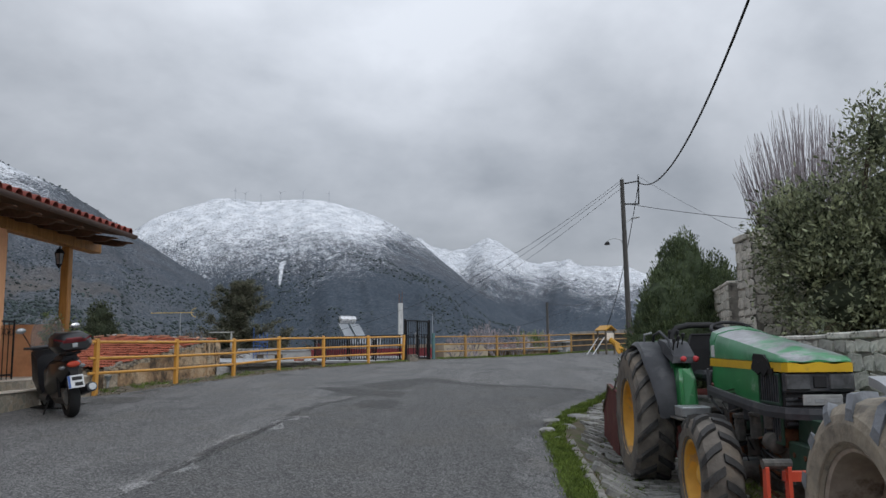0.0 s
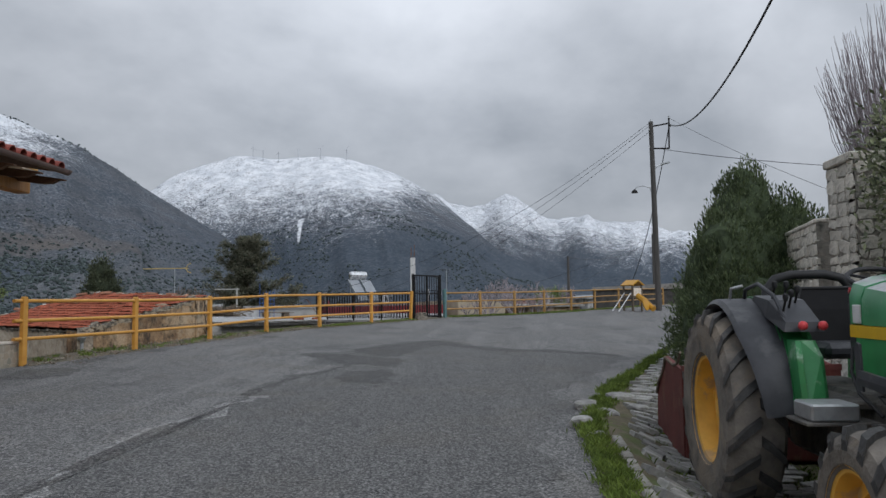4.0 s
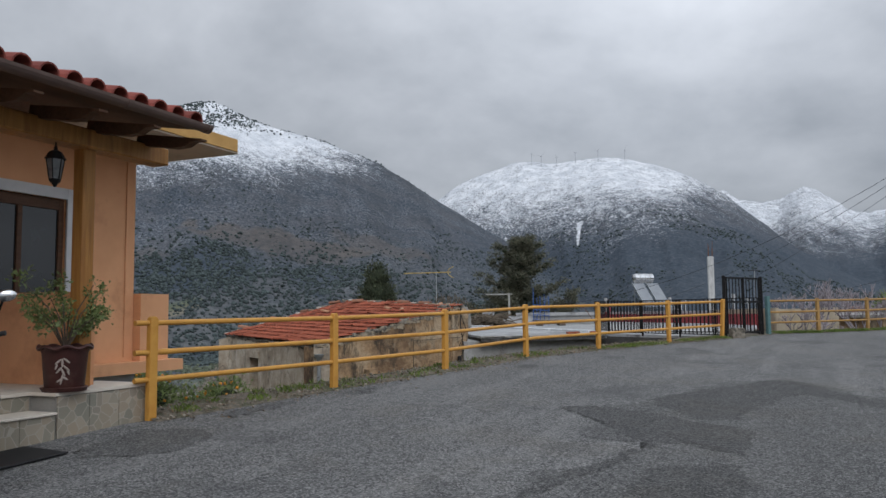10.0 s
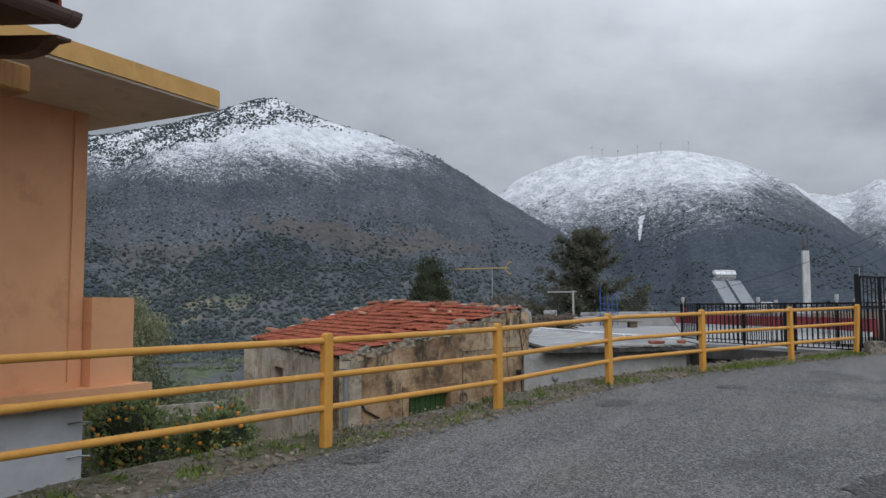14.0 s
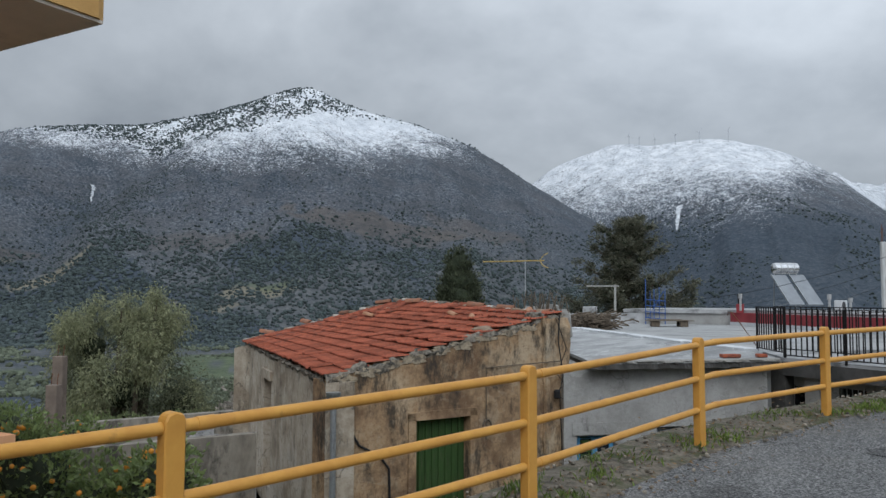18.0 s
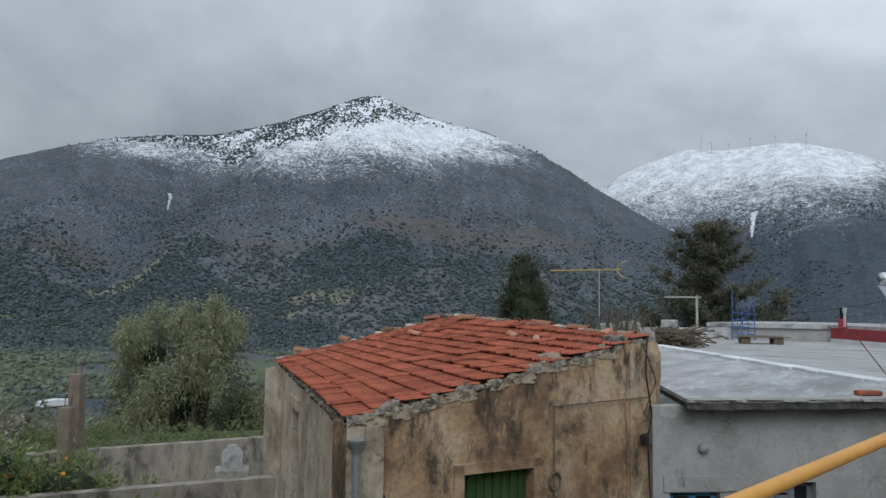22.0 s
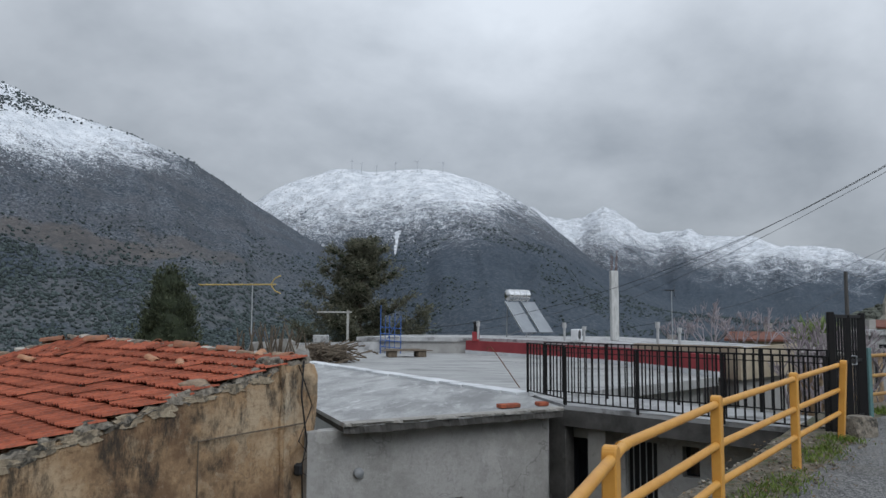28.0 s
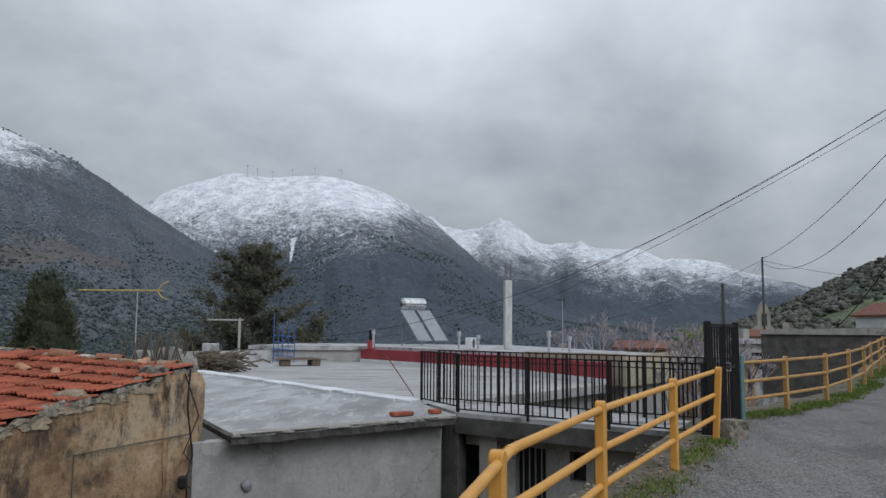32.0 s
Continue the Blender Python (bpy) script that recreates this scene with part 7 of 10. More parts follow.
# ---- garden wall of limestone, with its tower ----
def stone_bm(w, h, d, seed):
    """A rough block, w along x and h along z, its face bulging to -y."""
    bm = bmesh.new()
    rng = random.Random(seed)
    c = min(w, h) * 0.18
    out = [(-w / 2 + c, -h / 2), (w / 2 - c, -h / 2), (w / 2, -h / 2 + c), (w / 2, h / 2 - c), (w / 2 - c, h / 2), (-w / 2 + c, h / 2), (-w / 2, h / 2 - c), (-w / 2, -h / 2 + c)]
    out = [(x + rng.uniform(-c, c) * 0.9, z + rng.uniform(-c, c) * 0.9) for x, z in out]
    back = [bm.verts.new((x, d, z)) for x, z in out]
    mid = [bm.verts.new((x, -0.2 * d, z)) for x, z in out]
    fr = [bm.verts.new((x * 0.94, -d * rng.uniform(0.45, 0.75), z * 0.92)) for x, z in out]
    for a, b in ((back, mid), (mid, fr)):
        for k in range(8):
            bm.faces.new((a[k], a[(k + 1) % 8], b[(k + 1) % 8], b[k]))
    bm.faces.new(fr)
    return bm


def stone_wall(name, p, q, z0, z1, thick, label, size=(0.27, 0.15), seed=0, cap=0.07, mat=None):
    """A mortared wall from p to q with stones set into its west face."""
    p, q = Vector(p), Vector(q)
    d = (q - p).normalized()
    L = (q - p).length
    core_ob = part(name, wall_run(bmesh.new(), p, q, z0, z1, z1, thick, (), -1), M_mortar)
    tagged(core_ob, label, "wall", kind="structure")
    rng = random.Random(seed)
    z, k = z0, 0
    ang = math.degrees(math.atan2(d.y, d.x))
    while z < z1 - 0.06:
        h = min(size[1] * rng.uniform(0.75, 1.35), z1 - z)
        if z1 - z - h < 0.07:
            h = z1 - z
        s = -rng.uniform(0, 0.2)
        while s < L:
            w = size[0] * rng.uniform(0.55, 1.5)
            a, b = max(s, 0), min(s + w, L)
            if b - a > 0.1:
                c = p + d * (a + b) / 2
                bm = stone_bm(b - a - 0.018, h - 0.016, 0.03, seed * 999 + k)
                part("stone", bm, mat or M_stone, core_ob, m=Matrix.Translation((c.x, c.y, z + h / 2)) @ pose(0, 0, 0, 0, rng.uniform(-7, 7), ang + 180))
                k += 1
            s += w
        z += h
    if cap:
        n = int(L / 0.55)
        for i in range(n):
            c = p + d * (i + 0.5) * L / n + Vector((d.y, -d.x)) * thick * 0.5
            bm = box(bmesh.new(), (-L / n / 2 + 0.008, -thick * 0.56, 0), (L / n / 2 - 0.008, thick * 0.56, cap * rng.uniform(0.8, 1.2)), bevel=0.015)
            part("cap_stone", bm, mat or M_stone, core_ob, m=Matrix.Translation((c.x, c.y, z1)) @ pose(0, 0, 0, rng.uniform(-1, 1), rng.uniform(-1, 1), ang))
    return core_ob


M_pale_stone = surf("bleached_limestone", (0.70, 0.665, 0.59), (0.42, 0.395, 0.345), 7, 0.9, bump=0.9, bscale=18, stain=(0.12, 0.113, 0.1), sscale=4, samt=0.8, spos=0.53, obj=True, vary=0.2)
stone_wall("garden_wall", (4.1, 3.4), (4.1, 10.7), -0.95, 0.97, 0.45, "old mortared limestone garden wall dark with lichen", seed=3)
tagged(part("garden_wall", wall_run(bmesh.new(), (4.1, -8), (4.1, 3.4), -0.8, 1.0, 1.0, 0.45, (), -1), M_mortar), "old mortared limestone garden wall dark with lichen", "wall", kind="structure")
stone_wall("tower_wall", (4.76, 10.72), (4.76, 11.5), -0.5, 2.68, 0.9, "square limestone gate tower of rough pale blocks", (0.25, 0.15), 5, 0.1, M_pale_stone)
stone_wall("tower_wall", (5.66, 10.7), (4.76, 10.7), 0.9, 2.68, 0.2, "square limestone gate tower of rough pale blocks", (0.25, 0.15), 6, 0, M_pale_stone)
stone_wall("upper_wall", (4.6, 11.52), (5.6, 16.5), -0.4, 1.98, 0.5, "tall pale limestone wall behind the conifer", (0.28, 0.15), 7, mat=M_pale_stone)
tagged(part("garden_soil", prism(bmesh.new(), [(4.5, -8), (4.5, 10.7), (5.2, 11.6), (6.0, 16.5), (14, 20), (14, -8)], -1.5, 0.85), M_soil), "raised garden soil behind the wall", "soil", kind="structure")

# ---- pavement: soil, kerb, flagstones, grass ----
NP = 70
pe = along([(0.9, -6.0), (0.9, 0.0), (0.95, 5.5), (1.2, 9.3), (1.75, 11.8), (2.95, 15.1), (3.8, 17.6), (5.0, 20.6), (6.6, 23.8), (9.0, 28.0), (11.8, 32.5), (15.5, 38.0)], NP)
pw = along([(4.12, -6.0), (4.12, 0.0), (4.12, 5.5), (4.12, 10.4), (4.8, 12.0), (5.4, 15.0), (6.2, 18.0), (7.4, 21.5), (9.5, 25.0), (12.5, 29.0), (15.5, 33.0), (19.0, 38.0)], NP)
verts, faces = [], []
for i in range(NP):
    for k in range(16):
        x, y = pe[i] + (pw[i] - pe[i]) * (k / 15) + (np.array((-0.08, 0.03)) if k == 0 else 0)
        verts.append((x, y, road_z(x, y) + (-0.01 if k == 0 else 0.035) - float(pave_drop(x, y)) + 0.035 * (float(vnoise(np.array(x * 2.3), np.array(y * 2.3), 8)) - 0.4) * (k > 0)))
for i in range(NP - 1):
    for k in range(15):
        a = i * 16 + k
        faces.append((a, a + 1, a + 17, a + 16))
pave = grid_mesh("pavement", verts, faces, M_soil)
tagged(pave, "mossy earth pavement set with rough flagstones", "pavement", kind="structure")


def flag_bm(w, l, h, seed):
    rng = random.Random(seed)
    n = 8
    out = []
    for k in range(n):
        a = k * math.tau / n + rng.uniform(-0.2, 0.2)
        c, s = math.cos(a), math.sin(a)
        m = max(abs(c), abs(s))
        out.append((w / 2 * c / m * rng.uniform(0.74, 1.02), l / 2 * s / m * rng.uniform(0.74, 1.02)))
    bm = bmesh.new()
    lo = [bm.verts.new((x, y, -0.05)) for x, y in out]
    mi = [bm.verts.new((x, y, h * 0.75)) for x, y in out]
    hi = [bm.verts.new((x * 0.94, y * 0.92, h + rng.uniform(-0.004, 0.004))) for x, y in out]
    for a, b in ((lo, mi), (mi, hi)):
        for k in range(n):
            bm.faces.new((a[k], a[(k + 1) % n], b[(k + 1) % n], b[k]))
    bm.faces.new(hi)
    return bm


rf = random.Random(21)
LANE = along([(1.55, 3.2), (1.62, 6.0), (1.85, 9.0), (2.35, 11.6), (3.35, 14.8), (4.3, 17.6), (5.5, 20.8)], 60)
flag_me = []
for k in range(24):
    me = bpy.data.meshes.new("flagstone")
    b = flag_bm(rf.uniform(0.20, 0.34), rf.uniform(0.15, 0.24), rf.uniform(0.012, 0.03), k)
    bmesh.ops.recalc_face_normals(b, faces=b.faces)
    b.to_mesh(me)
    b.free()
    me.materials.append(M_flag)
    flag_me.append(me)
far_flags = bmesh.new()
ROWS_F = along([tuple(p) for p in LANE], 96)
for i in range(96):
    d = ROWS_F[min(i + 1, 95)] - ROWS_F[max(i - 1, 0)]
    ang = math.degrees(math.atan2(d[1], d[0])) - 90
    c, s = math.cos(math.radians(ang)), math.sin(math.radians(ang))
    for j in range(6):
        if j == 5 and rf.random() < 0.4 or rf.random() < 0.06:
            continue
        o2, dy = -0.16 + 0.25 * j + 0.1 * (i % 2) + rf.uniform(-0.04, 0.04), rf.uniform(-0.04, 0.04)
        x, y = ROWS_F[i][0] + o2 * c - dy * s, ROWS_F[i][1] + o2 * s + dy * c
        tilt = math.degrees(math.atan2(float(pave_drop(x + 0.15, y) - pave_drop(x - 0.15, y)), 0.3))
        m = pose(x, y, road_z(x, y) + 0.066 - float(pave_drop(x, y)), rf.uniform(-2, 2), tilt + rf.uniform(-2, 2), ang + rf.uniform(-25, 25))
        me = flag_me[rf.randrange(24)]
        if y < 11.3:
            ob = new("flagstone", me)
            ob.parent, ob.matrix_basis = pave, m
        else:
            tmp = me.copy()
            tmp.transform(m)
            far_flags.from_mesh(tmp)
            bpy.data.meshes.remove(tmp)
tagged(part("far_flagstones", far_flags, M_flag, pave), kind="stuff")
M_kerb = surf("grimy_kerb_concrete", (0.27, 0.26, 0.235), (0.16, 0.155, 0.14), 6, 0.95, bump=0.4, bscale=40, stain=(0.07, 0.075, 0.04), sscale=4, samt=0.6)
for k in range(12):
    y = 3.2 + k * 0.47
    x = 1.135 + 0.024 * k
    bm = box(bmesh.new(), (-0.05, -0.23, -0.1), (0.05, 0.23, 0.05), bevel=0.016)
    part("kerb_stone", bm, M_kerb, pave, m=pose(x, y, road_z(x, y), rf.uniform(-1.5, 1.5), 0, -3 + rf.uniform(-2, 2)))
for x, y, s, h in ((1.35, 10.35, 0.27, 0.14), (1.85, 10.95, 0.3, 0.16), (1.15, 9.2, 0.2, 0.16), (1.5, 9.9, 0.26, 0.1), (1.2, 8.6, 0.18, 0.1), (1.95, 10.3, 0.22, 0.1)):
    o = part("kerb_rock", rock_bm(s * 0.75, s * 0.6, h * 0.5, int(x * 100), 2), M_flag, m=pose(x, y, road_z(x, y) + h * 0.35, 4, 3, x * 200))
    tagged(o, "rough grey rock at the edge of the path", "rock", "rocks along the path")


def grass(name, spots, label, seed, h=0.11, mat=None):
    """Blades in tufts at (x, y, spread, count)."""
    rng = np.random.default_rng(seed)
    P = []
    for x, y, s, n in spots:
        P.append(np.stack([x + rng.normal(size=n) * s, y + rng.normal(size=n) * s], 1))
    P = np.concatenate(P)
    z = road_z(P[:, 0], P[:, 1]) + 0.02 - np.where(P[:, 0] > 0.5, pave_drop(P[:, 0], P[:, 1]), 0)
    base = np.c_[P, z]
    a = rng.random(len(P)) * math.tau
    hh = h * (0.4 + rng.random(len(P)))
    lean = np.stack([np.cos(a), np.sin(a), 0 * a], 1) * (hh * 0.7)[:, None]
    w = np.stack([-np.sin(a), np.cos(a), 0 * a], 1) * 0.006
    up = np.c_[0 * hh, 0 * hh, hh]
    V = np.stack([base - w, base + w, base + up * 0.6 + lean * 0.35 + w * 0.7, base + up + lean, base + up * 0.6 + lean * 0.35 - w * 0.7], 1).reshape(-1, 3)
    F = np.arange(len(V)).reshape(-1, 5)
    return tagged(grid_mesh(name, V.tolist(), F.tolist(), mat or M_grass, False), label, "grass", kind="stuff")


rg2 = random.Random(4)
spots = []
pk = along([(0.98, 3.0), (1.02, 5.5), (1.2, 9.3), (1.8, 11.8), (3.0, 15.1), (3.85, 17.6), (5.05, 20.6), (6.7, 23.8)], 130)
for x, y in pk:
    for _ in range(2):
        spots.append((x + rg2.uniform(-0.03, 0.16), y, 0.05, rg2.randint(50, 130)))
for i in range(60):
    for _ in range(12):
        o2 = rg2.uniform(-0.12, 1.7)
        spots.append((LANE[i][0] + o2, LANE[i][1] + rg2.uniform(-0.15, 0.15), rg2.uniform(0.04, 0.12), rg2.randint(8, 45)))
grass("grass", spots, "bright green grass and weeds along the path edge", 6, 0.062)
spots = []
for i in range(6):
    a, b = Vector(POSTS[i]), Vector(POSTS[i + 1])
    for _ in range(12 if i < 4 else 25):
        c = a.lerp(b, rg2.random())
        off = rg2.uniform(-0.45, 0.1) if i < 4 else rg2.uniform(-0.12, 0.24)
        spots.append((c.x + off, c.y - off * 0.2, rg2.uniform(0.05, 0.12), rg2.randint(8, 40) if i < 4 else rg2.randint(12, 40)))
for i in range(7):
    a, b = Vector(POSTS_FAR[i]), Vector(POSTS_FAR[i + 1])
    for _ in range(24):
        c = a.lerp(b, rg2.random())
        off = rg2.uniform(-0.1, 0.28)
        spots.append((c.x + off * 0.8, c.y - off * 0.6, 0.09, rg2.randint(30, 70)))
litter = surf("dead_leaf", (0.20, 0.125, 0.06), (0.09, 0.058, 0.032), 6, 0.9, island=True, vary=0.5)
bm = bmesh.new()
for k in range(2600):
    i = random.randrange(6)
    c = Vector(POSTS[i]).lerp(Vector(POSTS[i + 1]), random.random())
    off = random.gauss(-0.05, 0.3)
    x, y, a, r = c.x + off, c.y - off * 0.25, random.random() * math.tau, random.uniform(0.012, 0.03)
    z = road_z(x, y) + 0.03
    bm.faces.new([bm.verts.new((x + r * u * math.cos(a) - r * v * math.sin(a), y + r * u * math.sin(a) + r * v * math.cos(a), z + w * r * random.random())) for u, v, w in ((-1, 0, 0), (0, -0.45, 0.3), (1, 0, 0.9), (0, 0.45, 0.3))])
tagged(part("leaf_litter", bm, litter), "dry brown leaves scattered along the fence foot", "leaves", kind="stuff")
grass("verge_grass", spots, "low green weeds along the fence foot", 7, 0.055)
# grit and pebbles on the verge and tarmac edge
bm = bmesh.new()
for k in range(900):
    i = random.randrange(6)
    c = Vector(POSTS[i]).lerp(Vector(POSTS[i + 1]), random.random())
    off = random.uniform(-0.6, 0.35)
    x, y = c.x + off, c.y - off * 0.25
    s = random.uniform(0.008, 0.03)
    r = bmesh.ops.create_icosphere(bm, subdivisions=1, radius=s, matrix=Matrix.Translation((x, y, road_z(x, y) + 0.028)) @ pose(0, 0, 0, random.random() * 90, 0, random.random() * 360) @ Matrix.Diagonal((1, 0.8, 0.6, 1)))
tagged(part("gravel", bm, surf("grit", (0.3, 0.265, 0.215), (0.12, 0.105, 0.085), 8, 0.95, island=True, vary=0.4)), "loose grey grit along the road edge", "gravel", kind="stuff")


# ---- vehicles ----
def lug_tyre(r, w, rim_r, lugs, lug_h=0.035):
    """The carcass of a farm tyre about the x axis."""
    bm = bmesh.new()
    h = w / 2
    rs = r - lug_h
    prof = [(rim_r, -h * 0.84), (rim_r + 0.03, -h * 0.95), ((rim_r + rs) / 2, -h * 1.0), (rs - 0.07, -h * 0.97), (rs - 0.02, -h * 0.8), (rs, -h * 0.4), (rs + 0.006, 0),
            (rs, h * 0.4), (rs - 0.02, h * 0.8), (rs - 0.07, h * 0.97), ((rim_r + rs) / 2, h * 1.0), (rim_r + 0.03, h * 0.95), (rim_r, h * 0.84)]
    lathe(bm, prof, 56, pose(0, 0, 0, 0, 90, 0), False)
    return bm


def lug_bm(r, w, s):
    """One chevron lug on the s side of a tyre about the x axis, at the angle 0."""
    bm = bmesh.new()
    h = w / 2
    pts = [(s * h * f, da, ((r if f < 0.7 else r - 0.012) if f < 0.95 else r - 0.075)) for f, da in ((0.02, 0.0), (0.45, 0.09), (0.82, 0.2), (1.0, 0.3))]
    rows = []
    for x, a, rr in pts:
        rows.append([bm.verts.new((x, (rr + dr) * math.cos(a + da), (rr + dr) * math.sin(a + da))) for da, dr in ((-0.05 / r, -0.055), (-0.033 / r, 0.0), (0.033 / r, 0.0), (0.05 / r, -0.055))])
    for a, b in zip(rows, rows[1:]):
        for k in range(3):
            bm.faces.new((a[k], a[k + 1], b[k + 1], b[k]))
    bm.faces.new(rows[0]), bm.faces.new(rows[-1][::-1])
    return bm


def farm_wheel(parent, name, at, r, w, rim_r, lugs, rim_mat, out=-1, dish=0.1, inset=0.1, disc_mat=None, tyre_mat=None, lug_mat=None):
    """Tyre with its rim, dished disc, hub and nuts; out: the side that faces outward along x."""
    ty = part(name, lug_tyre(r, w, rim_r, lugs), tyre_mat or M_tyre, parent, "muddy tractor tyre with worn chevron lugs", smooth=False, m=pose(*at))
    h = w / 2
    for s in (-1, 1):
        me = bpy.data.meshes.new("lug")
        b = lug_bm(r, w, s)
        bmesh.ops.recalc_face_normals(b, faces=b.faces)
        b.to_mesh(me)
        b.free()
        me.materials.append(lug_mat or M_tyre)
        for k in range(lugs):
            o = new("lug", me)
            o.parent, o.matrix_basis = ty, pose(0, 0, 0, (k + (0.5 if s > 0 else 0)) * 360 / lugs, 0, 0)
    m = pose(0, 0, 0, 0, 90 * out, 0)
    bm = lathe(bmesh.new(), [(rim_r + 0.02, h * 0.93), (rim_r + 0.022, h * 0.86), (rim_r - 0.02, h * 0.78), (rim_r - 0.05, h * 0.3), (rim_r - 0.06, -h * 0.3), (rim_r + 0.01, -h * 0.8)], 40, m, False)
    part("rim", bm, rim_mat, ty, smooth=True)
    bm = lathe(bmesh.new(), [(rim_r - 0.045, -h * inset - 0.03), (rim_r * 0.88, -h * inset), (rim_r * 0.84, 0.05 - h * inset), (rim_r * 0.62, 0.055 - h * inset), (rim_r * 0.54, -0.03 - h * inset - dish * 0.3), (0.17, -0.035 - h * inset - dish * 0.3), (0.155, 0.03 - h * inset), (0.11, 0.04 - h * inset), (0.10, 0.10 - h * inset), (0.06, 0.12 - h * inset), (0.001, 0.12 - h * inset)], 32, m, False)
    part("disc", bm, disc_mat or rim_mat, ty, smooth=True)
    for k in range(6):
        a = (k + 0.3) * math.tau / 6
        part("clamp", box(bmesh.new(), (rim_r * 0.8, -0.04, -h * inset), (rim_r - 0.05, 0.04, 0.06 - h * inset), m @ pose(0, 0, 0, 0, 0, math.degrees(a)), 0.012), rim_mat, ty)
    for k in range(8):
        a = k * math.tau / 8
        bm = lathe(bmesh.new(), [(0.018, 0), (0.018, 0.03), (0.001, 0.032)], 6, m @ pose(0.2 * math.cos(a), 0.2 * math.sin(a), -h * inset - 0.035 - dish * 0.3))
        part("nut", bm, M_rust, ty)
    return ty


# local: x across, y back from the front axle, z up from the ground
M_lug = surf("black_tread_rubber", (0.06, 0.059, 0.058), (0.032, 0.032, 0.032), 7, 0.7, bump=0.4, bscale=30, stain=(0.16, 0.135, 0.11), sscale=4, samt=0.45, spos=0.55)
M_side = surf("dried_mud_sidewall", (0.20, 0.18, 0.155), (0.10, 0.092, 0.083), 5, 0.9, bump=0.4, bscale=40, stain=(0.2, 0.165, 0.125), sscale=3, samt=0.7, spos=0.5)
tr = thing("tractor", "green and yellow farm tractor parked on the flagstone pavement", "tractor", pose(2.92, 5.0, -0.47, 0, 0, -1.5))
farm_wheel(tr, "rear_wheel", (-0.81, 2.52, 0.55), 0.82, 0.44, 0.43, 18, M_yrim, -1, 0.16, 0.1, M_yrim, M_side, M_lug)
farm_wheel(tr, "rear_wheel", (0.70, 2.52, 0.55), 0.82, 0.44, 0.43, 18, M_yrim, 1, 0.16, 0.1, M_yrim, M_side, M_lug)
farm_wheel(tr, "front_wheel", (-0.71, 0.12, 0.225), 0.545, 0.36, 0.315, 15, M_yrim, -1, 0.12, 0.1, M_yrim, M_side, M_lug)
farm_wheel(tr, "front_wheel", (0.66, 0.12, 0.225), 0.545, 0.36, 0.315, 15, M_yrim, 1, 0.12, 0.1, M_yrim, M_side, M_lug)


def loft(bm, sections):
    """A skin over sections of equal point counts, capped at the ends."""
    rings = [[bm.verts.new(p) for p in s] for s in sections]
    n = len(rings[0])
    for a, b in zip(rings, rings[1:]):
        for k in range(n):
            bm.faces.new((a[k], a[(k + 1) % n], b[(k + 1) % n], b[k]))
    bm.faces.new(rings[0][::-1]), bm.faces.new(rings[-1])
    return bm


# bonnet paint: dull grey on the upper side is wear plus a painted-in sky reflection
M_hood = bpy.data.materials.new("worn_sky_sheen_bonnet")
M_hood.use_nodes = True
ln, ll = M_hood.node_tree.nodes, M_hood.node_tree.links
lpos = ln.new("ShaderNodeTexCoord").outputs["Object"]
hb_ = ln["Principled BSDF"]
hb_.inputs["Roughness"].default_value = 0.3
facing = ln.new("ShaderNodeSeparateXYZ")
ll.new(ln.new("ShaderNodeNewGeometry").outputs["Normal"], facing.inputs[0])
peel_sheen = lmath("MULTIPLY", lstep(facing.outputs[2], 0.66, 0.88), lstep(lnoise(1.9, 6, 0.66), 0.41, 0.5))
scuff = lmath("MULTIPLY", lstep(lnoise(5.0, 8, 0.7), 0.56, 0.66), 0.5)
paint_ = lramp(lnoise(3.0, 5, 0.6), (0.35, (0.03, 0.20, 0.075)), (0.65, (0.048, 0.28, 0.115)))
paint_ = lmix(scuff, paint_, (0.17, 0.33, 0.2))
ll.new(lmix(peel_sheen, paint_, lramp(lnoise(9.0, 6, 0.7), (0.35, (0.16, 0.165, 0.175)), (0.65, (0.36, 0.37, 0.385)))), hb_.inputs["Base Color"])
M_scuffg = surf("scuffed_green_panel", (0.036, 0.235, 0.078), (0.026, 0.175, 0.055), 4, 0.35, stain=(0.55, 0.6, 0.55), sscale=2.1, samt=0.75, spos=0.6, spec=0.5)


def hood_section(y, w, z0, z1, crown):
    w = w * 0.91
    return [(-w, y, z0), (w, y, z0), (w, y, z1 - crown), (w * 0.9, y, z1 - crown * 0.42), (w * 0.5, y, z1 - 0.02), (0, y, z1), (-w * 0.5, y, z1 - 0.02), (-w * 0.9, y, z1 - crown * 0.42), (-w, y, z1 - crown)]


bm = loft(bmesh.new(), [hood_section(-0.68, 0.275, 1.24, 1.262, 0.02), hood_section(-0.63, 0.31, 1.24, 1.30, 0.045), hood_section(-0.35, 0.318, 1.24, 1.355, 0.085), hood_section(0.15, 0.322, 1.245, 1.43, 0.12), hood_section(0.7, 0.325, 1.25, 1.50, 0.13), hood_section(1.2, 0.325, 1.255, 1.555, 0.135)])
part("hood", bm, M_hood, tr, "scuffed green bonnet, worn and with painted sky sheen on top", smooth=True)
bm = loft(bmesh.new(), [hood_section(-0.69, 0.28, 1.16, 1.242, 0.01), hood_section(-0.64, 0.316, 1.16, 1.242, 0.01), hood_section(0.5, 0.328, 1.168, 1.252, 0.01), hood_section(1.38, 0.332, 1.172, 1.262, 0.01)])
part("stripe", bm, M_yellow, tr, "yellow bonnet stripe")
side = [(-0.08, 1.165), (1.30, 1.175), (1.36, 1.02), (1.22, 0.9), (0.62, 0.97), (0.52, 0.86), (0.05, 0.80), (-0.08, 0.80)]
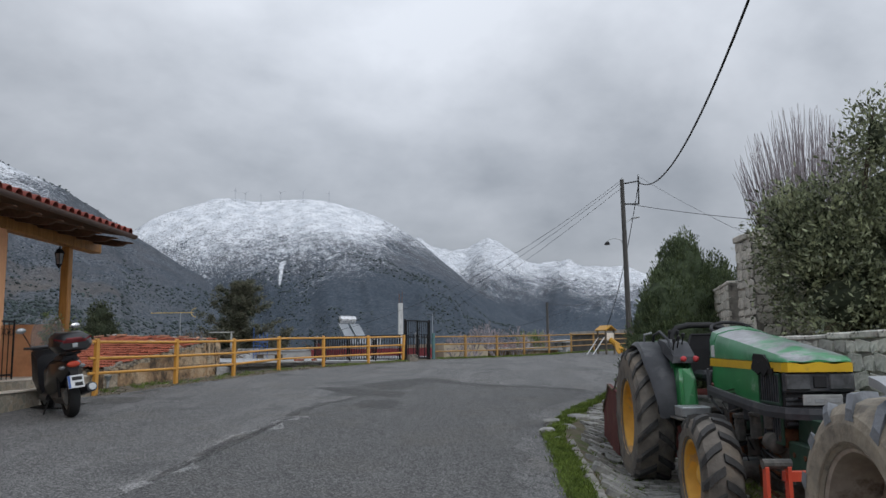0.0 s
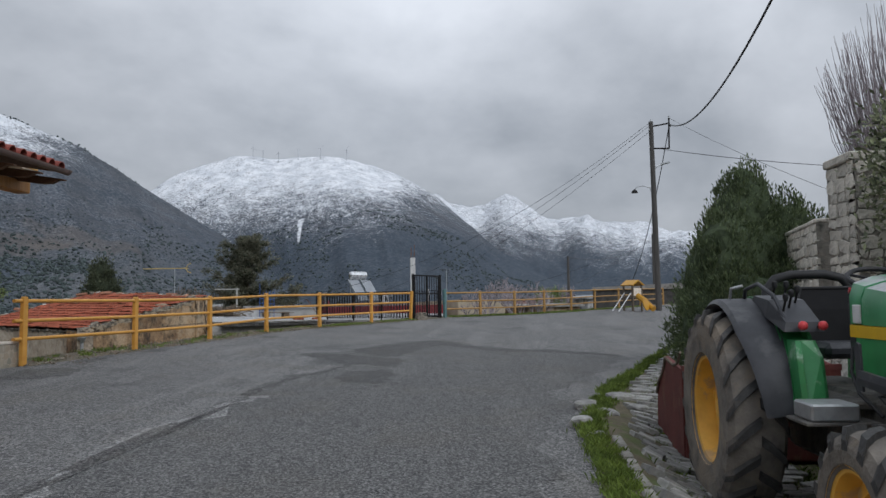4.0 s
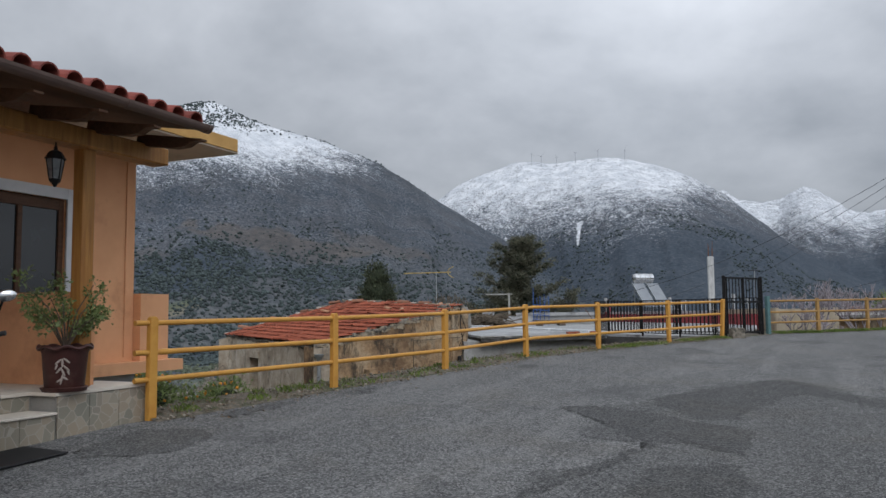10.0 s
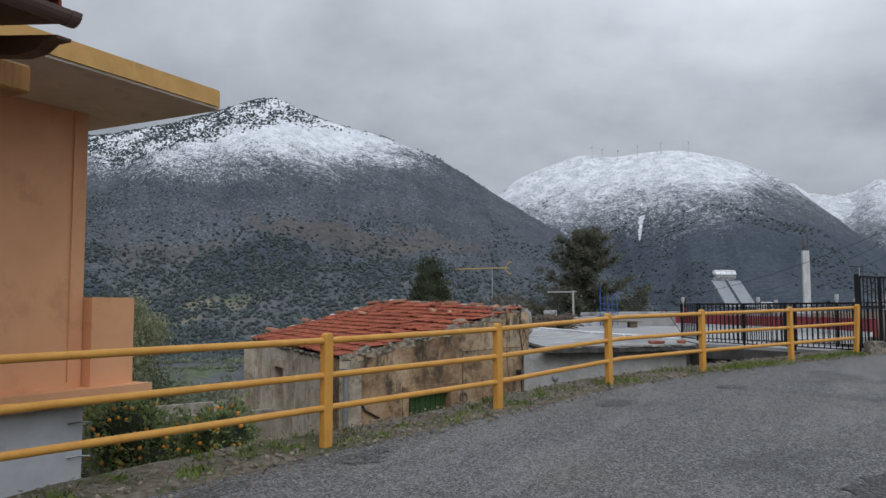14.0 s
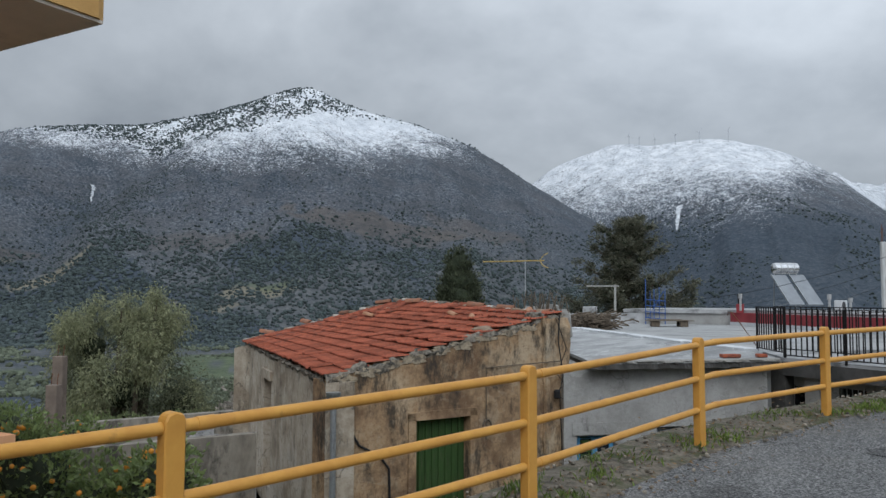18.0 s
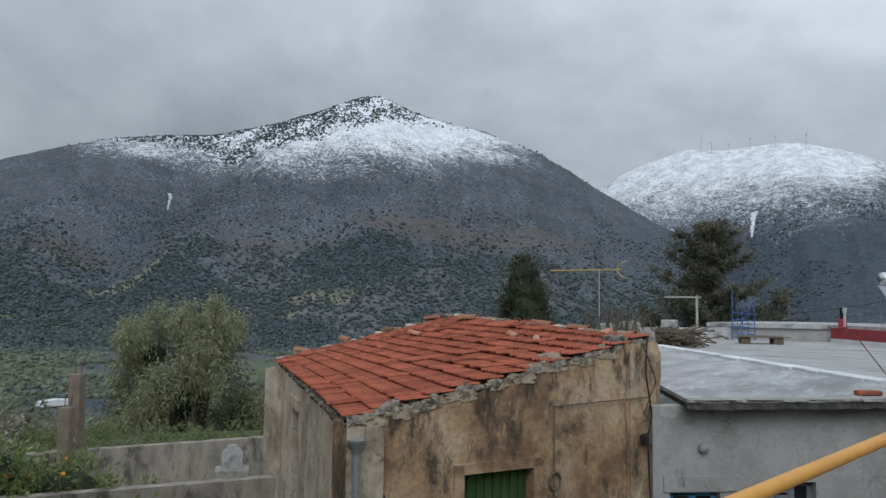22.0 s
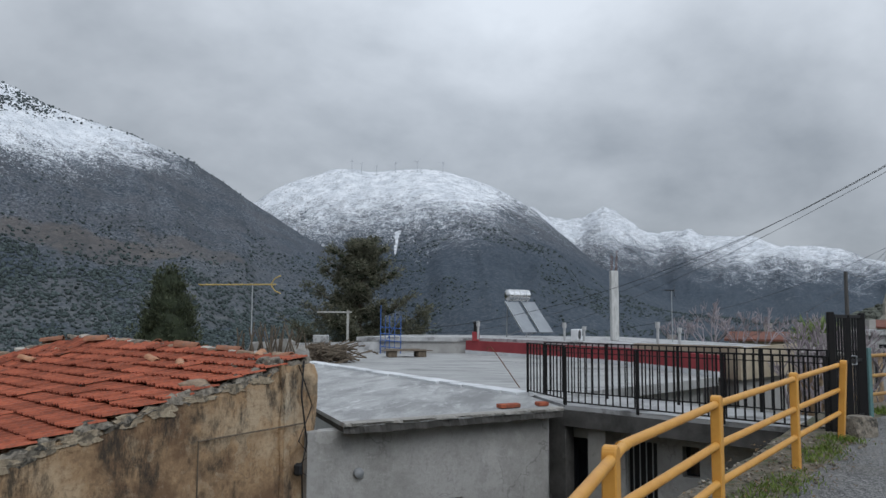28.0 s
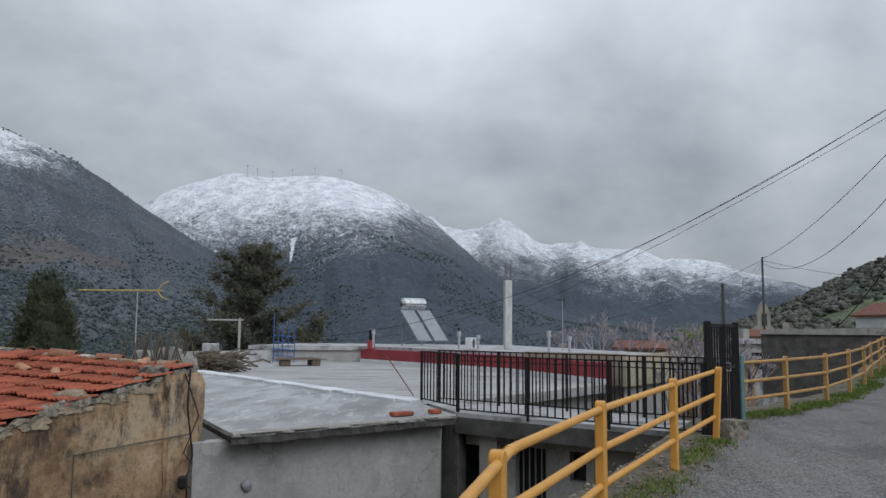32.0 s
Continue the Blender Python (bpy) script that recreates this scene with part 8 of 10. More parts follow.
for s in (-1, 1):
    bm = bmesh.new()
    lo_, hi_ = [[bm.verts.new((s * x, y, z)) for y, z in side] for x in (0.24, 0.295)]
    bm.faces.new(hi_), bm.faces.new(lo_[::-1])
    for k in range(len(side)):
        bm.faces.new((lo_[k], lo_[(k + 1) % 8], hi_[(k + 1) % 8], hi_[k]))
    part("side_panel", bm, M_scuffg, tr, "green side panel scraped to white at its corner")
bm = loft(bmesh.new(), [hood_section(1.215, 0.322, 1.26, 1.565, 0.13), hood_section(1.38, 0.325, 1.26, 1.60, 0.15), hood_section(1.5, 0.26, 1.26, 1.56, 0.12)])
part("cowl", bm, M_hood, tr, smooth=True)
part("pale_strip", box(bmesh.new(), (-0.304, 1.22, 1.265), (-0.288, 1.33, 1.39), bevel=0.006), M_plate, tr, "pale strip at the bonnet's rear edge")
gb = bmesh.new()
tear = [(-0.47, 1.13), (-0.46, 1.19), (-0.41, 1.185), (-0.36, 1.255), (-0.25, 1.30), (-0.13, 1.305), (-0.02, 1.31), (0.02, 1.27), (-0.01, 1.19), (0.0, 1.155), (-0.14, 1.15), (-0.3, 1.135)]
lo_, hi_ = [[gb.verts.new((x, y, z)) for y, z in tear] for x in (-0.2, -0.304)]
gb.faces.new(hi_)
for k in range(len(tear)):
    gb.faces.new((lo_[k], lo_[(k + 1) % len(tear)], hi_[(k + 1) % len(tear)], hi_[k]))
part("gash", gb, M_black, tr, "torn dark gap in the bonnet side")
for y, z, a in ((-0.08, 1.2, 20), (-0.2, 1.19, -25), (-0.3, 1.18, 40)):
    part("torn_flap", box(bmesh.new(), (-0.008, -0.06, -0.05), (0.008, 0.06, 0.05), pose(-0.31, y, z, a, 8, 10), 0.004), M_black, tr)
M_tlamp = surf("dull_headlight_glass", (0.11, 0.115, 0.12), (0.06, 0.063, 0.066), 12, 0.12, spec=0.6)
part("nose", box(bmesh.new(), (-0.27, -0.62, 0.70), (0.27, -0.06, 1.155), bevel=0.02), M_cable, tr)
part("light_panel", box(bmesh.new(), (-0.285, -0.665, 0.995), (0.285, -0.62, 1.158), bevel=0.012), M_plastic, tr, "black headlight panel")
for x0, x1 in ((-0.272, -0.075), (0.075, 0.272)):
    part("headlight", box(bmesh.new(), (x0, -0.682, 1.015), (x1, -0.66, 1.145), bevel=0.01), M_tlamp, tr, "square headlight")
part("badge", box(bmesh.new(), (-0.05, -0.676, 1.03), (0.06, -0.66, 1.13), bevel=0.008), M_cable, tr)
for k in range(6):
    part("grille_slat", box(bmesh.new(), (-0.26, -0.632, 0.73 + k * 0.04), (0.26, -0.615, 0.75 + k * 0.04)), M_plastic, tr)
# side grille in its green frame, above and below the guard bar
for z0, z1 in ((0.88, 1.15), (0.56, 0.80)):
    fr = part("grille_frame", box(bmesh.new(), (-0.292, -0.1, z0), (-0.268, -0.07, z1), bevel=0.006), M_dgreen, tr)
    part("frame_bar", box(bmesh.new(), (-0.292, -0.58, z0), (-0.268, -0.55, z1), bevel=0.006), M_dgreen, fr)
    for z in (z0, z1 - 0.025):
        part("frame_bar", box(bmesh.new(), (-0.291, -0.56, z), (-0.269, -0.09, z + 0.025), bevel=0.004), M_dgreen, fr)
    for k in range(8):
        part("grille_slat", box(bmesh.new(), (-0.284, -0.53 + k * 0.055, z0 + 0.02), (-0.269, -0.505 + k * 0.055, z1 - 0.02)), M_plastic, fr)
pl = part("number_plate", box(bmesh.new(), (-0.19, -0.80, 0.90), (0.12, -0.786, 0.985), bevel=0.004), surf("dirty_plate", (0.34, 0.345, 0.34), (0.24, 0.243, 0.24), 9, 0.6), tr, "dull registration plate with dark bars")
for x0, x1 in ((-0.16, -0.13), (-0.10, -0.03), (-0.01, 0.1)):
    part("plate_bar", box(bmesh.new(), (x0, -0.803, 0.925), (x1, -0.799, 0.955)), M_galv, pl)
for x in (-0.15, 0.12):
    part("plate_stay", bar(bmesh.new(), (x, -0.79, 0.95), (x, -0.62, 0.95), 0.03, 0.01), M_black, tr)
# flat guard bar round the nose on upright brackets
run = [(-0.47, 0.86, 0.945), (-0.47, 0.2, 0.905), (-0.455, -0.35, 0.87), (-0.42, -0.62, 0.85), (-0.33, -0.80, 0.84), (-0.18, -0.87, 0.835), (0.0, -0.885, 0.835), (0.18, -0.87, 0.835), (0.33, -0.80, 0.84), (0.42, -0.62, 0.85), (0.455, -0.35, 0.87), (0.47, 0.6, 0.93)]
bm = bmesh.new()
rows = []
for i, p in enumerate(run):
    a, c = Vector(run[max(i - 1, 0)]), Vector(run[min(i + 1, len(run) - 1)])
    n = (c - a).cross(Vector((0, 0, 1))).normalized() * 0.014
    rows.append([bm.verts.new(Vector(p) + n * u + Vector((0, 0, v))) for u, v in ((1, -0.045), (1.6, 0), (1, 0.045), (-1, 0.045), (-1, -0.045))])
for a, c in zip(rows, rows[1:]):
    for k in range(5):
        bm.faces.new((a[k], a[(k + 1) % 5], c[(k + 1) % 5], c[k]))
bm.faces.new(rows[0][::-1]), bm.faces.new(rows[-1])
part("guard_bar", bm, M_plastic, tr, "bent flat black guard bar")
for s in (-1, 1):
    part("guard_bracket", prism(bmesh.new(), [(0.84, 0.86), (0.92, 0.86), (0.93, 1.12), (0.90, 1.16), (0.86, 1.15)], s * 0.465 - 0.008, s * 0.465 + 0.008, Matrix(((0, 0, 1, 0), (1, 0, 0, 0), (0, 1, 0, 0), (0, 0, 0, 1)))), M_plastic, tr)
    part("guard_stay", bar(bmesh.new(), (s * 0.46, 0.85, 0.93), (s * 0.2, 0.85, 0.75), 0.05, 0.02), M_engine, tr)
# weights on a green bracket ahead of the axle
wb = part("front_weight", box(bmesh.new(), (-0.24, -1.0, 0.36), (-0.1, -0.55, 0.60), bevel=0.012), M_dgreen, tr, "green front weight bracket")
for k in range(6):
    part("weight", loft(bmesh.new(), [[(-0.17 + k * 0.082, y, z) for y, z in ((-1.12, 0.5), (-1.12, 0.76), (-1.06, 0.79), (-0.62, 0.80), (-0.58, 0.44), (-0.9, 0.40))], [(-0.097 + k * 0.082, y, z) for y, z in ((-1.12, 0.5), (-1.12, 0.76), (-1.06, 0.79), (-0.62, 0.80), (-0.58, 0.44), (-0.9, 0.40))]]), M_dgreen, tr, "green iron weight" if k == 0 else "")
for y in (-0.9, -0.68):
    part("bolt", rod(bmesh.new(), (-0.25, y, 0.5), (-0.235, y, 0.5), 0.022, n=6), M_rust, wb)
# engine, axle and the clutter between the wheels
part("engine", box(bmesh.new(), (-0.2, -0.45, 0.2), (0.2, 1.1, 0.9), bevel=0.03), M_engine, tr, "oily engine block")
part("sump", box(bmesh.new(), (-0.16, -0.3, 0.08), (0.16, 0.95, 0.24), bevel=0.05), M_engine, tr)
part("gearbox", box(bmesh.new(), (-0.24, 1.0, 0.2), (0.24, 2.85, 0.78), bevel=0.04), M_engine, tr)
part("front_axle", tube(bmesh.new(), [(-0.66, 0.12, 0.23), (-0.35, 0.12, 0.27), (-0.15, 0.12, 0.22), (0.15, 0.12, 0.22), (0.35, 0.12, 0.27), (0.66, 0.12, 0.23)], [0.1, 0.075, 0.14, 0.14, 0.075, 0.1], 12), M_engine, tr, smooth=True)
part("rear_axle", rod(bmesh.new(), (-0.8, 2.52, 0.55), (0.7, 2.52, 0.55), 0.12, n=14), M_engine, tr)
part("steering_ram", rod(bmesh.new(), (-0.5, 0.36, 0.32), (0.3, 0.36, 0.32), 0.03, n=10), M_galv, tr)
part("tie_rod", rod(bmesh.new(), (-0.62, 0.33, 0.26), (-0.2, 0.36, 0.31), 0.018, n=8), M_rust, tr)
re2 = random.Random(77)
for y, z, r, h in ((-0.28, 0.76, 0.06, 0.1), (0.05, 0.66, 0.075, 0.12), (0.3, 0.78, 0.05, 0.09), (0.52, 0.6, 0.07, 0.13), (0.75, 0.74, 0.055, 0.1), (0.2, 0.46, 0.06, 0.08)):
    part("filter", lathe(bmesh.new(), [(r * 0.5, -h), (r, -h * 0.85), (r, h * 0.7), (r * 1.15, h * 0.75), (r * 1.15, h), (r * 0.4, h * 1.1)], 14, pose(-0.27, y, z)), M_engine if r > 0.055 else M_plastic, tr, smooth=True)
part("alternator", lathe(bmesh.new(), [(0.03, -0.1), (0.085, -0.08), (0.09, 0.06), (0.06, 0.09), (0.02, 0.1)], 16, pose(-0.26, -0.32, 0.56, 90, 0, 0)), M_engine, tr, smooth=True)
part("pulley", lathe(bmesh.new(), [(0.09, -0.02), (0.075, 0), (0.09, 0.02), (0.03, 0.03)], 18, pose(-0.2, -0.52, 0.62, 90, 0, 0)), M_rust, tr, smooth=True)
for k in range(14):
    y, z = re2.uniform(-0.45, 1.1), re2.uniform(0.25, 0.85)
    part("hose", tube(bmesh.new(), [(-0.2, y, z), (-0.31 - re2.uniform(0, 0.05), y + re2.uniform(-0.1, 0.12), z + re2.uniform(-0.06, 0.1)), (-0.3, y + re2.uniform(-0.15, 0.2), z - 0.12), (-0.2, y + re2.uniform(-0.1, 0.2), z - 0.2)], re2.choice((0.009, 0.012, 0.017)), 6), re2.choice((M_cable, M_cable, M_engine, M_rust)), tr)
for k in range(12):
    y, z = re2.uniform(-0.4, 1.0), re2.uniform(0.28, 0.85)
    w = re2.uniform(0.03, 0.07)
    part("bracket", box(bmesh.new(), (-0.25, y - w, z - w * 0.8), (-0.19, y + w, z + w * 0.8), bevel=0.012), re2.choice((M_engine, M_engine, M_galv, M_rust, M_dgreen)), tr)
part("brake_pipe", tube(bmesh.new(), [(-0.3, 1.35, 1.1), (-0.36, 1.25, 0.95), (-0.38, 1.1, 0.82), (-0.33, 0.9, 0.7)], 0.013, 7), M_cable, tr)
part("step_box", box(bmesh.new(), (-0.72, 1.0, 0.655), (-0.42, 1.32, 0.765), bevel=0.012), M_galv, tr, "dull metal step box with a worn lid")
part("step_plate", box(bmesh.new(), (-0.76, 0.98, 0.63), (-0.3, 1.36, 0.652), bevel=0.005), M_engine, tr)
part("platform", box(bmesh.new(), (-0.5, 1.2, 0.70), (0.5, 2.3, 0.75), bevel=0.01), M_engine, tr)
for s in (-1, 1):
    wide = 1.0 if s < 0 else 0.82
    bm, bm2 = bmesh.new(), bmesh.new()
    ring, ring2 = [], []
    for k in range(14):
        a = radians(6 + k * 8.4)
        rr = 0.90 + 0.03 * math.cos(a) ** 4
        yy, zz = 2.52 - rr * math.cos(a), 0.55 + rr * math.sin(a)
        grow = min(1.0, k / 5)
        ring.append([bm.verts.new((s * x * wide, yy, zz + dz)) for x, dz in ((0.62 - 0.03 * grow, 0.0), (0.79 + 0.09 * grow, -0.004), (0.81 + 0.10 * grow, -0.04), (0.79 + 0.09 * grow, -0.055), (0.62 - 0.03 * grow, -0.03))])
        ring2.append([bm2.verts.new((s * x * wide, yy + dy, zz + dz)) for x, dy, dz in ((0.42, 0.05, 0.0), (0.615, 0.012, 0.015), (0.615, 0.06, -0.04), (0.42, 0.1, -0.04))])
    for mesh, rg in ((bm, ring), (bm2, ring2)):
        n = len(rg[0])
        for a, c in zip(rg, rg[1:]):
            for i in range(n):
                mesh.faces.new((a[i], a[(i + 1) % n], c[(i + 1) % n], c[i]))
        mesh.faces.new(rg[0][::-1]), mesh.faces.new(rg[-1])
    part("fender", bm, M_plastic, tr, "grey-black plastic rear fender flap", smooth=True)
    part("inner_fender", bm2, M_scuffg, tr, "green inner fender scraped to bare metal", smooth=True)
    part("fender_wall", prism(bmesh.new(), [(1.64, 0.6), (1.66, 0.9), (1.78, 1.15), (2.0, 1.36), (2.3, 1.44), (2.9, 1.36), (3.0, 0.6)], s * 0.42 * wide - 0.015, s * 0.42 * wide + 0.015, Matrix(((0, 0, 1, 0), (1, 0, 0, 0), (0, 1, 0, 0), (0, 0, 0, 1)))), M_scuffg, tr)
part("tank", loft(bmesh.new(), [[(-0.60 + i, 1.44 + j, 0.66), (-0.42 - i, 1.44 + j, 0.66), (-0.42 - i, 1.52 + j, 1.02), (-0.44 - i, 1.60 + j, 1.14), (-0.58 + i, 1.60 + j, 1.14), (-0.60 + i, 1.52 + j, 1.02)] for i, j in ((0.03, 0), (0, 0.03), (0, 0.2))]), M_scuffg, tr, "green side tank")
# lever console over the inner fender
con = part("console", loft(bmesh.new(), [[(-0.64, 1.66, 1.2), (-0.36, 1.66, 1.2), (-0.38, 1.68, 1.27), (-0.62, 1.68, 1.27)], [(-0.66, 2.0, 1.3), (-0.36, 2.0, 1.3), (-0.38, 1.98, 1.43), (-0.64, 1.98, 1.43)], [(-0.66, 2.35, 1.36), (-0.36, 2.35, 1.36), (-0.38, 2.33, 1.47), (-0.64, 2.33, 1.47)]]), M_plastic, tr, "black lever console")
for x, y, z in ((-0.6, 1.8, 1.32), (-0.53, 1.88, 1.35), (-0.46, 1.95, 1.38), (-0.58, 2.08, 1.42), (-0.48, 2.12, 1.42)):
    lv = part("lever", rod(bmesh.new(), (x, y, z), (x + 0.01, y - 0.05, z + 0.11), 0.009, n=7), M_black, con)
    part("knob", lathe(bmesh.new(), [(0.012, 0), (0.022, 0.02), (0.02, 0.05), (0.001, 0.06)], 10, pose(x + 0.01, y - 0.05, z + 0.10)), M_cable, lv, smooth=True)
for x, y in ((-0.53, 1.62), (-0.4, 1.6)):
    lv = part("lever", rod(bmesh.new(), (x, y + 0.14, 1.22), (x, y, 1.245), 0.009, n=6), M_black, tr)
    b = bmesh.new()
    bmesh.ops.create_uvsphere(b, u_segments=12, v_segments=8, radius=0.034, matrix=Matrix.Translation((x, y - 0.02, 1.245)))
    part("knob", b, surf("red_knob_plastic", (0.62, 0.06, 0.07), (0.5, 0.05, 0.055), 4, 0.4), lv, "red lever knob", smooth=True)
part("grab_handle", tube(bmesh.new(), [(-0.66, 2.55, 1.36), (-0.68, 2.4, 1.52), (-0.66, 2.15, 1.56), (-0.62, 1.9, 1.46), (-0.6, 1.72, 1.26)], 0.016, 8), M_plastic, tr, smooth=True)
part("grab_handle", tube(bmesh.new(), [(-0.78, 2.5, 1.44), (-0.78, 2.45, 1.53), (-0.7, 2.4, 1.55)], 0.013, 7), M_galv, tr, smooth=True)
seat = part("seat", box(bmesh.new(), (-0.24, 1.95, 0.98), (0.24, 2.45, 1.1), bevel=0.04), M_plastic, tr, "black seat cushion")
part("backrest", loft(bmesh.new(), [[(-0.25, 2.4, 1.05), (0.25, 2.4, 1.05), (0.25, 2.5, 1.05), (-0.25, 2.5, 1.05)], [(-0.27, 2.46, 1.35), (0.27, 2.46, 1.35), (0.27, 2.57, 1.35), (-0.27, 2.57, 1.35)], [(-0.2, 2.52, 1.52), (0.2, 2.52, 1.52), (0.2, 2.6, 1.52), (-0.2, 2.6, 1.52)]]), surf("black_vinyl", (0.014, 0.014, 0.015), (0.01, 0.01, 0.011), 6, 0.8, spec=0.15), tr, "worn black seat back")
part("backrest_piping", tube(bmesh.new(), [(-0.26, 2.43, 1.08), (-0.275, 2.46, 1.34), (-0.2, 2.52, 1.525), (0.2, 2.52, 1.525), (0.275, 2.46, 1.34), (0.26, 2.43, 1.08)], 0.014, 7), M_cable, tr, smooth=True)
part("roll_bar", tube(bmesh.new(), [(-0.38, 2.85, 0.8), (-0.385, 2.87, 1.36), (-0.36, 2.88, 1.52), (-0.28, 2.89, 1.615), (-0.14, 2.9, 1.65), (0.14, 2.9, 1.65), (0.28, 2.89, 1.615), (0.36, 2.88, 1.52), (0.385, 2.87, 1.36), (0.38, 2.85, 0.8)], 0.04, 10), M_cable, tr, "black roll bar behind the seat", smooth=True)
stw = part("steering_wheel", tube(bmesh.new(), [(0.225 * math.cos(a), 1.53 + 0.2 * math.sin(a), 1.56 + 0.085 * math.sin(a)) for a in np.linspace(0, math.tau, 25)[:-1]], 0.018, 8, True), M_cable, tr, "black steering wheel", smooth=True)
part("column", rod(bmesh.new(), (0, 1.35, 1.35), (0, 1.52, 1.545), 0.03, n=8), M_black, stw)
for a in (0.5, 2.6, 4.7):
    part("spoke", rod(bmesh.new(), (0, 1.53, 1.55), (0.21 * math.cos(a), 1.53 + 0.19 * math.sin(a), 1.56 + 0.08 * math.sin(a)), 0.011, n=6), M_cable, stw)
part("switch", rod(bmesh.new(), (-0.08, 1.48, 1.46), (-0.24, 1.52, 1.49), 0.02, n=8), surf("red_knob_plastic", (0.62, 0.06, 0.07)), tr, "red column switch")
part("dash_shroud", box(bmesh.new(), (-0.24, 1.42, 1.0), (0.24, 1.56, 1.42), bevel=0.03), M_plastic, tr)
# carrier box behind the tractor
cb = thing("carrier_box", "rusted maroon steel carrier box behind the tractor", "box", pose(2.84, 8.72, -0.64) @ Matrix.Diagonal((0.95, 1.1, 1.2, 1)))
part("side", prism(bmesh.new(), [(0.0, 0.0), (1.05, -0.05), (1.0, 0.5), (0.62, 0.80), (0.0, 0.72)], -0.02, 0.02, Matrix.Translation((-0.78, 0, 0.06)) @ Matrix(((0, 0, 1, 0), (1, 0, 0, 0), (0, 1, 0, 0), (0, 0, 0, 1)))), M_maroon, cb)
part("side", prism(bmesh.new(), [(0.0, 0.0), (1.05, -0.05), (1.0, 0.5), (0.62, 0.80), (0.0, 0.72)], -0.02, 0.02, Matrix.Translation((0.78, 0, 0.06)) @ Matrix(((0, 0, 1, 0), (1, 0, 0, 0), (0, 1, 0, 0), (0, 0, 0, 1)))), M_maroon, cb)
part("floor", box(bmesh.new(), (-0.78, 0.0, 0.04), (0.78, 1.05, 0.08)), M_maroon, cb)
part("back", box(bmesh.new(), (-0.78, 1.0, 0.04), (0.78, 1.04, 0.56)), M_maroon, cb)
part("front", box(bmesh.new(), (-0.78, -0.02, 0.06), (0.78, 0.02, 0.78)), M_maroon, cb)
part("top_rail", bar(bmesh.new(), (-0.8, 0.0, 0.79), (0.8, 0.0, 0.79), 0.05, 0.05), M_maroon, cb)
part("rope", tube(bmesh.new(), [(-0.81, 1.0, 0.5), (-0.82, 0.86, 0.62), (-0.80, 0.7, 0.73), (-0.82, 0.55, 0.85), (-0.8, 0.3, 0.80), (-0.81, 0.1, 0.83), (-0.8, 0.02, 0.92)], 0.014, 6), M_timber, cb, "old frayed rope")

# second tractor: the rear of it, with a red flail behind
t2 = thing("tractor", "grey-wheeled tractor parked ahead with muddy rear tyres", "tractor", pose(2.55, 1.53, -0.57))
M_tyre_mud = surf("mud_stained_sidewall", (0.40, 0.35, 0.275), (0.24, 0.215, 0.18), 6, 0.9, bump=0.4, bscale=30, stain=(0.11, 0.105, 0.1), sscale=5, samt=0.6, spos=0.52)
M_tyre_lug = surf("weathered_blue_grey_lug", (0.27, 0.285, 0.31), (0.15, 0.16, 0.175), 6, 0.75, bump=0.4, bscale=30, stain=(0.36, 0.32, 0.26), sscale=6, samt=0.6, spos=0.55)
M_rimg = surf("dirty_pale_rim", (0.46, 0.39, 0.33), (0.26, 0.215, 0.18), 5, 0.7, stain=(0.09, 0.06, 0.045), sscale=4, samt=0.7)
for s in (-1, 1):
    farm_wheel(t2, "rear_wheel", (s * 0.55, 0, 0.63), 0.63, 0.44, 0.37, 14, M_rimg, s, 0.2, 0.55, M_rimg, M_tyre_mud, M_tyre_lug)
    bm = bmesh.new()
    ring = []
    for k in range(10):
        a = radians(14 + k * 7.5)
        rr = 0.72
        ring.append([bm.verts.new((s * x, -rr * math.cos(a), 0.63 + rr * math.sin(a) + dz)) for x, dz in ((0.30, 0.0), (0.70, -0.01), (0.70, -0.05), (0.30, -0.03))])
    for a, b in zip(ring, ring[1:]):
        for i in range(4):
            bm.faces.new((a[i], a[(i + 1) % 4], b[(i + 1) % 4], b[i]))
    part("fender", bm, surf("pale_grey_paint", (0.36, 0.37, 0.385), (0.29, 0.30, 0.31), 4, 0.45, stain=(0.25, 0.23, 0.2), sscale=3, samt=0.4), t2, "pale grey mudguard", smooth=True)
part("axle", rod(bmesh.new(), (-0.5, 0, 0.63), (0.5, 0, 0.63), 0.12, n=12), M_engine, t2)
part("gearbox", box(bmesh.new(), (-0.2, -1.6, 0.4), (0.2, 0.3, 0.85), bevel=0.04), M_engine, t2)
part("hood", box(bmesh.new(), (-0.28, -2.6, 0.75), (0.28, -1.2, 1.2), bevel=0.06), M_redm, t2)
for s in (-1, 1):
    farm_wheel(t2, "front_wheel", (s * 0.5, -2.0, 0.40), 0.40, 0.26, 0.24, 14, M_rimg, s)
fl = thing("flail_mower", "red flail mower hitched behind the parked tractor", "implement", pose(2.24, 2.75, -0.6))
part("deck", prism(bmesh.new(), [(0.0, 0.06), (0.75, 0.06), (0.82, 0.2), (0.6, 0.38), (0.15, 0.40), (0.0, 0.3)], -0.55, 0.62, Matrix(((0, 0, 1, 0), (1, 0, 0, 0), (0, 1, 0, 0), (0, 0, 0, 1)))), M_redm, fl, "scratched red steel deck")
for x in (-0.32, -0.18):
    part("hitch_plate", prism(bmesh.new(), [(0.14, 0.36), (0.27, 0.36), (0.235, 0.55), (0.225, 0.74), (0.2, 0.78), (0.17, 0.74), (0.165, 0.55)], x - 0.012, x + 0.012, Matrix(((0, 0, 1, 0), (1, 0, 0, 0), (0, 1, 0, 0), (0, 0, 0, 1)))), M_redm, fl)
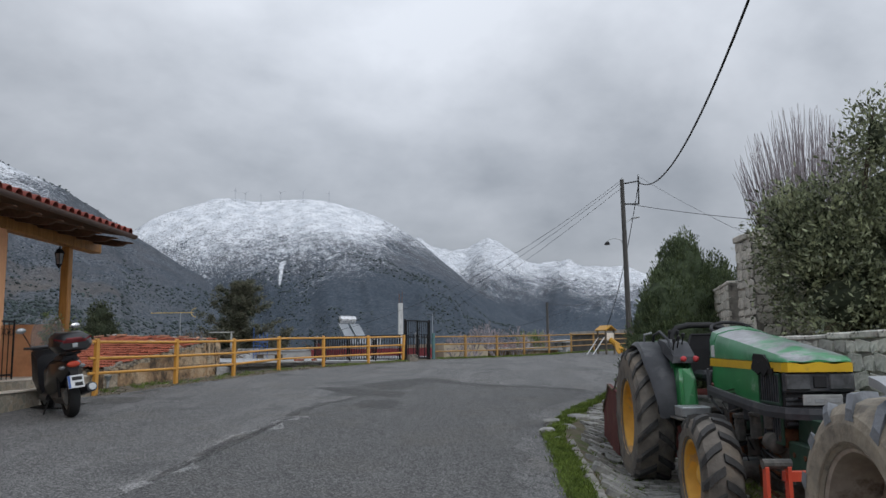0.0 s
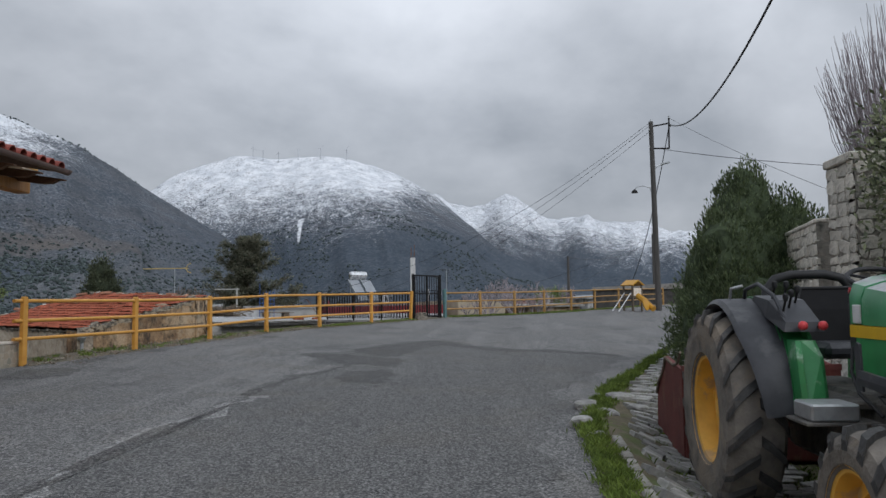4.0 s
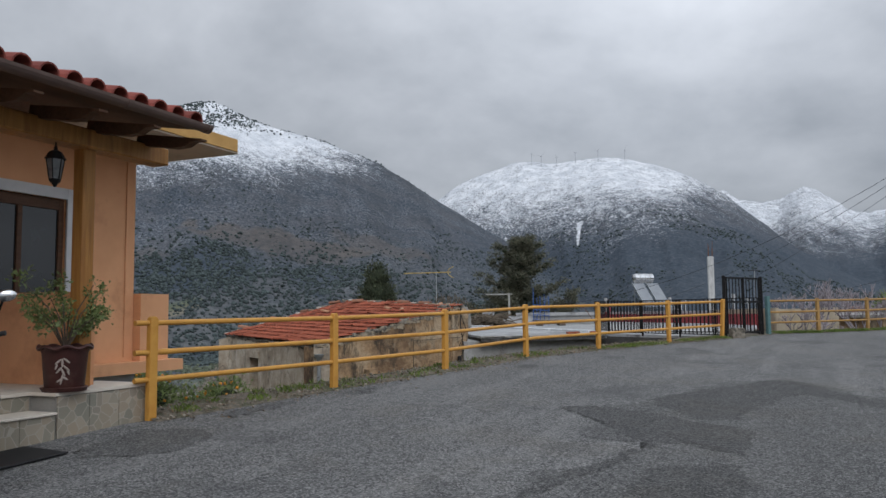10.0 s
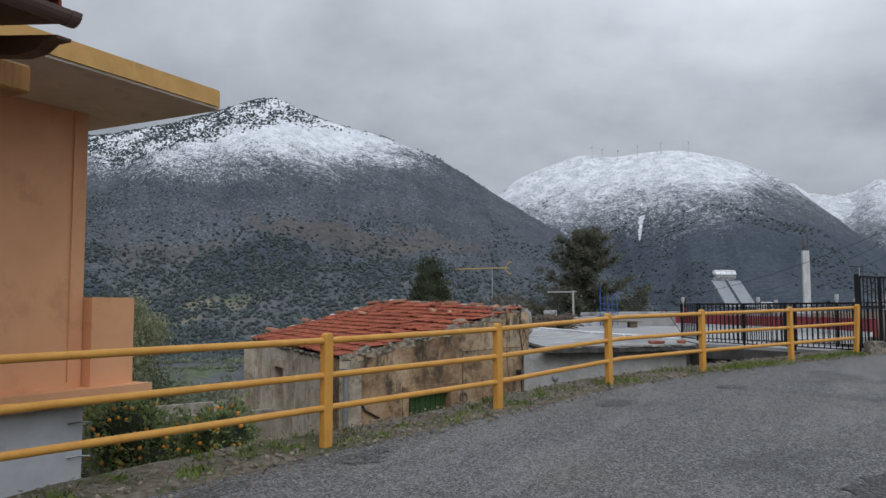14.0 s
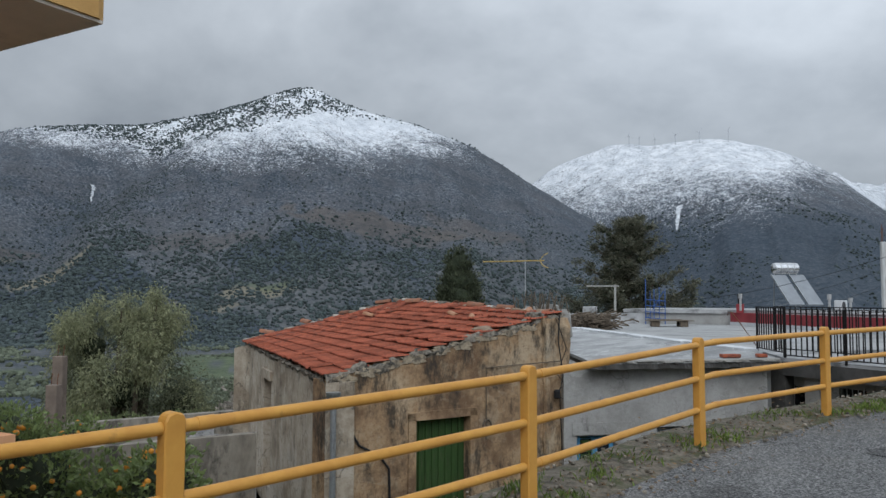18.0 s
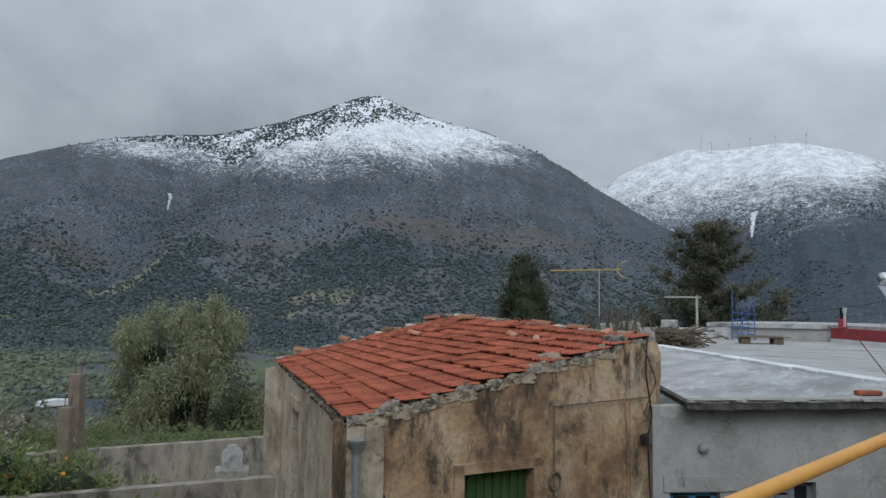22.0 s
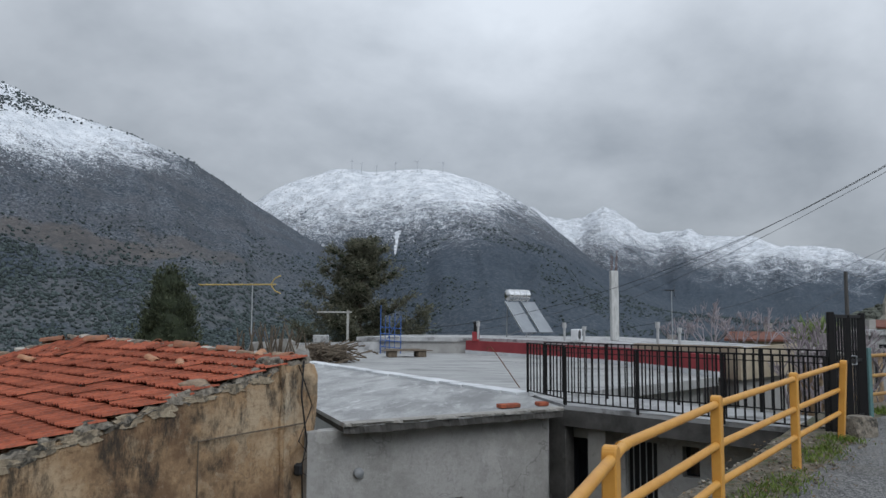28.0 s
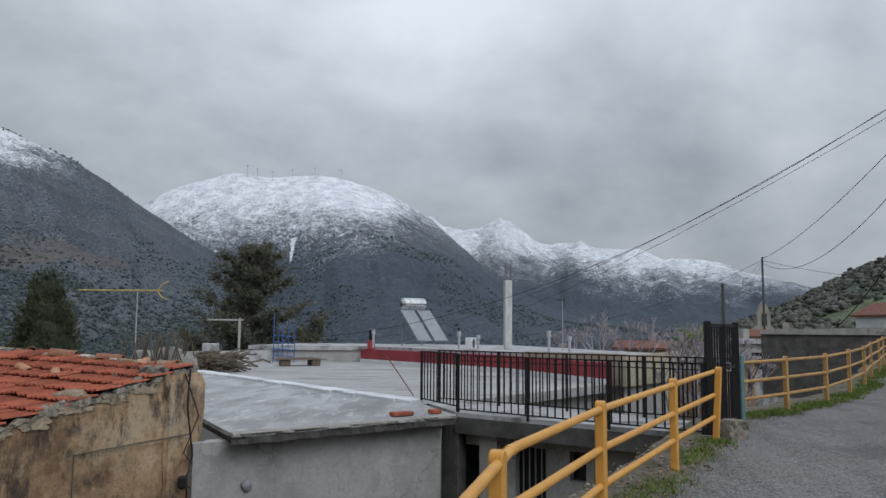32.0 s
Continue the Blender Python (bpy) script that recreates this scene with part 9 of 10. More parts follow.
part("cross_tube", rod(bmesh.new(), (-0.34, 0.2, 0.76), (-0.16, 0.2, 0.76), 0.032, n=10), M_engine, fl)
part("hitch_arm", bar(bmesh.new(), (-0.2, 0.22, 0.68), (0.55, 0.22, 0.68), 0.06, 0.06), M_redm, fl)
part("hose", tube(bmesh.new(), [(-0.18, 0.25, 0.6), (-0.1, 0.3, 0.42), (0.05, 0.3, 0.36), (0.3, 0.28, 0.44)], 0.014, 6), M_cable, fl)
part("label_plate", box(bmesh.new(), (-0.42, 0.50, 0.39), (-0.05, 0.56, 0.396), m=pose(0, 0, 0, -3, 0, 0)), M_plate, fl, "pale worn maker's plate")
part("skid", box(bmesh.new(), (-0.64, 0.0, 0.0), (-0.6, 0.8, 0.16), bevel=0.01), M_redm, fl)
part("skid", box(bmesh.new(), (0.6, 0.0, 0.0), (0.64, 0.8, 0.16), bevel=0.01), M_redm, fl)

# scooter at the porch steps; local: x across, y ahead, z up
sc = thing("scooter", "black maxi scooter with a top case parked at the steps", "scooter", pose(-6.17, 10.12, road_z(-6.17, 10.12), 0, -7, 40) @ Matrix.Scale(1.1, 4))
M_blk = surf("black_scooter_paint", (0.012, 0.012, 0.014), (0.009, 0.009, 0.010), 3, 0.28, spec=0.5)


def small_wheel(parent, y, r, w):
    bm = lathe(bmesh.new(), [(r * 0.62, -w / 2), (r * 0.9, -w / 2), (r, -w * 0.2), (r, w * 0.2), (r * 0.9, w / 2), (r * 0.62, w / 2)], 30, pose(0, y, r, 0, 90, 0), False)
    t = part("wheel", bm, surf("scooter_tyre", (0.018, 0.018, 0.019), (0.013, 0.013, 0.013), 8, 0.8), parent, smooth=True)
    part("rim", lathe(bmesh.new(), [(r * 0.63, -w * 0.4), (r * 0.55, -w * 0.3), (r * 0.55, w * 0.3), (r * 0.63, w * 0.4)], 24, pose(0, y, r, 0, 90, 0), False), M_galv, t)
    for k in range(5):
        a = k * math.tau / 5
        part("spoke", bar(bmesh.new(), (0, y, r), (0, y + r * 0.58 * math.cos(a), r + r * 0.58 * math.sin(a)), 0.04, 0.03, (1, 0, 0)), M_galv, t)


M_dred = surf("dark_red_lens", (0.16, 0.012, 0.016), (0.11, 0.009, 0.012), 4, 0.25, spec=0.5)
small_wheel(sc, 0.0, 0.31, 0.14)
small_wheel(sc, 1.45, 0.31, 0.11)


def ell(bm, c, r, m=None, u=16, v=10):
    return bmesh.ops.create_uvsphere(bm, u_segments=u, v_segments=v, radius=1.0, matrix=(m or Matrix()) @ Matrix.Translation(c) @ Matrix.Diagonal((*r, 1)))


def body_sec(y, w, z0, z1):
    return [(-w * 0.7, y, z0), (w * 0.7, y, z0), (w, y, z0 + (z1 - z0) * 0.35), (w * 0.95, y, z1 - 0.06), (w * 0.6, y, z1), (-w * 0.6, y, z1), (-w * 0.95, y, z1 - 0.06), (-w, y, z0 + (z1 - z0) * 0.35)]


part("tail_body", loft(bmesh.new(), [body_sec(-0.32, 0.08, 0.66, 0.80), body_sec(-0.1, 0.17, 0.52, 0.83), body_sec(0.25, 0.21, 0.36, 0.83), body_sec(0.6, 0.2, 0.3, 0.74), body_sec(0.72, 0.17, 0.28, 0.5)]), M_blk, sc, smooth=True)
part("floorboard", loft(bmesh.new(), [body_sec(0.6, 0.2, 0.2, 0.36), body_sec(1.1, 0.2, 0.2, 0.36)]), M_blk, sc, smooth=True)
part("front_shield", loft(bmesh.new(), [body_sec(1.0, 0.2, 0.25, 0.9), body_sec(1.14, 0.25, 0.3, 1.02), body_sec(1.32, 0.2, 0.45, 1.0), body_sec(1.45, 0.1, 0.62, 0.9)]), M_blk, sc, smooth=True)
part("seat", loft(bmesh.new(), [body_sec(-0.2, 0.13, 0.80, 0.88), body_sec(0.1, 0.17, 0.8, 0.90), body_sec(0.35, 0.17, 0.77, 0.84), body_sec(0.62, 0.12, 0.74, 0.80)]), M_plastic, sc, "black two-step seat", smooth=True)
part("front_fender", loft(bmesh.new(), [body_sec(1.2, 0.07, 0.52, 0.6), body_sec(1.45, 0.08, 0.6, 0.68), body_sec(1.7, 0.06, 0.48, 0.56)]), M_blk, sc, smooth=True)
for s in (-1, 1):
    part("fork", rod(bmesh.new(), (s * 0.08, 1.45, 0.31), (s * 0.08, 1.28, 0.8), 0.022, n=8), M_galv, sc)
    part("shock", rod(bmesh.new(), (s * 0.14, -0.02, 0.31), (s * 0.15, -0.05, 0.68), 0.024, n=8), M_black, sc)
    mr = part("mirror", tube(bmesh.new(), [(s * 0.26, 1.02, 1.05), (s * 0.32, 1.04, 1.2), (s * 0.36, 1.0, 1.27)], 0.009, 6), M_black, sc)
    b = bmesh.new()
    ell(b, (s * 0.38, 1.0, 1.30), (0.075, 0.025, 0.045))
    part("mirror_head", b, M_chrome if s > 0 else M_galv, mr, smooth=True)
    part("grip", rod(bmesh.new(), (s * 0.2, 1.02, 1.02), (s * 0.36, 0.98, 1.03), 0.018, n=8), M_cable, sc)
    b = bmesh.new()
    ell(b, (s * 0.13, -0.24, 0.72), (0.05, 0.035, 0.03))
    part("indicator", b, M_lamp, sc, smooth=True)
part("handlebar", rod(bmesh.new(), (-0.24, 1.04, 1.02), (0.24, 1.04, 1.02), 0.035, n=9), M_blk, sc)
bm = bmesh.new()
rows = []
for i in range(7):
    z = 0.98 + i * 0.075
    w = 0.24 - 0.012 * max(i - 3, 0) ** 1.7
    rows.append([bm.verts.new((w * f, 1.17 - i * 0.035 + 0.11 * (1 - f * f), z)) for f in (-1, -0.66, -0.33, 0, 0.33, 0.66, 1)])
for a, b in zip(rows, rows[1:]):
    for k in range(6):
        bm.faces.new((a[k], a[k + 1], b[k + 1], b[k]))
bmesh.ops.solidify(bm, geom=list(bm.faces), thickness=0.006)
m_screen = bpy.data.materials.new("smoked_screen")
m_screen.use_nodes = True
mb = m_screen.node_tree.nodes["Principled BSDF"]
mb.inputs["Base Color"].default_value, mb.inputs["Roughness"].default_value, mb.inputs["Transmission Weight"].default_value, mb.inputs["Alpha"].default_value = (0.4, 0.42, 0.44, 1), 0.1, 0.3, 0.45
part("windscreen", bm, m_screen, sc, "clear touring windscreen", smooth=True)
tc2 = part("top_case", loft(bmesh.new(), [body_sec(-0.5, 0.19, 0.97, 1.12), body_sec(-0.42, 0.25, 0.94, 1.19), body_sec(-0.15, 0.26, 0.93, 1.22), body_sec(0.0, 0.2, 0.95, 1.16)]), M_blk, sc, "glossy black top case", smooth=True)
part("reflector_strip", loft(bmesh.new(), [body_sec(-0.505, 0.15, 1.09, 1.12), body_sec(-0.43, 0.248, 1.12, 1.165)]), M_dred, tc2, "dark red reflector strip")
part("case_latch", box(bmesh.new(), (-0.035, -0.525, 0.99), (0.035, -0.5, 1.05), bevel=0.006), M_galv, tc2)
part("case_rack", bar(bmesh.new(), (0, -0.4, 0.92), (0, 0.0, 0.90), 0.2, 0.03), M_black, sc)
b = bmesh.new()
ell(b, (0, -0.33, 0.76), (0.09, 0.03, 0.045))
part("tail_light", b, M_redm, sc, "red tail light", smooth=True)
sp = part("number_plate", box(bmesh.new(), (-0.105, -0.005, -0.09), (0.105, 0.005, 0.09), bevel=0.002), M_plate, sc, "white plate with dark bars", m=pose(0, -0.40, 0.52, -14, 0, 0))
part("plate_band", box(bmesh.new(), (-0.103, -0.009, -0.085), (-0.07, -0.006, 0.085)), M_blue, sp)
for x0, x1, z0, z1 in ((-0.05, 0.085, 0.015, 0.065), (-0.02, 0.085, -0.065, -0.015)):
    part("plate_bar", box(bmesh.new(), (x0, -0.009, z0), (x1, -0.006, z1)), M_cable, sp)
part("plate_bracket", bar(bmesh.new(), (0, -0.3, 0.68), (0, -0.39, 0.5), 0.1, 0.03), M_black, sc)
part("engine", loft(bmesh.new(), [body_sec(-0.1, 0.12, 0.2, 0.42), body_sec(0.5, 0.15, 0.2, 0.45)]), M_engine, sc)
part("exhaust", tube(bmesh.new(), [(0.17, 0.35, 0.3), (0.19, 0.1, 0.34), (0.2, -0.42, 0.42)], [0.03, 0.065, 0.07], 12), M_plastic, sc, "fat black exhaust", smooth=True)
part("exhaust_tip", rod(bmesh.new(), (0.2, -0.42, 0.42), (0.2, -0.45, 0.425), 0.05, n=12), M_galv, sc)
part("side_stand", rod(bmesh.new(), (-0.15, 0.55, 0.28), (-0.3, 0.45, 0.0), 0.013, n=6), M_black, sc)


# ---- poles, lamps and wires ----
def sagging(name, a, b, sag, r, label, n=18):
    a, b = Vector(a), Vector(b)
    pts = [a.lerp(b, k / n) - Vector((0, 0, sag * 4 * (k / n) * (1 - k / n))) for k in range(n + 1)]
    o = part(name, tube(bmesh.new(), pts, r, 5), M_cable)
    return tagged(o, label, "cable", "overhead wires")


PX, PY = 8.95, 41.45
M_pole = surf("tarred_pole_timber", (0.10, 0.095, 0.09), (0.055, 0.052, 0.05), 3, 0.9, bump=0.4, stretch=(8, 8, 0.5))
pole = thing("utility_pole", "dark timber utility pole with an iron bracket and two lamps", "utility pole", pose(PX, PY, road_z(PX, PY)))
part("shaft", rod(bmesh.new(), (0.08, 0, -0.5), (0, 0, 9.75), 0.165, 0.115, 12), M_pole, pole)
part("bracket", bar(bar(bar(bmesh.new(), (0, 0, 9.5), (1.0, 0.3, 9.72), 0.07, 0.07), (0, 0, 8.35), (0.98, 0.3, 8.4), 0.07, 0.07), (0.96, 0.29, 8.4), (1.0, 0.3, 10.0), 0.07, 0.07, (1, 0, 0)), M_black, pole, "black iron bracket")
for x, z in ((0.0, 9.78), (1.0, 10.02), (1.08, 9.6), (-0.1, 8.4), (-0.1, 9.3)):
    part("insulator", lathe(bmesh.new(), [(0.03, 0), (0.05, 0.04), (0.035, 0.08), (0.05, 0.12), (0.001, 0.15)], 10, pose(x, x * 0.3, z - 0.05)), M_galv, pole)
lamp = part("street_lamp", tube(bmesh.new(), [(0.05, 0, 6.95), (0.15, 0.0, 7.35), (0.5, 0.05, 7.52)], 0.03, 8), M_galv, pole, "grey street lamp head on an arm")
part("lamp_head", box(bmesh.new(), (-0.17, -0.1, -0.05), (0.3, 0.1, 0.05), pose(0.62, 0.06, 7.57, 0, -12, 6), 0.03), M_galv, lamp)
lamp = part("swan_lamp", tube(bmesh.new(), [(-0.05, 0, 5.9), (-0.15, 0, 6.3), (-0.5, 0, 6.42), (-0.85, 0, 6.36), (-0.95, 0, 6.22)], 0.022, 7), M_galv, pole, "old swan-neck lamp")
part("lamp_shade", lathe(bmesh.new(), [(0.17, -0.12), (0.13, -0.02), (0.05, 0.06), (0.001, 0.08)], 14, pose(-0.95, 0, 6.18)), M_black, lamp)
part("conduit", rod(bmesh.new(), (0.13, -0.02, -0.3), (0.1, -0.02, 5.5), 0.03, n=7), M_galv, pole)
pz = road_z(PX, PY)
sagging("wire", (PX + 1.0, PY + 0.3, pz + 9.65), (3.25, -4.0, 10.9), 3.25, 0.03, "thick black cable sagging over the road", 30)
sagging("wire", (PX + 1.0, PY + 0.3, pz + 9.6), (9.6, 52.0, 2.2), 0.9, 0.022, "black cable dropping from the pole")
for dz, e, s in ((9.75, (-13.5, 51.5, 1.6), 1.9), (9.6, (-19.6, 78.6, 1.2), 2.7), (9.3, (-27.3, 112.5, -0.5), 3.6)):
    sagging("wire", (PX, PY, pz + dz), e, s, 0.010, "thin overhead wire from the pole")
sagging("wire", (PX, PY, pz + 8.4), (26.0, 36.0, 6.6), 0.5, 0.016, "thin overhead wire from the pole")
sagging("wire", (PX + 1.0, PY + 0.3, pz + 10.0), (12.0, 24.0, 3.4), 0.2, 0.008, "thin overhead wire from the pole")


def plain_pole(x, y, z0, h, label, cross=True):
    t = thing("utility_pole", label, "utility pole", pose(x, y, z0))
    part("shaft", rod(bmesh.new(), (0, 0, -0.5), (0.02, 0, h), 0.12, 0.08, 10), M_pole, t)
    for z in ((h - 0.1, h - 0.35) if cross else ()):
        part("insulator", lathe(bmesh.new(), [(0.03, 0), (0.05, 0.04), (0.035, 0.08), (0.05, 0.12), (0.001, 0.15)], 8, pose(0.12, 0, z)), M_galv, t)
    return t


FAR_POLE = Vector((17.5, 82.26, 7.9))
plain_pole(FAR_POLE.x, FAR_POLE.y, -2.0, 10.05, "grey timber utility pole down the lane")
plain_pole(6.0, 55.7, -1.5, 5.8, "short weathered timber pole", False)
for dz, drop, sag in ((9.3, 0.0, 0.7), (8.4, 0.3, 2.2)):
    sagging("wire", (PX, PY, pz + dz), FAR_POLE - Vector((0, 0, drop)), sag, 0.016, "thin overhead wire between the two poles")
for e, drop, sag in (((-3.0, 75.0, 1.5), 0.1, 0.9), ((3.0, 62.0, 1.2), 0.2, 0.8), ((6.02, 55.7, 4.25), 0.3, 0.9), ((40.0, 92.0, 7.0), 0.1, 0.7)):
    sagging("wire", FAR_POLE - Vector((0, 0, drop)), e, sag, 0.014, "thin overhead wire from the far pole")

# ---- playground by the fence ----
pg = thing("playhouse_slide", "small yellow playhouse with a slide behind the fence", "playground slide", pose(7.5, 40.2, road_z(7.5, 40.2), 0, 0, 35) @ Matrix.Scale(0.76, 4))
M_py = surf("yellow_plastic", (0.50, 0.27, 0.03), (0.42, 0.21, 0.025), 3, 0.4)
for x in (0, 0.8):
    for y in (0, 0.8):
        part("post", box(bmesh.new(), (x - 0.05, y - 0.05, 0), (x + 0.05, y + 0.05, 1.75)), M_timber, pg)
part("platform", box(bmesh.new(), (-0.05, -0.05, 0.9), (0.85, 0.85, 0.98)), M_timber, pg)
part("panel", box(bmesh.new(), (0.05, -0.03, 1.0), (0.75, 0.0, 1.5)), M_soffit, pg)
part("roof", prism(bmesh.new(), [(-0.15, 1.72), (0.4, 2.05), (0.95, 1.72), (0.9, 1.66), (0.4, 1.97), (-0.1, 1.66)], -0.15, 0.95, Matrix(((1, 0, 0, 0), (0, 0, 1, 0), (0, 1, 0, 0), (0, 0, 0, 1)))), M_py, pg, "yellow pitched roof")
part("slide", tube(bmesh.new(), [(0.4, -0.05, 1.0), (0.4, -0.5, 0.75), (0.4, -1.1, 0.3), (0.4, -1.4, 0.15)], [0.2, 0.2, 0.2, 0.2], 8), M_py, pg, "yellow plastic slide")
for s in (0.1, 0.7):
    part("ladder_rail", bar(bmesh.new(), (-1.2, s, 0.0), (-0.05, s, 1.2), 0.05, 0.05), M_whitewash, pg)
part("swing_panel", lathe(bmesh.new(), [(0.001, 0), (0.42, 0), (0.42, 0.05), (0.001, 0.05)], 18, pose(-0.1, -1.2, 0.45, 80, 0, 20)), M_py, pg)


# ---- houses down the lane ----
def cottage(at, w, d, h, rz, wall, roof_mat, label, pitch=0.9, wins=2):
    t = thing("house", label, "house", Matrix.Translation(at) @ pose(0, 0, 0, 0, 0, rz), group="houses down the lane")
    part("wall", box(bmesh.new(), (-w / 2, -d / 2, -4), (w / 2, d / 2, h)), wall, t)
    part("roof", prism(bmesh.new(), [(-w / 2 - 0.25, h), (0, h + pitch), (w / 2 + 0.25, h), (w / 2 + 0.25, h - 0.12), (-w / 2 - 0.25, h - 0.12)], -d / 2 - 0.25, d / 2 + 0.25, Matrix(((1, 0, 0, 0), (0, 0, 1, 0), (0, 1, 0, 0), (0, 0, 0, 1)))), roof_mat, t)
    for k in range(wins):
        x = -w / 2 + (k + 0.5) * w / wins
        wi = part("window", box(bmesh.new(), (x - 0.4, -d / 2 - 0.04, h - 1.5), (x + 0.4, -d / 2 + 0.02, h - 0.5)), M_white, t)
        part("pane", box(bmesh.new(), (x - 0.33, -d / 2 - 0.05, h - 1.43), (x + 0.33, -d / 2 - 0.04, h - 0.57)), M_glass, wi)
    part("chimney", box(bmesh.new(), (w * 0.25, -0.25, h), (w * 0.25 + 0.4, 0.25, h + pitch + 0.5), bevel=0.02), M_conc, t)
    return t


M_ftile = surf("far_roof_tile", (0.20, 0.08, 0.055), (0.12, 0.055, 0.042), 5, 0.9, bump=0.4, stain=(0.09, 0.07, 0.06), sscale=2, samt=0.6)
cottage((23.8, 71.5, 0.9), 4.5, 6, 2.3, 25, M_whitewash, M_ftile, "white gabled house with a red tile roof")
cottage((17.6, 78.0, 0.0), 5, 5, 1.7, 70, M_conc, M_ftile, "low stone house under orange tiles", 0.5)
cottage((8.2, 61.5, -1.2), 2.4, 4, 2.7, 20, M_dirtyw, M_dirtyw, "small white house beyond the gate", 0.15, 1)
cottage((5.4, 68.5, -1.6), 5, 4.0, 2.6, 75, M_tanw, M_ftile, "tan house with a low tiled roof", 0.42, 2)
cottage((-0.5, 66.0, -1.7), 6, 4.5, 2.0, 85, M_tanw, M_conc, "old stone house with patched walls", 0.4, 2)
cottage((3.2, 50.5, -1.5), 7, 3.5, 2.45, 62, M_oldwall, M_conc, "roofless ochre ruin with broken walls", 0.1, 2)
M_cstone = surf("weathered_church_stone", (0.30, 0.285, 0.245), (0.2, 0.19, 0.165), 1.2, 0.95, stain=(0.18, 0.165, 0.135), sscale=0.8, samt=0.6)
ch = thing("church_belfry", "pale stone church with a stepped bell gable", "church", pose(37.0, 137.0, -1.1, 0, 0, 10) @ Matrix.Diagonal((1.15, 1.5, 1.6, 1)))
part("nave", box(bmesh.new(), (-2.0, 0, -3), (2.0, 7, 1.4)), M_cstone, ch)
part("gable", prism(bmesh.new(), [(-1.6, -2), (1.6, -2), (1.6, 2.0), (0.9, 2.6), (0.9, 3.6), (0.5, 4.3), (0, 4.8), (-0.5, 4.3), (-0.9, 3.6), (-0.9, 2.6), (-1.6, 2.0)], -0.35, 0.0, Matrix(((1, 0, 0, 0), (0, 0, 1, 0), (0, 1, 0, 0), (0, 0, 0, 1)))), M_cstone, ch)
part("bell_opening", box(bmesh.new(), (-0.35, -0.4, 2.5), (0.35, -0.36, 3.6)), M_glass, ch)
tagged(part("lane_wall", wall_run(bmesh.new(), (7.6, 55.3), (14.2, 52.8), -1.0, 2.05, 2.25, 0.5), M_darkc), "long dark retaining wall topped with concrete", "wall", kind="structure")
tagged(part("lane_wall_cap", wall_run(bmesh.new(), (7.55, 55.2), (14.2, 52.7), 1.9, 2.1, 2.3, 0.1), M_conc), "concrete band along the retaining wall", "wall", kind="structure")
# bare trees among the far houses
BARE = ((0.6, 41.0, -0.6, 3.5), (1.8, 42.6, -0.6, 3.3), (-0.3, 39.6, -0.8, 3.1), (2.9, 44.2, -0.5, 3.3), (1.9, 47.6, -0.4, 3.6), (3.6, 49.4, -0.4, 3.5), (5.2, 52.0, -0.4, 3.3), (0.9, 38.6, -0.9, 2.7), (-0.6, 60.9, -0.2, 3.6), (0.9, 61.5, -0.4, 4.2), (2.3, 60.5, -0.5, 4.0), (3.8, 62.6, -0.5, 4.4), (5.6, 61.0, -0.6, 4.0), (1.6, 64.5, -0.4, 4.6))


def bare_tree(at, h, seed, spread=1.4):
    rng = random.Random(seed)
    bm = bmesh.new()

    def grow(p, d, length, r, depth):
        q = p + d * length
        tube(bm, [p, p.lerp(q, 0.5) + Vector((rng.uniform(-1, 1), rng.uniform(-1, 1), 0)) * length * 0.06, q], [max(r, 0.016), max(r * 0.8, 0.014), max(r * 0.6, 0.012)], 5 if depth > 1 else 4)
        if depth:
            for _ in range(3):
                grow(q, (d + Vector((rng.uniform(-1, 1), rng.uniform(-1, 1), rng.uniform(-0.1, 0.7))) * 0.75).normalized(), length * rng.uniform(0.6, 0.8), r * 0.55, depth - 1)

    grow(Vector((0, 0, -1)), Vector((0, 0, 1)), h * 0.35, 0.11, 4)
    o = part("bare_tree", bm, M_twig, m=pose(*at))
    return tagged(o, "leafless grey tree between the houses", "tree", "bare trees")


for k, (x, y, z, h) in enumerate(BARE):
    bare_tree((x, y, z), h, k)
yucca = thing("palm_bush", "small spiky green palm beyond the gate", "plant", pose(4.9, 56.0, 0.2))
leaves("fronds", [(0, 0, 1.0, 0.7, 0.7, 0.6)], 900, 0.7, L_citrus, yucca, 31, shell=0.2, aspect=0.08, clump=0.05)
part("trunk", rod(bmesh.new(), (0, 0, -1.5), (0, 0, 0.8), 0.1, n=8), M_bark, yucca)


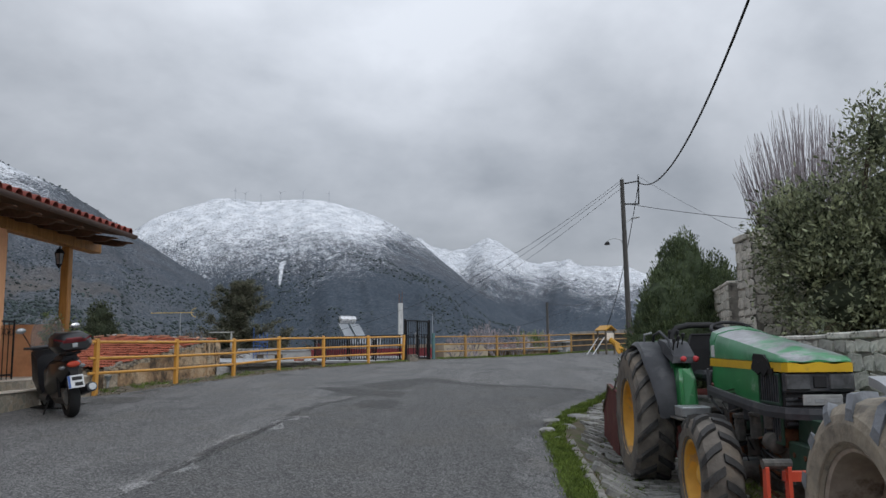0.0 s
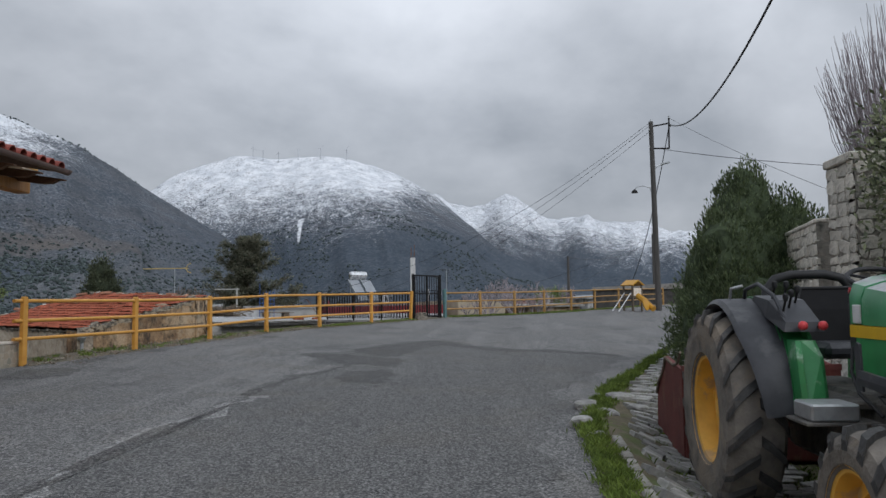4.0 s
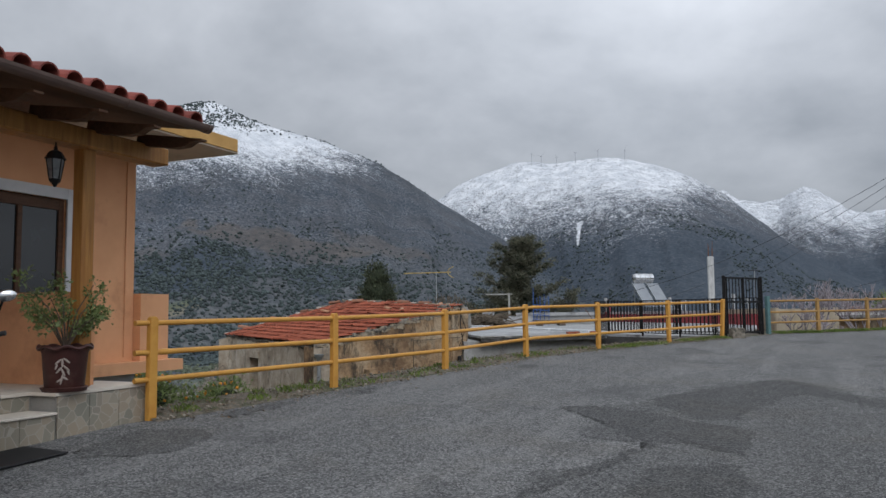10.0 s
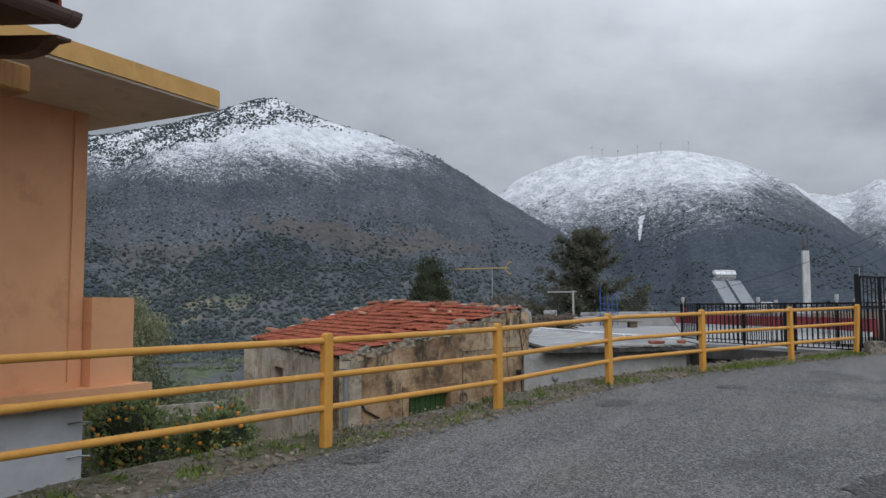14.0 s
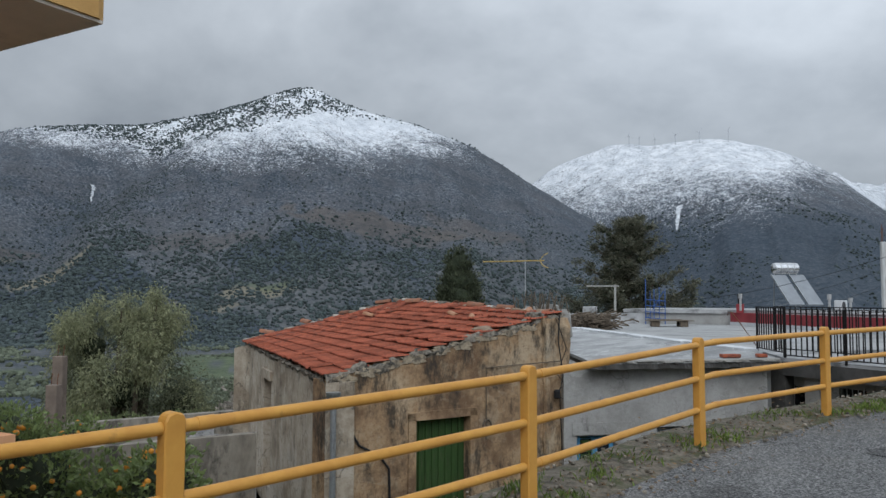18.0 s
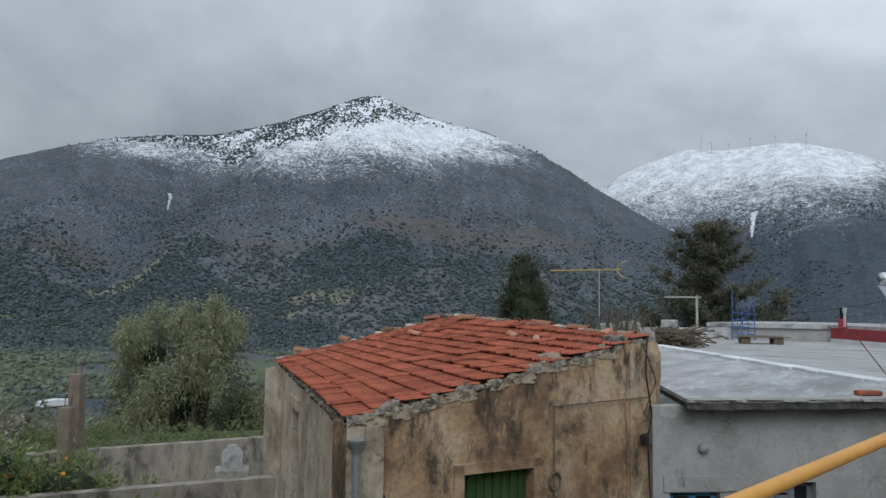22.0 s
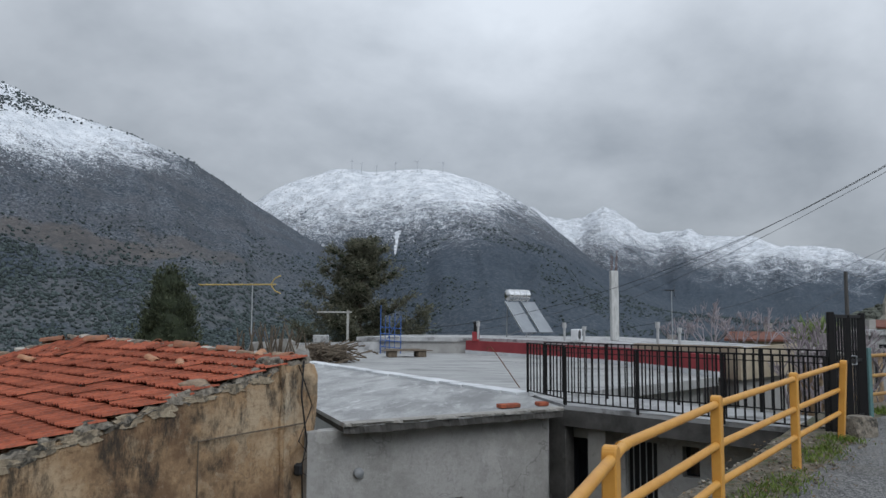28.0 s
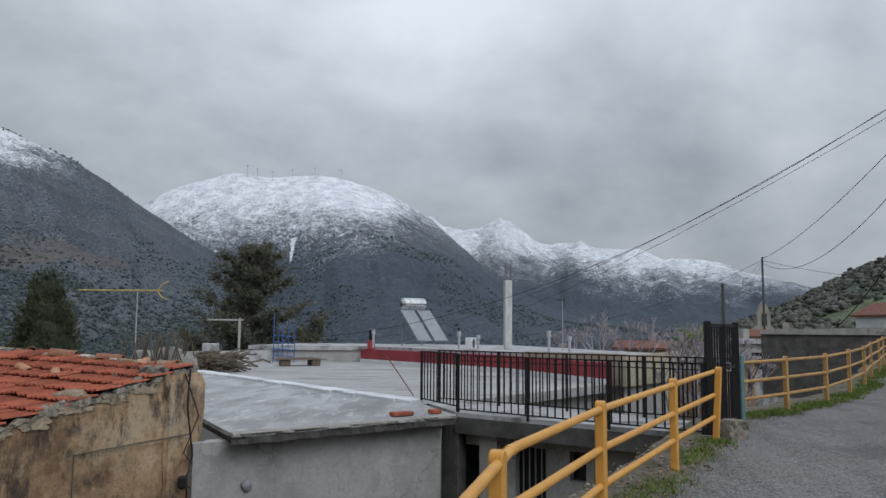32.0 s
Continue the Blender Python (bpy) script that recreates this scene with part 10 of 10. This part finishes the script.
# ---- far woods, scrub and valley ----
def far_trees(name, count, rmin, rmax, azmin, azmax, smin, smax, mat, label, seed, density, lumps=1):
    """Tree crowns strewn over the land; density(azimuth, distance, x, y) gives the share of spots that bear one."""
    rng = np.random.default_rng(seed)
    n = count * 8
    r = np.sqrt(rng.random(n) * (rmax**2 - rmin**2) + rmin**2)
    azd = azmin + (azmax - azmin) * rng.random(n)
    a = np.radians(azd)
    x, y = CENTRE[0] + r * np.sin(a), CENTRE[1] + r * np.cos(a)
    keep = rng.random(n) < density(azd, r, x, y)
    x, y = x[keep][:count], y[keep][:count]
    z = land_z(x, y)
    b = bmesh.new()
    bmesh.ops.create_icosphere(b, subdivisions=1, radius=1.0)
    base = np.array([v.co[:] for v in b.verts])
    F0 = np.array([[v.index for v in f.verts] for f in b.faces])
    b.free()
    allv, allf, off = [], [], 0
    for _ in range(lumps):
        s = (smin + (smax - smin) * rng.random(len(x)) ** 1.8)[:, None, None]
        jit = 1 + 0.5 * (rng.random((len(x), len(base), 1)) - 0.5)
        dx = np.stack([rng.normal(size=len(x)), rng.normal(size=len(x)), 0.3 * rng.random(len(x))], 1)[:, None] * s * (0.45 if lumps > 1 else 0)
        V = base[None] * s * jit * np.array([1, 1, 0.8]) + np.stack([x, y, z], 1)[:, None] + np.array([0, 0, 0.35]) * s + dx
        allv.append(V.reshape(-1, 3))
        allf.append((F0[None] + (np.arange(len(x)) * len(base))[:, None, None] + off).reshape(-1, 3))
        off += V.shape[0] * len(base)
    ob = grid_mesh(name, np.concatenate(allv).tolist(), np.concatenate(allf).tolist(), mat, False)
    return tagged(ob, label, "woods", kind="stuff")


def clumps(scale, seed, lo, hi):
    """A density that gathers trees in clumps."""
    return lambda azd, r, x, y: smooth01((fbm(x / scale, y / scale, 3, seed) - lo) / (hi - lo))


def foot_woods(azd, r, x, y):
    p = fbm(x / 170, y / 170, 4, 85)
    belt = smooth01((1850 + 300 * (p - 0.5) - r) / 420)
    bare = np.exp(-(((azd + 35) / 7) ** 2) - ((r - 1730) / 70) ** 2)
    return np.clip(belt * (0.5 + 0.5 * smooth01((p - 0.32) / 0.3)) * (1 - 0.8 * bare) * (0.35 + 0.65 * smooth01((fbm(x / 40, y / 40, 2, 92) - 0.38) / 0.2)), 0, 1)


def slope_scrub(azd, r, x, y):
    thin = 0.10 * (0.3 + 1.4 * smooth01((fbm(x / 120, y / 120, 3, 93) - 0.4) / 0.2))
    return np.clip(thin + 0.35 * ravine(azd, r, ((1300, -56.5), (1700, -53.5), (2000, -50.5), (2300, -46.0)), 2.2) + 0.2 * ravine(azd, r, GULLY, 2.4), 0, 1) * smooth01((2200 - r) / 300)


def top_trees(azd, r, x, y):
    low = np.interp(azd, (-60, -55, -50, -46, -42, -40, -38, -36, -33, -27, -22), (2480, 2370, 2210, 2190, 2190, 2220, 2310, 2400, 2430, 2440, 2460))
    return smooth01((r - low) / 90) * (0.25 + 0.75 * smooth01((fbm(x / 60, y / 60, 3, 94) - 0.4) / 0.15)) * np.interp(azd, (-62, -54, -38, -36, -20), (0.25, 1, 1, 0.35, 0.2))


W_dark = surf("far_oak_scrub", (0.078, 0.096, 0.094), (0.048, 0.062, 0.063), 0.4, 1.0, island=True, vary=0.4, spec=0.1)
W_olive = surf("far_olive_grove", (0.13, 0.145, 0.105), (0.08, 0.094, 0.066), 0.8, 1.0, island=True, vary=0.4, spec=0.1)
W_bare = surf("far_bare_scrub", (0.11, 0.095, 0.085), (0.065, 0.058, 0.05), 0.8, 1.0, island=True, vary=0.4, spec=0.1)
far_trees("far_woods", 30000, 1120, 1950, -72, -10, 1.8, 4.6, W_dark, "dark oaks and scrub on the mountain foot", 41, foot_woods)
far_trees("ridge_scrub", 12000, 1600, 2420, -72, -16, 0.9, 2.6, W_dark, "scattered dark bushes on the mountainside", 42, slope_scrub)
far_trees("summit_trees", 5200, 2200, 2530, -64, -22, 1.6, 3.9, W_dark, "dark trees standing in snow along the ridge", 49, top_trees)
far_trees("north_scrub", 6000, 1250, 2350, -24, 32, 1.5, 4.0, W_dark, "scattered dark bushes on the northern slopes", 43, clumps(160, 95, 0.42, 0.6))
far_trees("floor_woods", 8000, 600, 1180, -72, 14, 1.6, 3.8, W_olive, "woods and hedges across the valley floor", 48, clumps(120, 86, 0.40, 0.56))
far_trees("valley_woods", 5000, 200, 640, -72, 14, 1.8, 4.0, W_olive, "olive groves in the valley", 44, clumps(90, 44, 0.42, 0.6), 2)
far_trees("near_grove", 900, 150, 300, -70, -8, 1.2, 2.6, W_olive, "olive trees and brush below the village", 45, clumps(40, 45, 0.38, 0.55), 4)
far_trees("brush", 500, 150, 260, -66, -30, 0.7, 1.6, W_bare, "leafless brown brush below the village", 46, clumps(25, 46, 0.36, 0.5), 4)
W_hill = surf("hill_scrub_leaf", (0.115, 0.12, 0.10), (0.065, 0.07, 0.06), 0.8, 1.0, island=True, vary=0.5, spec=0.1)
far_trees("hill_scrub", 10000, 150, 330, 12, 50, 0.35, 1.1, W_hill, "grey-green scrub on the near hill", 47, clumps(40, 47, 0.36, 0.5), 2)


# white mill paint dulled to grey, the haze being put into its colour
M_mill = surf("hazed_mill_paint", (0.5, 0.52, 0.55), (0.42, 0.44, 0.47), 0.3, 0.6)


def turbine(azd, r, h):
    x, y = CENTRE[0] + r * math.sin(radians(azd)), CENTRE[1] + r * math.cos(radians(azd))
    z = float(land_z(np.array(x), np.array(y)))
    t = thing("wind_turbine", "slender grey wind turbine on the snowy ridge", "wind turbine", pose(x, y, z - 4), group="turbines on the ridge")
    part("tower", rod(bmesh.new(), (0, 0, 0), (0, 0, h), 1.5, 0.8, 8), M_mill, t)
    part("nacelle", box(bmesh.new(), (-1.5, -4, h - 1.5), (1.5, 4, h + 1.5)), M_mill, t)
    for k in range(3):
        a = k * math.tau / 3 + azd
        part("blade", rod(bmesh.new(), (0, -4.5, h), (20 * math.sin(a), -4.5, h + 20 * math.cos(a)), 0.6, 0.2, 5), M_mill, t)


for a, h in ((-16.6, 58), (-15.9, 52), (-14.8, 48), (-13.4, 52), (-11.8, 52), (-9.9, 56)):
    turbine(a, 2975, h * 0.82)


def draped(name, azd, top, foot, wdeg, mat, label, seed):
    """A strip of snow lying in a gully, from the height angle top down to foot, forked and narrowing."""
    verts, faces = [], []
    n = 26
    r0, r1 = slope_at(azd, foot), slope_at(azd, top)
    for i in range(n):
        f = i / (n - 1)
        r = r0 + (r1 - r0) * f
        for k in (-1, 0, 1):
            j = float(vnoise(np.array(i * 0.8), np.array(k * 3.0), seed))
            a = radians(azd + k * wdeg * (0.2 + 0.85 * j) * (0.35 + 0.65 * f) + wdeg * 0.7 * (f - 0.5) + 0.015 * math.sin(i * 0.7))
            x, y = CENTRE[0] + r * math.sin(a), CENTRE[1] + r * math.cos(a)
            verts.append((x, y, float(land_z(np.array(x), np.array(y))) + 4))
    for i in range(n - 1):
        for k in range(2):
            a = i * 3 + k
            faces.append((a, a + 1, a + 4, a + 3))
    return tagged(grid_mesh(name, verts, faces, mat), label, "snow", kind="structure")


M_snow = surf("old_snow", (0.78, 0.80, 0.83), (0.30, 0.32, 0.35), 0.08, 0.9)
draped("snow_gully", -13.3, 6.3, 4.65, 0.3, M_snow, "strip of snow lying in a gully", 3)
draped("snow_gully", -54.3, 7.3, 6.1, 0.2, surf("thin_old_snow", (0.6, 0.62, 0.65), (0.2, 0.22, 0.24), 0.09, 0.9), "small strip of snow in a gully", 5)


# leafy olive groves and brush just below the village
def grove(name, count, rmin, rmax, azmin, azmax, size, leaf, mat, label, seed, per=150, cut=0.45):
    rng = np.random.default_rng(seed)
    r = np.sqrt(rng.random(count * 3) * (rmax**2 - rmin**2) + rmin**2)
    a = np.radians(azmin + (azmax - azmin) * rng.random(count * 3))
    x, y = CENTRE[0] + r * np.sin(a), CENTRE[1] + r * np.cos(a)
    keep = fbm(x / 22, y / 22, 3, seed) + 0.3 * (rng.random(len(x)) - 0.5) > cut
    keep &= ~((np.abs(np.degrees(a) + 53.5) < 7.5) & (r < 82) & (r > 30) & (size > 0.6))
    x, y = x[keep][:count], y[keep][:count]
    z = land_z(x, y)
    lob = []
    for px, py, pz_ in zip(x, y, z):
        s = size * (0.6 + 0.7 * rng.random())
        for _ in range(3):
            q = rng.normal(size=3) * 0.42 * s
            lob.append((px + q[0], py + q[1], pz_ + s * 0.75 + q[2] * 0.5, s * 0.75, s * 0.75, s * 0.62))
    o = leaves(name, lob, len(lob) * per // 3, leaf, mat, None, seed, shell=0.45, aspect=0.4, clump=size * 0.14)
    return tagged(o, label, "woods", kind="stuff")


L_olivef = leaf_mat("grove_olive_leaf", (0.24, 0.26, 0.18), (0.13, 0.15, 0.105), 0.45)
L_brush = leaf_mat("dry_brush_twig", (0.40, 0.35, 0.30), (0.25, 0.22, 0.19), 0.4)
L_weed = leaf_mat("weed_leaf", (0.23, 0.27, 0.12), (0.14, 0.17, 0.08), 0.4)
grove("olive_grove", 420, 60, 200, -70, -30, 2.0, 0.5, L_olivef, "silvery olive trees below the village", 71, 240, 0.4)
grove("dry_brush", 230, 40, 110, -70, -36, 1.2, 0.3, L_brush, "leafless brown brush below the village", 72, 200, 0.42)
grove("weeds", 900, 22, 75, -72, -28, 0.5, 0.18, L_weed, "green weeds and low growth below the road", 73, 110, 0.4)
# sheds in the valley
for azd, r, w, d in ((-60.7, 560, 22, 8),):
    x, y = CENTRE[0] + r * math.sin(radians(azd)), CENTRE[1] + r * math.cos(radians(azd))
    z = float(land_z(np.array(x), np.array(y)))
    o = part("shed", prism(bmesh.new(), [(-w / 2, 0), (w / 2, 0), (w / 2, 3), (0, 4), (-w / 2, 3)], -d / 2, d / 2, pose(x, y, z + 1, 0, 0, -azd + 20) @ Matrix(((1, 0, 0, 0), (0, 0, 1, 0), (0, 1, 0, 0), (0, 0, 0, 1)))), M_whitewash)
    tagged(o, "long pale shed roof down in the valley", "shed", "sheds in the valley")

# ---- resurfaced darker tarmac ----
m_patch = asphalt("dark_tarmac", 0.78, 0.25, 0.2)


def tar_patch(outline, label, lift=0.004, mat=None, sway=0.5):
    """A thin sheet of newer tarmac with a wandering edge."""
    p = along(list(outline) + [outline[0]], 420 if len(outline) > 9 else 160)[:-1]
    j = np.stack([vnoise(p[:, 0] * 2.1, p[:, 1] * 2.1, 51), vnoise(p[:, 0] * 2.1 + 9, p[:, 1] * 2.1, 52)], 1) - 0.5
    q = np.stack([vnoise(p[:, 0] * 13, p[:, 1] * 13, 53), vnoise(p[:, 0] * 13 + 9, p[:, 1] * 13, 54)], 1) - 0.5
    p = p + j * sway + q * 0.14
    bm = bmesh.new()
    f = bm.faces.new([bm.verts.new((x, y, road_z(x, y) + lift)) for x, y in p])
    bmesh.ops.triangulate(bm, faces=[f])
    return tagged(part("tarmac_patch", bm, mat or m_patch), label, "road patch", kind="structure")


# ---- potted plant ----
pp = thing("potted_plant", "leafy shrub in a dark brown glazed pot on the porch edge", "potted plant", pose(-7.6, 12.5, 0.492))
M_pot = surf("brown_glazed_pot", (0.075, 0.028, 0.024), (0.05, 0.02, 0.018), 6, 0.45, stain=(0.16, 0.1, 0.08), sscale=5, samt=0.3)
part("saucer", lathe(bmesh.new(), [(0.001, 0), (0.2, 0), (0.225, 0.04), (0.2, 0.045)], 22), M_pot, pp)
pt = part("pot", lathe(bmesh.new(), [(0.17, 0.03), (0.185, 0.05), (0.215, 0.38), (0.235, 0.42), (0.22, 0.44), (0.2, 0.42), (0.001, 0.4)], 26), M_pot, pp, smooth=True)
part("rim", tube(bmesh.new(), [(0.245 * math.cos(a), 0.245 * math.sin(a), 0.435 + 0.016 * math.sin(7 * a)) for a in np.linspace(0, math.tau, 57)[:-1]], 0.018, 6, True), M_pot, pt, "wavy rim")
M_motif = surf("pale_motif", (0.36, 0.3, 0.27), (0.3, 0.25, 0.22), 8, 0.7)
for da, z, w, ang in ((0.0, 0.13, 0.06, 12), (0.05, 0.2, 0.05, -25), (-0.12, 0.22, 0.045, 40), (0.18, 0.24, 0.045, -48), (0.02, 0.29, 0.045, 0), (-0.16, 0.30, 0.04, 50), (0.2, 0.31, 0.04, -50), (-0.1, 0.12, 0.035, 55), (0.14, 0.14, 0.035, -60), (-0.25, 0.25, 0.03, 20), (0.28, 0.2, 0.03, -15)):
    a = -0.85 + da
    rad = 0.186 + 0.085 * z
    b = bmesh.new()
    bmesh.ops.create_uvsphere(b, u_segments=8, v_segments=5, radius=1.0, matrix=pose(rad * math.cos(a), rad * math.sin(a), z, 0, 0, math.degrees(a) + 90) @ pose(0, 0, 0, 0, ang, 0) @ Matrix.Diagonal((0.011, 0.006, w, 1)))
    part("motif", b, M_motif, pt)
bm = bmesh.new()
tips = []
for k in range(20):
    a = random.uniform(0, math.tau)
    rr_ = random.uniform(0.15, 0.5)
    tips.append((rr_ * math.cos(a), rr_ * math.sin(a), 0.4 + random.uniform(0.25, 0.72)))
    tube(bm, [(0, 0, 0.4), (tips[-1][0] * 0.4, tips[-1][1] * 0.4, 0.4 + (tips[-1][2] - 0.4) * 0.6), tips[-1]], [0.01, 0.007, 0.003], 5)
part("stems", bm, M_bark, pp)
leaves("foliage", [(x * f, y * f, 0.4 + (z - 0.4) * f, 0.07, 0.07, 0.06) for x, y, z in tips for f in (1.0, 0.78)], 2000, 0.045, L_citrus, pp, 61, shell=0.1, aspect=0.5, clump=0.03)
m_spot = asphalt("damp_tarmac", 0.7, 0.2, 0.5)


tar_patch([(-3.1, -6), (-3.05, 5), (-2.95, 11.9), (-2.4, 14.2), (-3.4, 16.3), (-2.6, 17.1), (-1.9, 19.3), (-0.9, 20.3), (0.2, 18.4), (1.6, 18.2), (3.0, 17.0), (2.3, 14.6), (1.1, 11.8), (0.72, 9), (0.6, 5), (0.6, -6)], "darker resurfaced strip of tarmac along the road")
for x, y, sx, sy in ((-6.4, 16.4, 0.14, 0.45), (-5.2, 20.4, 0.22, 0.3), (-6.75, 14.6, 0.18, 0.6), (-6.6, 12.6, 0.4, 0.8), (-4.2, 22.6, 0.22, 0.3)):
    tar_patch([(x + sx * math.cos(a), y + sy * math.sin(a)) for a in np.linspace(0, math.tau, 10)[:-1]], "small dark damp patch on the tarmac", 0.005, m_spot, 0.3)

tar_patch([(-3.27, 4.0), (-3.19, 6.8), (-2.98, 9.0), (-2.88, 11.0), (-2.74, 11.0), (-2.84, 9.0), (-3.02, 6.8), (-3.1, 4.0)], "pale worn streak along the joint in the tarmac", 0.008, asphalt("pale_worn_tarmac", 1.45, 0.7, 0.0))

m_dark = asphalt("fresh_dark_tarmac", 0.56, 0.2, 0.35)
for outline in ([(-3.54, 16.21), (-3.22, 16.54), (-2.53, 16.21), (-1.85, 15.82), (-1.34, 15.62), (-1.32, 14.26), (-1.78, 14.59), (-2.22, 14.55), (-2.59, 14.99), (-3.03, 15.57)],
                [(-2.66, 17.2), (-2.27, 18.19), (-1.72, 19.01), (-1.13, 20.09), (-0.7, 19.95), (-0.78, 18.93), (-1.16, 17.79), (-1.48, 16.17), (-1.87, 16.02)],
                [(-0.7, 19.82), (-0.14, 18.66), (0.59, 18.02), (1.59, 17.99), (3.0, 17.2), (2.8, 16.8), (1.47, 17.5), (0.52, 17.45), (-0.17, 17.9), (-0.78, 18.67)],
                [(-2.99, 10.89), (-2.94, 11.45), (-2.88, 11.82), (-2.7, 12.7), (-2.56, 13.35), (-2.22, 14.55), (-2.17, 14.38), (-2.46, 13.12), (-2.59, 12.59), (-2.73, 12.01), (-2.77, 11.37), (-2.83, 10.88)],
                [(-2.03, 13.54), (-1.45, 13.98), (-1.23, 13.25), (-1.32, 12.12), (-1.7, 12.12), (-2.0, 12.61)]):
    tar_patch(outline, "dark patch of newer tarmac with a ragged edge", 0.007, m_dark, 0.12)
